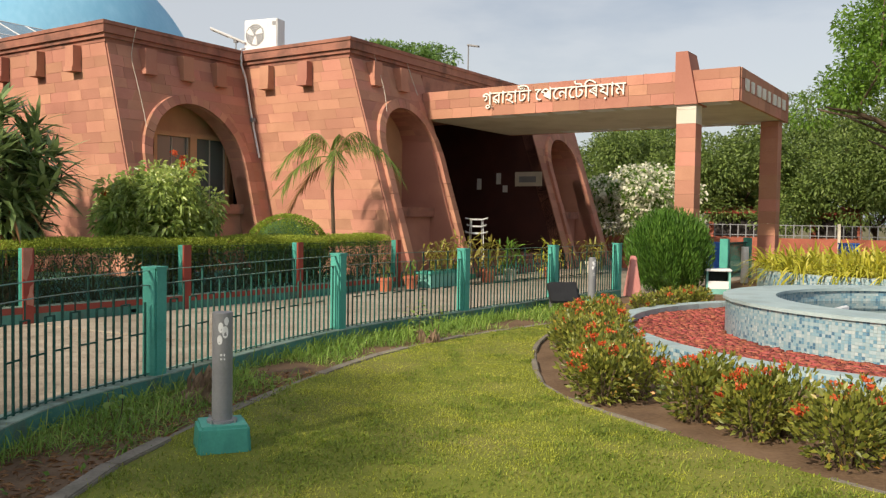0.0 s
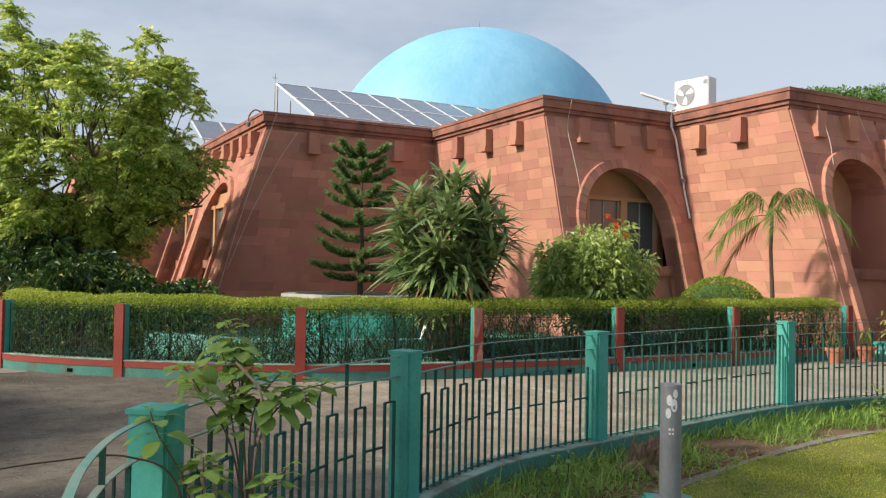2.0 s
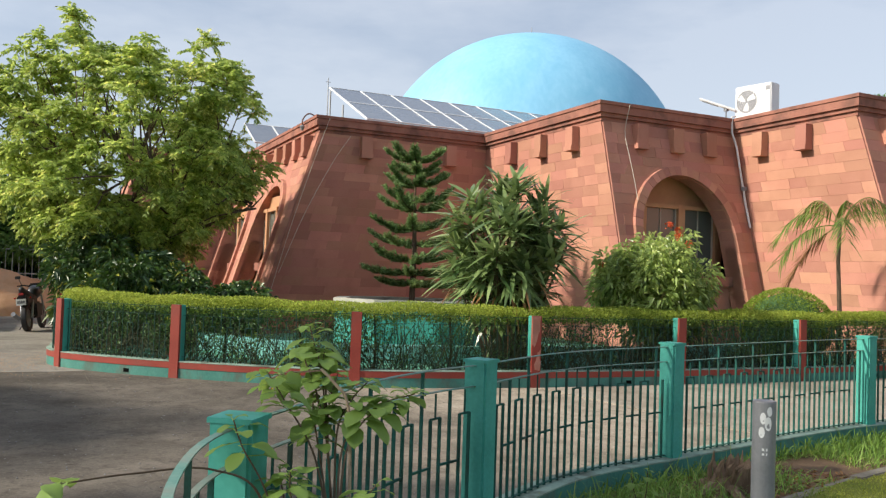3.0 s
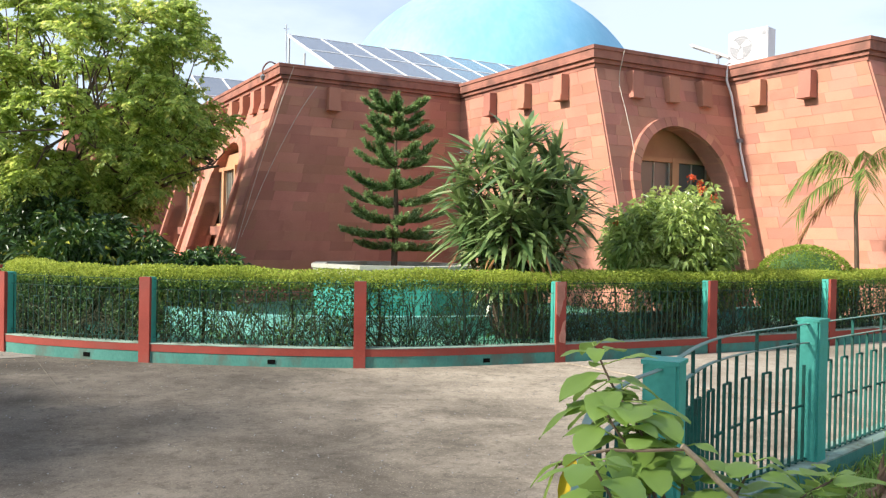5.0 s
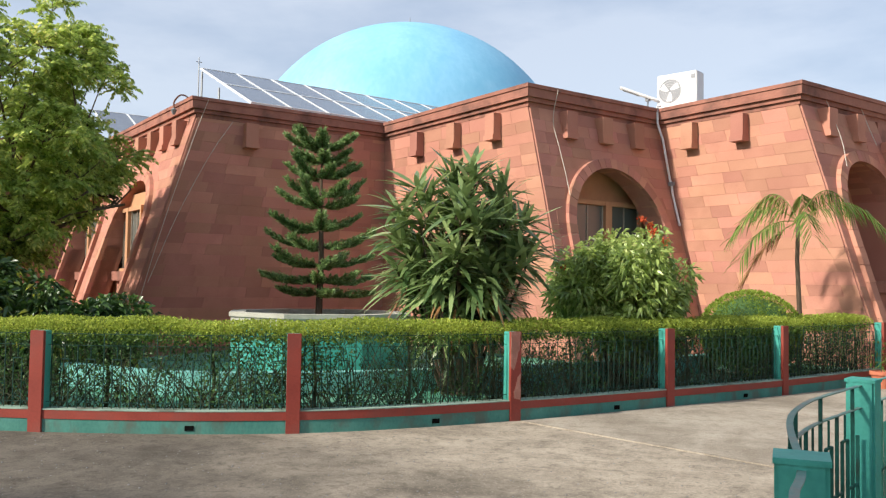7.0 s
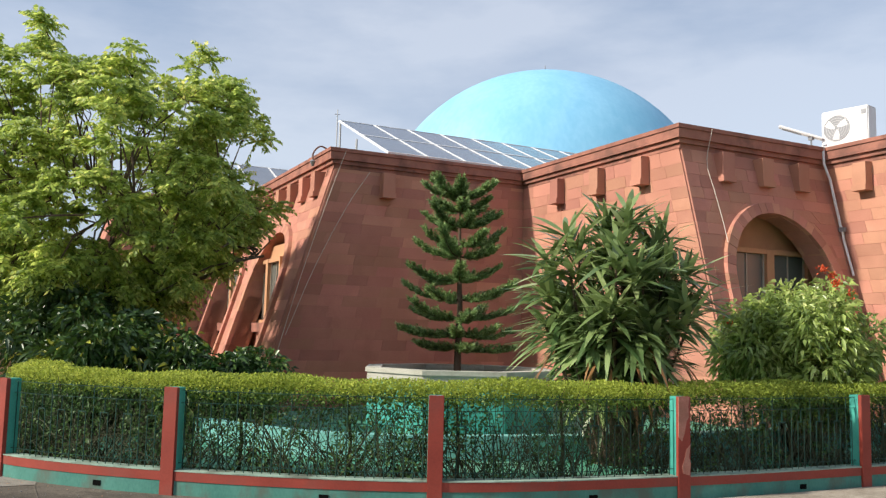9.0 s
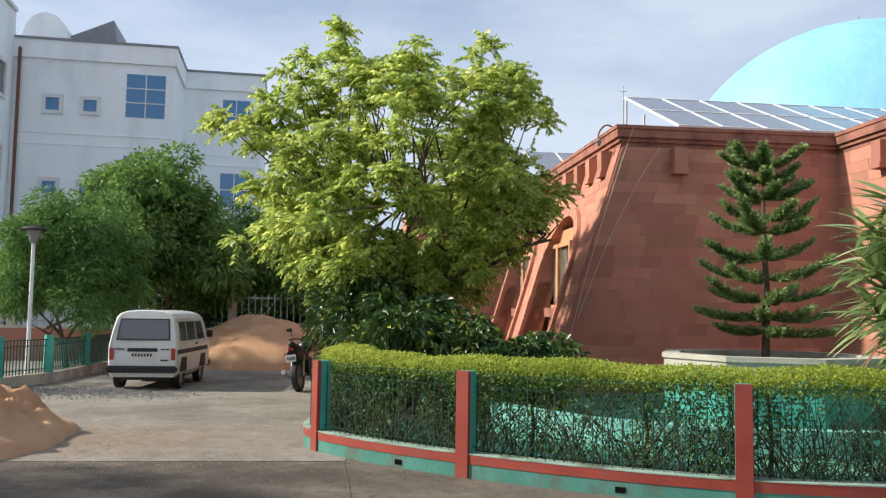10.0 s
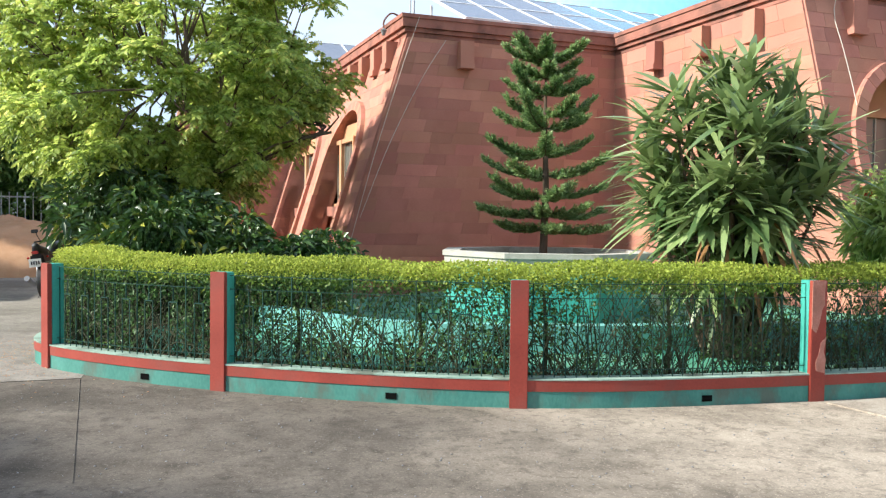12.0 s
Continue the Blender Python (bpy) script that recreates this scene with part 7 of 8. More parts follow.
CYPRESS = foliage("cypress_sprays", (0.035, 0.10, 0.015), (0.10, 0.22, 0.03), (0.2, 0.33, 0.06), 0.5, 0.25)


def annulus(r0, r1, z0, z1, n=96):
    v = []
    for q, z in ((r0, z0), (r1, z0), (r1, z1), (r0, z1)):
        v += [(q * math.cos(2 * math.pi * k / n), q * math.sin(2 * math.pi * k / n), z) for k in range(n)]
    return Shape().add(v, [(i * n + k, i * n + (k + 1) % n, ((i + 1) % 4) * n + (k + 1) % n, ((i + 1) % 4) * n + k) for i in range(4) for k in range(n)])


FC = (7.5, 11.75)
ft = thing("fountain_basin", "round fountain basin faced in blue and white mosaic tiles", "fountain", pose(*FC, 0))
annulus(2.16, 2.74, 0.02, 0.53).make("basin_wall", RIM, ft)
annulus(2.12, 2.78, 0.53, 0.57).make("rim", RIM, ft, "pale blue-grey flat rim")
Shape().lathe([(2.16, 0.2), (2.16, 0.38), (0.01, 0.381)], 64).make("water", WATER, ft, "still dark water")
Shape().tube([(-1.75, -0.3, 0.47), (-1.35, 0.15, 0.47)], 0.04, 8).make("spray_pipe", WHITE, ft)
Shape().tube([(0, 0, 0.2), (0, 0, 0.6)], 0.05, 8).make("spray_pipe", STEEL, ft)


def tiles(radius, z0, z1, size, name, parent, gap=0.004, inward=False):
    n, rows = int(2 * math.pi * radius / size), max(1, int((z1 - z0) / size))
    vv, ff = [], []
    for j in range(rows):
        for k in range(n):
            a0, a1 = 2 * math.pi * k / n + gap / radius / 2, 2 * math.pi * (k + 1) / n - gap / radius / 2
            b0, b1 = z0 + (z1 - z0) * j / rows + gap / 2, z0 + (z1 - z0) * (j + 1) / rows - gap / 2
            q = radius + (0.006 if not inward else -0.006)
            m = len(vv)
            vv += [(q * math.cos(a0), q * math.sin(a0), b0), (q * math.cos(a1), q * math.sin(a1), b0), (q * math.cos(a1), q * math.sin(a1), b1), (q * math.cos(a0), q * math.sin(a0), b1)]
            ff.append((m, m + 1, m + 2, m + 3) if not inward else (m + 3, m + 2, m + 1, m))
    return cloud(name, np.array(vv), np.array(ff), MOSAIC, parent, kind="stuff")


tiles(2.74, 0.06, 0.53, 0.036, "mosaic", ft)
tiles(2.16, 0.38, 0.53, 0.036, "mosaic", ft, inward=True)

kb = thing("gravel_kerb", "round pale kerb enclosing the red gravel", "kerb", pose(*FC, 0))
for k in range(44):
    a0, a1 = 2 * math.pi * k / 44 + 0.002, 2 * math.pi * (k + 1) / 44 - 0.002
    pts = [(q * math.cos(a), q * math.sin(a)) for q, a in ((3.96, a0), (4.20, a0), (4.20, (a0 + a1) / 2), (4.20, a1), (3.96, a1), (3.96, (a0 + a1) / 2))]
    Shape().prism(pts, 0.0, 0.19 + 0.004 * math.sin(k * 7)).make("kerbstone", RIM, kb)
tiles(4.20, 0.02, 0.18, 0.036, "mosaic", kb)
gb = annulus(2.70, 3.95, 0.0, 0.08)
o = gb.make("gravel_bed", REDSTONE)
o.matrix_basis = pose(*FC, 0)
plain(o, "ring of red gravel round the fountain", "gravel", "structure")


def ring_place(n):
    a, q = r.uniform(1.9, 5.2, n), np.sqrt(r.uniform(2.78 ** 2, 3.92 ** 2, n))
    return np.stack([FC[0] + q * np.cos(a), FC[1] + q * np.sin(a), r.uniform(0.075, 0.105, n)], 1)


v, f = pebbles(13000, ring_place, 0.014, 0.036, r, 0.7)
plain(cloud("red_gravel", v, f, REDSTONE), "loose broken red stone pieces", "gravel", "stuff")

# ixora bushes in the curved bed
bed_line = spline(BED, 0.72)
nb = 0
for k, p in enumerate(bed_line):
    d = np.array(FC) - p
    dist = np.linalg.norm(d)
    d = d / dist
    for off in (0.40, 0.80):
        if dist - off < 4.32 or p[1] < 4.6:
            continue
        q = p + d * off + r.normal(size=2) * 0.09
        big = 1.0 if q[1] < 13.2 else 0.75
        rr = r.uniform(0.20, 0.31) * big
        t = thing("ixora_bush", "low ixora bush with olive leaves and orange-red flower heads", "shrub", pose(q[0], q[1], 0.03), "ixora bushes in the flower bed")
        n = int(900 * big)
        u = unit(r, n)
        c = u * np.array([rr, rr, 0.21 * big]) * r.uniform(0.2, 1.35, (n, 1)) ** 0.7 + np.array([0, 0, 0.23 * big])
        c[:, 2] = np.maximum(c[:, 2], 0.03)
        v, f = leaf_cloud(c, u + np.array((0, 0, 0.9)) + r.normal(size=(n, 3)) * 0.4, 0.058, 0.028, r, 0.2, 0.1, 0.4)
        cloud("leaves", v, f, IXORA, t)
        st = Shape()
        for _ in range(9):
            a = r.uniform(0, 6.28)
            st.tube([(0.05 * math.cos(a), 0.05 * math.sin(a), 0), (rr * 0.8 * math.cos(a), rr * 0.8 * math.sin(a), 0.30 * big)], [0.008, 0.004], 4, False)
        st.make("stem", BARK, t, kind="stuff")
        for _ in range(int(r.integers(4, 10) * (1 if q[1] < 13 else 0.5))):
            w = unit(r, 1)[0]
            w[2] = abs(w[2])
            h = w * np.array([rr, rr, 0.21 * big]) * 1.05 + np.array([0, 0, 0.26 * big])
            m = 26
            pts = h + r.normal(size=(m, 3)) * np.array((0.02, 0.02, 0.011))
            v, f = leaf_cloud(pts, r.normal(size=(m, 3)) + np.array((0, 0, 1.0)), 0.026, 0.021, r)
            cloud("flower_head", v, f, REDFLOWER, t, "orange-red flower head")
        nb += 1

OLDKERB = surface("weathered_edging", (0.15, 0.125, 0.095), (0.30, 0.265, 0.215), 0.95, 6, 40, 0.5, stain=(0.10, 0.085, 0.055), stain_scale=3, stain_amount=0.7)
# edging stones of lawn and bed
for nm, ln, lab in (("lawn_edging", LAWN_EDGE, "sunken worn concrete edging of the lawn"), ("bed_edging", BED, "thin curved concrete edging of the flower bed")):
    e = thing(nm, lab, "edging")
    li = spline(ln, 0.62)
    for a, b in zip(li[:-1], li[1:]):
        a2, b2 = a + (b - a) * 0.012, b - (b - a) * 0.012
        Shape().ribbon([a2, b2], 0.055 if nm == "lawn_edging" else 0.03, -0.02, (0.078 if nm == "lawn_edging" and a[1] < 6.8 else 0.05) + r.uniform(-0.016, 0.018)).make("edging_stone", OLDKERB, e, bevel=0.008)

# grass: short lawn and rough verge
turf_poly = [tuple(p) for p in lawn_l] + [tuple(p) for p in bed_l[::-1]] + [(4.6, 1.5), (3.5, -2.5), (1.0, -2.5), (0.0, 2.2)]


def inside(pts, poly):
    x, y = pts[:, 0], pts[:, 1]
    ok = np.zeros(len(pts), bool)
    n = len(poly)
    for i in range(n):
        (x0, y0), (x1, y1) = poly[i], poly[(i + 1) % n]
        c = ((y0 > y) != (y1 > y)) & (x < (x1 - x0) * (y - y0) / (y1 - y0 + 1e-12) + x0)
        ok ^= c
    return ok


def scatter(poly, n, r, x0, x1, y0, y1):
    p = np.stack([r.uniform(x0, x1, n), r.uniform(y0, y1, n)], 1)
    return p[inside(p, poly)]


p = np.concatenate([scatter(turf_poly, 330000, r, -1.1, 3.7, 4.2, 14.3), scatter(turf_poly, 60000, r, -1.1, 5.0, -2.5, 4.2), scatter(turf_poly, 9000, r, 3.7, 5.0, 4.2, 6.5)])
keep = r.uniform(size=len(p)) < np.clip(1.25 - (p[:, 1] - 4) * 0.07, 0.45, 1)
p = p[keep]
patch = np.array([noise.noise(Vector((a * 0.9, b * 0.9, 3.0))) for a, b in p])
p = p[patch + r.uniform(-0.6, 0.6, len(p)) > -0.35]
b = np.concatenate([p, np.array([[0.042 + 0.02 * max(0.0, noise.noise(Vector((a * 3.1, c * 3.1, 6.0))))] for a, c in p])], 1)
d = r.normal(size=(len(p), 3)) * 0.55 + np.array((0.12, 0.15, 1.0))
tone = np.array([noise.noise(Vector((a * 1.2, c * 1.2, 5.0))) + 0.8 * noise.noise(Vector((a * 4.5, c * 4.5, 1.0))) + 0.25 * noise.noise(Vector((a * 12, c * 12, 2.0))) for a, c in p])
lush = tone + r.uniform(-0.22, 0.22, len(p)) > np.clip((p[:, 1] - 7.0) * 0.10, -0.12, 0.45)
v, f = blade_cloud(b[~lush], d[~lush], 0.034, 0.0062, r, 0.5, 2, 0.5)
lw = cloud("lawn_grass", v, f, GRASS)
plain(lw, "short mown yellow-green grass blades of the lawn", "grass", "stuff")
v, f = blade_cloud(b[lush], d[lush] * np.array((1.25, 1.25, 1)), 0.050, 0.0068, r, 0.55, 2, 0.55)
plain(cloud("lush_grass", v, f, LUSH), "darker green uneven grass clumps in the lawn", "grass", "stuff")
verge_poly = [tuple(p) for p in outer_l] + [tuple(p) for p in lawn_l[::-1]]
p = scatter(verge_poly, 170000, r, -1.9, 4.7, 3.0, 18)
patch = np.array([noise.noise(Vector((a * 1.1, b * 1.1, 8.0))) for a, b in p])
edge_d = np.min(np.linalg.norm(p[:, None] - outer_l[None], axis=2), axis=1)
lawn_d = np.min(np.linalg.norm(p[:, None] - lawn_l[None], axis=2), axis=1)
worn = np.linalg.norm((p - np.array([-1.2, 6.1])) / np.array([0.42, 0.75]), axis=1)
p = p[(patch > -0.2 - 0.5 * np.exp(-edge_d / 0.45)) & (edge_d > 0.14) & (lawn_d > r.uniform(0.0, 0.5, len(p)) + 0.12 * patch) & (worn > r.uniform(0.8, 1.3, len(p)))]
b = np.concatenate([p, np.full((len(p), 1), 0.02)], 1)
d = r.normal(size=(len(p), 3)) * 0.45 + np.array((0.05, 0.05, 1.0))
v, f = blade_cloud(b, d, 0.235, 0.010, r, 0.6, 3, 0.6)
plain(cloud("rough_grass", v, f, ROUGH), "rough uncut grass along the railing foot", "grass", "stuff")
# low weeds over the near bare soil
p = scatter(verge_poly, 500, r, -1.9, 0.4, 3.4, 9)
b = np.concatenate([p, np.full((len(p), 1), 0.03)], 1)
v, f = leaf_cloud(b, r.normal(size=(len(p), 3)) + np.array((0, 0, 0.5)), 0.05, 0.03, r)
plain(cloud("weeds", v, f, MIDLEAF), "small weeds and clover on bare soil", "weeds", "stuff")
p = scatter(verge_poly, 9000, r, -1.9, 0.6, 3.4, 9.5)
b = np.concatenate([p, np.full((len(p), 1), 0.033)], 1)
v, f = leaf_cloud(b, r.normal(size=(len(p), 3)) * np.array((1, 1, 0.15)), 0.06, 0.018, r)
plain(cloud("litter", v, f, DRY), "dry brown leaves and cuttings on the soil", "litter", "stuff")


def bollard(x, y, z, group="garden bollard lights"):
    t = thing("bollard_light", "grey metal bollard light on a mint-green concrete block", "bollard", pose(x, y, z, 0, 0, 20), group)
    t.scale = (0.82, 0.82, 0.97)
    Shape().hexa([(-0.20, -0.20, -0.03), (0.20, -0.20, -0.03), (0.20, 0.20, -0.03), (-0.20, 0.20, -0.03), (-0.185, -0.185, 0.17), (0.185, -0.185, 0.17), (0.185, 0.185, 0.17), (-0.185, 0.185, 0.17)]).make("block", MINT, t, "mint-green painted concrete block", bevel=0.02)
    Shape().lathe([(0.115, 0.17), (0.115, 0.185), (0.08, 0.187)], 24).make("base_flange", GREYMETAL, t)
    Shape().lathe([(0.078, 0.18), (0.078, 0.875), (0.076, 0.885), (0.02, 0.885)], 28).make("tube", GREYMETAL, t, smooth=False)
    for a, h, w, q in ((-1.85, 0.79, 0.020, 0.034), (-1.42, 0.76, 0.024, 0.040), (-1.30, 0.83, 0.018, 0.028), (-1.95, 0.71, 0.020, 0.032)):
        n = 12
        v = [(0.0795 * math.cos(a + w / 0.078 * math.cos(k * 2 * math.pi / n)), 0.0795 * math.sin(a + w / 0.078 * math.cos(k * 2 * math.pi / n)), h + q * math.sin(k * 2 * math.pi / n)) for k in range(n)]
        v += [(0.985 * p[0], 0.985 * p[1], p[2]) for p in v]
        Shape().add(v, [tuple(range(n)), tuple(range(2 * n - 1, n - 1, -1))] + [(k, n + k, n + (k + 1) % n, (k + 1) % n) for k in range(n)]).make("light_opening", WHITE, t, "white oval light opening")
    for h0, h1 in ((0.605, 0.62), (0.58, 0.592)):
        v = [(q * math.cos(a), q * math.sin(a), h) for q in (0.0795, 0.0775) for h in (h0, h1) for a in (-1.9, -1.45)]
        Shape().add(v, [(0, 1, 3, 2), (4, 6, 7, 5), (0, 2, 6, 4), (1, 5, 7, 3), (0, 4, 5, 1), (2, 3, 7, 6)]).make("sticker_bar", WHITE, t)
    for sx in (-1, 1):
        for sy in (-1, 1):
            Shape().tube([(sx * 0.085, sy * 0.085, 0.17), (sx * 0.085, sy * 0.085, 0.2)], 0.008, 6).make("bolt", STEEL, t)
    return t


bollard(-0.38, 6.86, 0.05)
bollard(3.72, 15.65, 0.03)

cone = thing("marker_post", "faded pink tapering marker post", "marker", pose(5.05, 18.2, 0))
Shape().hexa([(-0.16, -0.16, 0), (0.16, -0.16, 0), (0.16, 0.16, 0), (-0.16, 0.16, 0), (-0.05, -0.05, 0.82), (0.05, -0.05, 0.82), (0.05, 0.05, 0.82), (-0.05, 0.05, 0.82)]).make("post", PINKCONE, cone, bevel=0.015)
fl = thing("flood_light", "pair of dark grey flood lights on a low bracket", "flood light", pose(3.15, 15.2, 0.03, 0, 0, 20))
for k in (0, 1):
    q = Shape().box(-0.26, 0.26, -0.03, 0.03, -0.17, 0.17).make("lamp_head", BLACK, fl, bevel=0.015)
    q.matrix_basis = pose(-0.02 + k * 0.12, -0.05 + k * 0.16, 0.30, -28, 0, 0)
    for sx in (-0.22, 0.22):
        Shape().tube([(sx + k * 0.12, k * 0.16, 0), (sx + k * 0.12, k * 0.16, 0.32)], 0.012, 6).make("bracket", GREYMETAL, fl)
bn = thing("litter_bin", "white and mint-green litter bin with an open front", "litter bin", pose(7.0, 18.9, 0, 0, 0, -15))
Shape().box(-0.22, 0.22, -0.2, 0.2, 0.0, 0.14).make("base", MINT_PALE, bn, bevel=0.01)
for sx in (-1, 1):
    Shape().box(min(sx * 0.2, sx * 0.24), max(sx * 0.2, sx * 0.24), -0.2, 0.2, 0.14, 0.5).make("side", MINT_PALE, bn)
Shape().box(-0.2, 0.2, 0.16, 0.2, 0.14, 0.5).make("back", BLACK, bn)
Shape().box(-0.2, 0.2, -0.2, -0.17, 0.14, 0.3).make("front", WHITE, bn)
Shape().box(-0.26, 0.26, -0.24, 0.24, 0.5, 0.55).make("lid", WHITE, bn, bevel=0.015)

cy = thing("cypress_bush", "dense bright green upright cypress bush", "shrub", pose(6.05, 19.2, 0.02))
n = 26000
u = unit(r, n)
prof = np.array([0.84, 0.84, 0.86])
c = u * prof * r.uniform(0.72, 1.0, (n, 1)) * (1 + 0.10 * np.sin(9 * np.arctan2(u[:, 1:2], u[:, 0:1]) + 4 * u[:, 2:3])) + np.array((0, 0, 0.82))
c[:, 2] = np.maximum(c[:, 2], 0.02)
v, f = leaf_cloud(c, u * 0.6 + np.array((0, 0, 1.3)) + r.normal(size=(n, 3)) * 0.3, 0.11, 0.022, r, 0.2, 0.0, 0.1)
cloud("sprays", v, f, CYPRESS, cy)
Shape().lathe([(0.1, 0.05), (0.55, 0.3), (0.62, 0.85), (0.35, 1.35), (0.05, 1.5)], 16).make("inner_growth", HEDGE_IN, cy, smooth=True)

pl2 = thing("raised_planter", "round raised planter filled with bright yellow-green grass", "planter", pose(11.0, 19.3, 0))
annulus(2.55, 2.8, 0, 0.5).make("planter_wall", RIM, pl2)
Shape().lathe([(2.6, 0.05), (2.6, 0.45), (0.01, 0.5)], 40).make("soil_fill", SOIL, pl2)
tiles(2.8, 0.05, 0.48, 0.045, "mosaic", pl2)
n = 3600
a, q = r.uniform(0, 6.28, n), 2.7 * np.sqrt(r.uniform(0, 1, n))
b = np.stack([q * np.cos(a), q * np.sin(a), np.full(n, 0.47)], 1)
d = np.stack([np.cos(a) * 0.4, np.sin(a) * 0.4, np.full(n, 1.0)], 1) + r.normal(size=(n, 3)) * 0.4
v, f = blade_cloud(b, d, 0.95, 0.05, r, 0.75, 4, 0.35)
cloud("grass_tuft", v, f, YELLOWGRASS, pl2, "bright yellow-green arching grass")

gt = thing("garden_gate", "open mint-green garden gate between square posts", "gate", pose(8.35, 22.3, 0, 0, 0, 57))
for x in (0.0, 2.6):
    Shape().box(x - 0.1, x + 0.1, -0.1, 0.1, 0, 1.1).make("post", MINT, gt, bevel=0.01)
for z in (0.2, 0.95):
    Shape().box(0.1, 2.5, -0.015, 0.015, z, z + 0.04).make("rail", MINT_DARK, gt)
for k in range(22):
    Shape().box(0.15 + k * 0.105, 0.165 + k * 0.105, -0.008, 0.008, 0.1, 1.0).make("bar", MINT_DARK, gt)
wp = thing("garden_post", "short pale round post by the gate", "post", pose(8.75, 22.0, 0))
Shape().tube([(0, 0, 0), (0, 0, 0.92)], 0.09, 14).make("shaft", WHITE, wp)

RAGGED = surface("weathered_split_wood", (0.15, 0.095, 0.06), (0.38, 0.27, 0.18), 0.95, 9, 60, 0.7, stain=(0.07, 0.045, 0.03), stain_scale=9, stain_amount=0.8, stretch=(1, 1, 0.3), spec=0.1)
stp = thing("tree_stump", "weathered pale-brown splintered tree stump by the railing", "stump", pose(-0.86, 8.25, 0.02))
rs = np.random.default_rng(31)
n = 40
tip = [0.19 + 0.07 * math.sin(2 * math.pi * i / n + 0.6) + rs.uniform(-0.045, 0.05) for i in range(n)]
v, f = [], []
for k, (s, q) in enumerate(((0.0, 0.185), (0.12, 0.145), (0.35, 0.125), (0.7, 0.122), (1.0, 0.115), (0.85, 0.075), (0.55, 0.03))):
    for i in range(n):
        a = 2 * math.pi * i / n
        w = q * (1 + 0.16 * math.sin(3 * a + 1) + 0.10 * math.sin(7 * a) * (1 - s) + rs.uniform(-0.07, 0.07))
        v.append((w * 1.15 * math.cos(a) + 0.04 * s, w * math.sin(a), s * tip[i]))
for k in range(6):
    f += [(k * n + i, k * n + (i + 1) % n, (k + 1) * n + (i + 1) % n, (k + 1) * n + i) for i in range(n)]
f.append(tuple(6 * n + i for i in range(n)))
Shape().add(v, f).make("trunk", RAGGED, stp)
for k in range(13):
    a = k * 2.4
    c0, c1 = 0.11 * rs.uniform(0.5, 1.1), 0.13 * rs.uniform(0.6, 1.3)
    Shape().tube([(c0 * math.cos(a) + 0.02, c0 * math.sin(a), 0.08), (c1 * math.cos(a) + 0.04, c1 * math.sin(a), rs.uniform(0.17, 0.24)), (c1 * math.cos(a + 0.2) + 0.06, c1 * math.sin(a + 0.2), rs.uniform(0.24, 0.33))], [0.024, 0.017, 0.003], 5).make("splinter", RAGGED, stp)
for k in range(5):
    a = 0.4 + k * 1.25
    Shape().tube([(0.1 * math.cos(a), 0.1 * math.sin(a), 0.07), (0.22 * math.cos(a), 0.22 * math.sin(a), 0.03), (0.32 * math.cos(a + 0.2), 0.32 * math.sin(a + 0.2), -0.02)], [0.05, 0.033, 0.012], 7).make("root", RAGGED, stp)

copy_thing(stp, pose(0.98, 11.5, -0.10, 0, 0, 140))

# leafy weed that leans over the railing end
BIGLEAF = foliage("broad_weed_leaves", (0.10, 0.185, 0.038), (0.28, 0.41, 0.095), (0.47, 0.56, 0.145), 0.5, 0.4)
YELLOWLEAF = foliage("yellowing_leaf", (0.5, 0.35, 0.02), (0.65, 0.48, 0.04), None, 0.5, 0.35)


def heart_leaf(p, d, size, droop=0.5, rows=9):
    """One broad leaf: rounded base, toothed margin, drawn-out tip, folded along the midrib."""
    d = Vector(d).normalized()
    side = d.cross(Vector((0, 0, 1)))
    side = side.normalized() if side.length > 0.05 else Vector((1, 0, 0))
    up = side.cross(d)
    v, f = [], []
    for i in range(rows + 1):
        s = i / rows
        w = size * 0.80 * (s + 0.004) ** 0.42 * (1 - s) ** 0.68 * (1.0 if i % 2 else 0.93)
        c = Vector(p) + d * size * s - Vector((0, 0, droop * size * s * s))
        wave = 0.04 * size * math.sin(7 * s + size * 40)
        for k, lift in ((1.0, 0.10), (0.5, 0.15), (0.0, 0.0), (-0.5, 0.15), (-1.0, 0.10)):
            v.append(c + side * w * k + up * (lift * w + wave * k * abs(k)))
    for i in range(rows):
        for j in range(4):
            a = 5 * i + j
            f.append((a, a + 1, a + 6, a + 5))
    return v, f


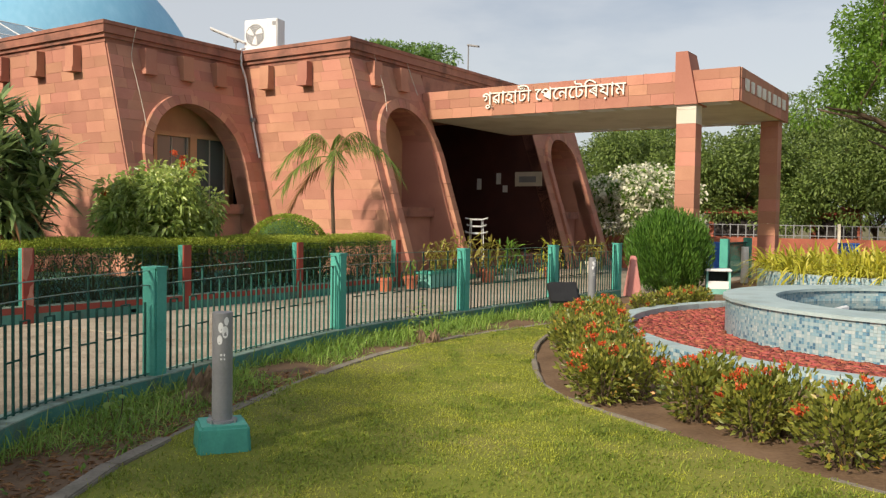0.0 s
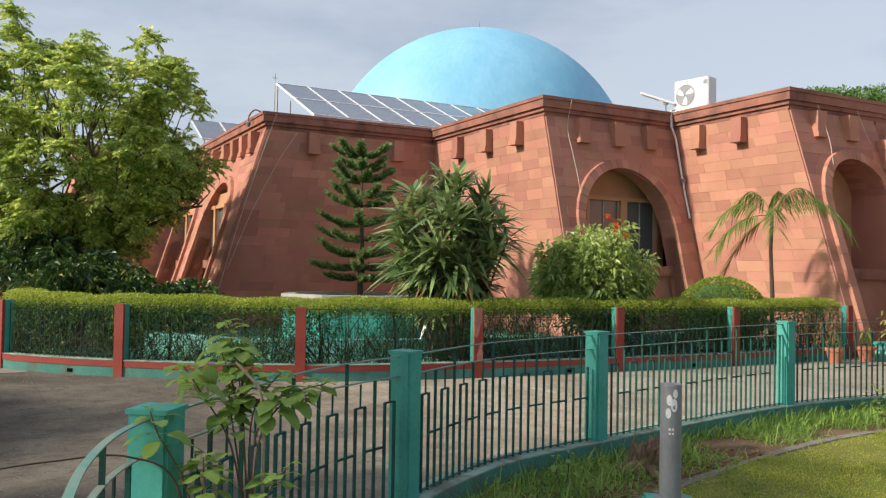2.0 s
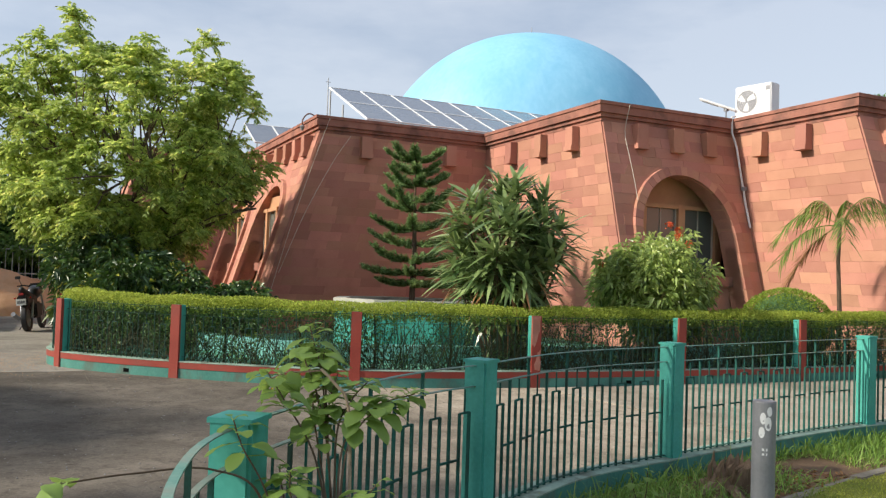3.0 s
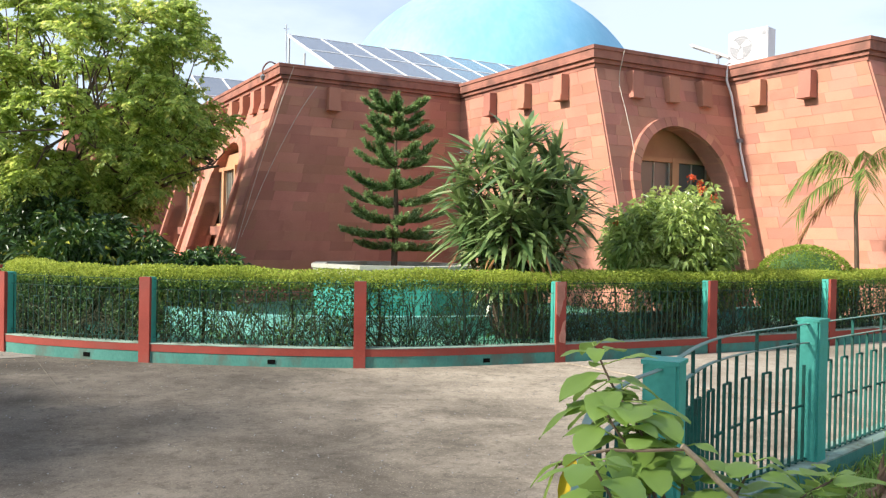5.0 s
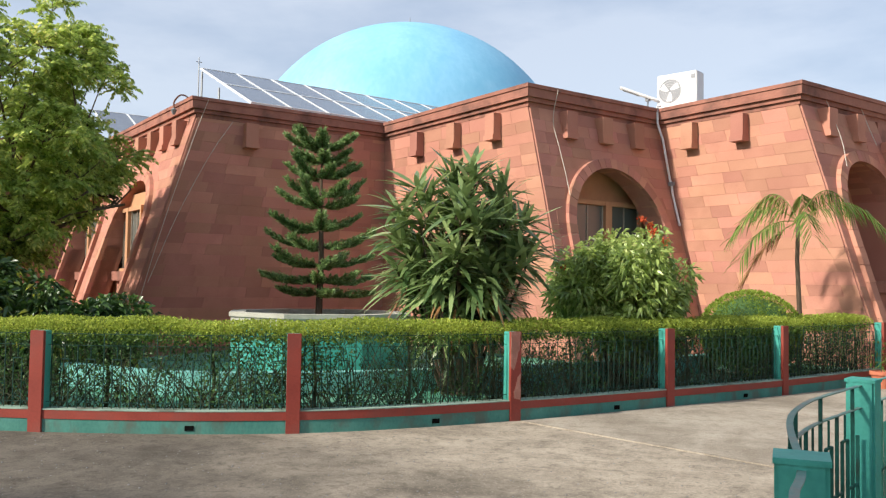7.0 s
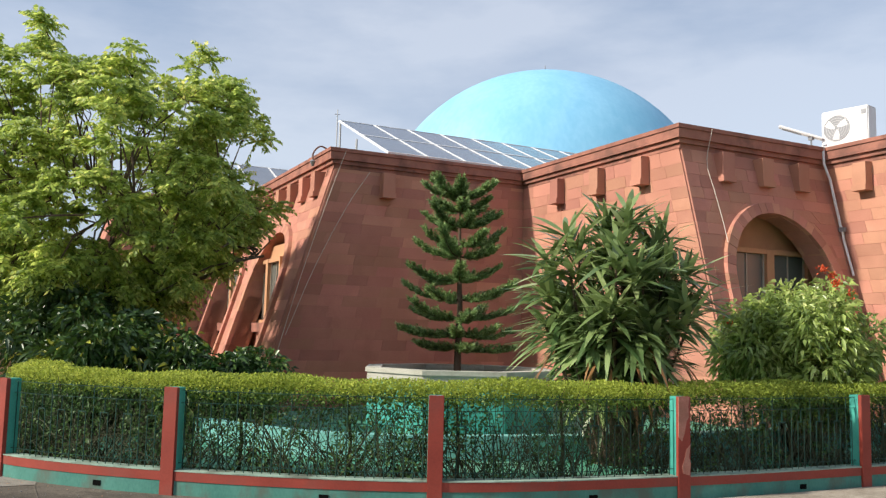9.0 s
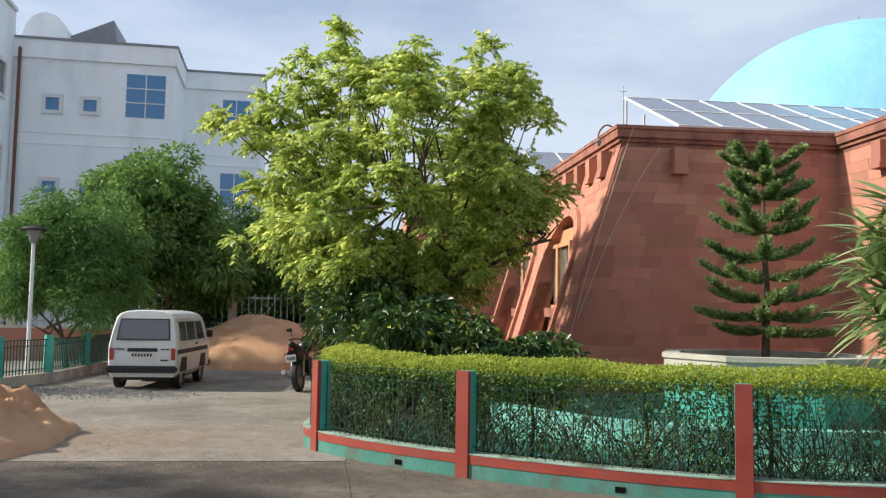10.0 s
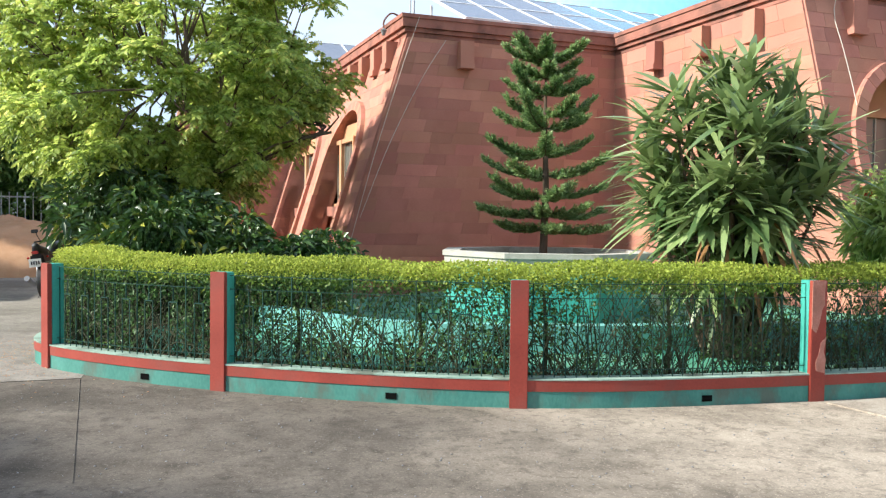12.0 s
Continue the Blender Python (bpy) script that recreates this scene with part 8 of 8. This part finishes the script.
def weed(at, label, shoots, seed, leaf=0.085, span=0.2, step=0.011):
    """Stems with broad leaves in turn round them, massed on the last stretch of each shoot."""
    r = np.random.default_rng(seed)
    t = thing("broadleaf_weed", label, "plant", pose(*at))
    for pts in shoots:
        line = spline(pts, 0.01)
        n = len(line)
        d = np.concatenate([[0], np.cumsum(np.linalg.norm(np.diff(line, axis=0), axis=1))])
        Shape().tube(line, [0.0036 * (1 - 0.7 * i / n) + 0.0012 for i in range(n)], 6, False).make("stem", BARK, t)
        for k, e in enumerate(np.arange(0, min(span, d[-1]), step)):
            i = int(np.searchsorted(d, d[-1] - e))
            a = k * 2.4 + r.uniform(-0.5, 0.5)
            young = min(1.0, 0.5 + e / 0.09)
            size = leaf * r.uniform(0.75, 1.3) * young
            aim = np.array((math.cos(a), math.sin(a), r.uniform(-0.4, 0.3) + 0.4 * (1 - young)))
            q = line[min(i, n - 1)] + aim * 0.04 * r.uniform(0.4, 1.3) * young + np.array((0, 0, 0.008))
            v, f = heart_leaf(q, aim, size, r.uniform(0.15, 0.5))
            sh = Shape()
            sh.add(v, f)
            sh.tube([line[min(i, n - 1)], q], 0.0015, 4, False)
            sh.make("leaf", BIGLEAF, t, smooth=True)
    return t


weed((0, 0, 0), "tall broad-leaved green weed leaning over the railing", [
    [(-1.20, 4.0, 0.03), (-1.25, 4.05, 0.6), (-1.38, 4.15, 0.98), (-1.47, 4.23, 1.18), (-1.55, 4.28, 1.28), (-1.59, 4.30, 1.345)],
    [(-1.25, 4.05, 0.6), (-1.38, 4.16, 0.97), (-1.40, 4.19, 1.10), (-1.40, 4.23, 1.19)],
    [(-1.25, 4.05, 0.6), (-1.33, 4.14, 0.98), (-1.32, 4.20, 1.10), (-1.29, 4.26, 1.17)],
    [(-1.22, 4.02, 0.6), (-1.27, 4.12, 0.95), (-1.23, 4.26, 1.09), (-1.17, 4.38, 1.125)],
    [(-1.22, 4.02, 0.6), (-1.28, 4.10, 0.93), (-1.27, 4.20, 1.06), (-1.23, 4.30, 1.08)],
    [(-1.25, 4.05, 0.6), (-1.37, 4.08, 0.92), (-1.46, 4.02, 1.11), (-1.50, 3.97, 1.21)],
    [(-1.25, 4.05, 0.6), (-1.36, 4.10, 0.9), (-1.43, 4.14, 1.05), (-1.45, 4.16, 1.12)],
    [(-1.38, 4.15, 0.98), (-1.46, 4.24, 1.14), (-1.52, 4.30, 1.22), (-1.54, 4.33, 1.26)],
    [(-1.38, 4.15, 0.98), (-1.46, 4.18, 1.14), (-1.53, 4.21, 1.22), (-1.57, 4.24, 1.27)]], 5, 0.074, 0.19, 0.010)
weed((0, 0, 0), "lower broad-leaved weed shoots against the railing", [
    [(-1.22, 3.92, 0.02), (-1.33, 3.85, 0.75), (-1.43, 3.79, 1.0), (-1.45, 3.77, 1.08)],
    [(-1.22, 3.92, 0.02), (-1.25, 3.88, 0.6), (-1.27, 3.84, 0.86), (-1.26, 3.82, 0.94)],
    [(-1.22, 3.92, 0.02), (-1.30, 3.93, 0.6), (-1.35, 3.90, 0.84), (-1.37, 3.90, 0.92)],
    [(-1.22, 3.92, 0.02), (-1.18, 3.95, 0.6), (-1.13, 4.0, 0.80), (-1.10, 4.05, 0.88)],
    [(-1.22, 3.92, 0.02), (-1.12, 3.95, 0.45), (-1.02, 4.05, 0.66), (-0.98, 4.10, 0.70)]], 7, 0.07, 0.13)
weed((0, 0, 0), "sprawling broad-leaved weed at the railing foot", [
    [(-1.0, 3.9, 0.02), (-0.96, 4.15, 0.35), (-0.98, 4.35, 0.52)],
    [(-1.0, 4.0, 0.02), (-1.02, 4.4, 0.32), (-1.12, 4.7, 0.42)],
    [(-0.98, 4.3, 0.02), (-0.98, 4.7, 0.22), (-1.05, 5.0, 0.28)]], 6, 0.085, 0.16)
PALEWOOD = surface("pale_cut_wood", (0.24, 0.18, 0.12), (0.42, 0.33, 0.23), 0.9, 8, 60, 0.4, stain=(0.16, 0.11, 0.07), stain_scale=12, stain_amount=0.6)
snag = thing("cut_branch", "pale cut branch stub among the weed's leaves", "branch")
stub = spline([(-1.18, 4.02, 0.03), (-1.22, 4.08, 0.7), (-1.29, 4.15, 1.08), (-1.335, 4.14, 1.16), (-1.39, 4.12, 1.215)], 0.04)
Shape().tube(stub, 0.0052, 8).make("stub", PALEWOOD, snag)
Shape().tube(spline([(-1.385, 4.12, 1.21), (-1.46, 4.11, 1.20), (-1.52, 4.10, 1.195), (-1.59, 4.09, 1.165)], 0.03), 0.003, 6).make("twig", BARK, snag)
for p, d, size, mat in (((-1.565, 4.10, 1.175), (-0.3, -0.3, -0.9), 0.06, YELLOWLEAF), ((-1.54, 4.10, 1.185), (0.2, -0.3, -0.8), 0.07, BIGLEAF), ((-1.50, 4.10, 1.20), (0.4, -0.2, -0.7), 0.075, BIGLEAF), ((-1.585, 4.09, 1.17), (-0.8, 0.1, -0.4), 0.065, BIGLEAF), ((-1.59, 4.09, 1.165), (-0.4, -0.1, -0.9), 0.07, BIGLEAF), ((-1.47, 4.11, 1.20), (0.2, 0.4, 0.3), 0.06, BIGLEAF)):
    v, f = heart_leaf(p, d, size, 0.4)
    Shape().add(v, f).make("leaf", mat, snag, smooth=True)
weed((-1.2, 3.55, 0), "thin trailing twig with a few broad drooping leaves", [
    [(-0.1, 0.3, 0.4), (-0.1, 0.2, 0.85), (-0.13, 0.02, 0.98), (-0.2, -0.2, 1.0), (-0.26, -0.42, 1.0)]], 8, 0.1, 0.12, 0.04)
for k, (x, y, z, h) in enumerate([(-1.2, 7.3, 0.03, 0.3), (0.82, 11.45, 0.03, 0.55), (1.05, 11.75, 0.03, 0.42), (-1.35, 5.4, 0.03, 0.28)]):
    weed((x, y, z), "small pale-leaved shoot beside the railing", [[(0, 0, 0), (0.03, 0.02, h * 0.5), (0.05, -0.03, h)], [(0, 0, 0), (-0.06, 0.04, h * 0.5), (-0.1, 0.1, h * 0.8)]], 20 + k, 0.055, h * 0.7, 0.03)

# potted and bedded plants at the entrance
CROT2 = foliage("variegated_leaves", (0.14, 0.16, 0.02), (0.42, 0.36, 0.08), (0.62, 0.52, 0.22), 0.45, 0.3)
for k, (x, y, s, pot, m, tall) in enumerate([(1.7, 20.6, 1.0, "cream", CROT2, 1.0), (2.4, 21.3, 1.1, "terracotta", CROT2, 0.9), (3.0, 22.0, 1.0, "cream", MIDLEAF, 0.8), (4.1, 22.9, 1.0, "terracotta", YELLOWGRASS, 0.85), (5.6, 25.0, 1.2, "cream", CROT2, 0.8), (7.3, 28.5, 1.2, "terracotta", CROT2, 1.1)]):
    flower_pot(x, y, 0.0, s, pot, 70 + k, (0.28, 0.06), 130, tall + 0.12, m, 0.55)

ps = thing("plant_stand", "white metal plant stand with three curled shelves", "plant stand", pose(2.25, 23.5, 0, 0, 0, 10))
for z, w in ((1.14, 0.30), (1.32, 0.26), (1.50, 0.30)):
    rim = [(w * math.cos(a), 0.13 * math.sin(a), z + 0.03 * math.cos(2 * a)) for a in np.linspace(0, 2 * math.pi, 25)]
    Shape().prism([p[:2] for p in rim[:-1]], z - 0.012, z + 0.004).make("shelf", WHITE, ps)
    Shape().tube(rim, 0.012, 6, False).make("shelf_rim", WHITE, ps)
for sx in (-0.15, 0.15):
    for sy in (-0.07, 0.07):
        Shape().tube([(sx * 1.3, sy * 1.6, 0), (sx, sy, 1.5)], 0.012, 6).make("leg", WHITE, ps)

tp = thing("planter_trough", "long teal-painted planter trough with leafy shoots", "planter", pose(1.25, 20.05, 0, 0, 0, 54))
Shape().box(-0.6, 0.6, -0.17, 0.17, 0.0, 0.34).make("trough", MINT_PALE, tp, bevel=0.015)
Shape().box(-0.63, 0.63, -0.20, 0.20, 0.30, 0.36).make("rim", MINT, tp, bevel=0.01)
rt = np.random.default_rng(88)
p = np.stack([rt.uniform(-0.55, 0.55, 240), rt.normal(size=240) * 0.09, rt.uniform(0.34, 0.95, 240)], 1)
v, f = blade_cloud(p, unit(rt, 240) + np.array((0, 0, 0.5)), 0.2, 0.045, rt, 0.4, 3)
cloud("leaves", v, f, CROT2, tp, "pale variegated leaves")

# far planting and street beyond the garden
FARLEAF = foliage("far_leaves", (0.06, 0.105, 0.03), (0.20, 0.28, 0.07), (0.32, 0.40, 0.12), 0.5, 0.35)
WHITEBLOOM = foliage("white_blossom", (0.66, 0.64, 0.50), (0.85, 0.82, 0.68), None, 0.6, 0.3)
for k, (x, y, w, h, z, n) in enumerate([(6.5, 44.0, 3.6, 2.9, 4.2, 80), (11.5, 42.5, 3.4, 2.8, 4.0, 80), (16.0, 40.5, 3.4, 3.1, 4.3, 80), (20.5, 37.5, 3.6, 3.4, 4.8, 90), (25.0, 33.0, 3.8, 3.6, 5.2, 90), (1.5, 47.5, 3.4, 2.8, 4.6, 70), (30.0, 44.0, 4.5, 4.2, 6.5, 80), (23.0, 48.0, 4.5, 3.8, 6.0, 80), (14.0, 52.0, 4.5, 3.6, 5.6, 80)]):
    round_tree("roadside_tree", "leafy mid-green roadside tree", (x, y, 0), h * 0.4, (w, h * 1.1, z * 0.74), n, 420, FARLEAF, (0.17, 0.085), 120 + k, "roadside trees", 1.05, 0.18)
round_tree("tall_tree", "tall tree with a thick grey trunk and open crown", (16.5, 27.4, 0), 3.8, (3.3, 3.4, 6.7), 95, 420, MIDLEAF, (0.14, 0.07), 140, "", 0.85, 0.28)
round_tree("flat_topped_tree", "distant dark flat-topped tree behind the roof", (-1.2, 55.0, 0), 3.9, (3.8, 0.6, 11.5), 44, 150, DARKLEAF, (0.2, 0.1), 141, "", 0.75, 0.2)
round_tree("roadside_tree", "distant tree crown behind the roof", (3.2, 60.0, 0), 3.2, (3.2, 1.5, 8.6), 40, 300, MIDLEAF, (0.26, 0.13), 142, "roadside trees", 0.9, 0.2)
bl = thing("blossom_shrub", "large shrub covered in creamy white blossom", "shrub", pose(9.4, 34.0, 0))
u = unit(r, 60)
c = u * np.array([2.1, 2.1, 1.35]) * r.uniform(0.5, 1, (60, 1)) + np.array((0, 0, 2.3))
v, f = clumps(c, np.full(60, 0.45), 120, r, 0.17, 0.09)
cloud("leaves", v, f, MIDLEAF, bl)
v, f = clumps(c, np.full(60, 0.58), 130, r, 0.15, 0.13)
cloud("blossom", v, f, WHITEBLOOM, bl, "creamy white blossom")
sh = Shape()
for k in range(9):
    a = k * 0.7
    sh.tube([(0.1 * math.cos(a), 0.1 * math.sin(a), 0), (1.1 * math.cos(a), 1.1 * math.sin(a), 2.2)], [0.05, 0.02], 5, False)
sh.make("stem", BARK, bl)
BRICKRED = surface("red_brick_far", (0.30, 0.08, 0.05), (0.44, 0.14, 0.09), 0.85, 3, 30, 0.2, stain=(0.2, 0.07, 0.05), stain_scale=1.0, stain_amount=0.5)
fw = thing("street_wall", "low red and cream street wall with a white railing", "wall", pose(4.0, 39.5, 0, 0, 0, -22))
for k in range(12):
    Shape().box(-4 + k * 2.6, -1.5 + k * 2.6, -0.15, 0.15, 0, 0.9).make("wall_bay", BRICKRED, fw)
    Shape().box(-1.5 + k * 2.6, -1.4 + k * 2.6, -0.18, 0.18, 0, 1.5).make("pier", CREAM, fw)
for z in (1.0, 1.4):
    Shape().box(-4, 27, -0.02, 0.02, z, z + 0.03).make("rail", GREYMETAL, fw)
for k in range(100):
    Shape().box(-4 + k * 0.3, -3.96 + k * 0.3, -0.012, 0.012, 0.9, 1.45).make("bar", GREYMETAL, fw)
for k, (x, y, w) in enumerate([(11.5, 40.0, 2.2), (15.0, 39.0, 2.6), (18.6, 37.4, 2.0)]):
    kb2 = thing("street_stall", "low orange-red roadside stall with a dark opening", "stall", pose(x, y, 0, 0, 0, -22), "roadside stalls")
    Shape().box(-w / 2, w / 2, 0, 1.6, 0, 2.0).make("body", BRICKRED, kb2)
    Shape().box(-w / 2 + 0.2, w / 2 - 0.2, -0.04, 0.02, 0.9, 1.7).make("opening", DARK, kb2)
    Shape().hexa([(-w / 2 - 0.2, -0.5, 1.9), (w / 2 + 0.2, -0.5, 1.9), (w / 2 + 0.2, 1.8, 2.2), (-w / 2 - 0.2, 1.8, 2.2), (-w / 2 - 0.2, -0.5, 1.96), (w / 2 + 0.2, -0.5, 1.96), (w / 2 + 0.2, 1.8, 2.26), (-w / 2 - 0.2, 1.8, 2.26)]).make("awning", REDPAINT, kb2)
BLUEP = surface("blue_plastic", (0.02, 0.10, 0.45), (0.04, 0.16, 0.58), 0.4, 4, 40, 0.02)
for x, y in ((9.2, 25.5), (13.6, 26.5)):
    bd = thing("blue_drum", "bright blue plastic drum", "drum", pose(x, y, 0))
    Shape().lathe([(0.27, 0), (0.29, 0.1), (0.28, 0.45), (0.29, 0.8), (0.27, 0.9), (0.1, 0.9)], 20).make("shell", BLUEP, bd)
    Shape().lathe([(0.30, 0.9), (0.30, 0.94), (0.02, 0.95)], 20).make("lid", BLUEP, bd)


# trees behind the walk, whose shade falls on the drive and the lawn's near edge
for k, (x, y, w, h, z) in enumerate([(-14.0, 0.5, 2.6, 1.7, 4.9), (-6.3, 1.9, 1.9, 1.5, 4.5)]):
    round_tree("shade_tree", "leafy tree shading the drive", (x, y, 0), 1.9, (w, h, z), 34 - 18 * k, 300 - 60 * k, MIDLEAF, (0.2, 0.1), 160 + k, "shade trees by the drive", 0.8, 0.16)
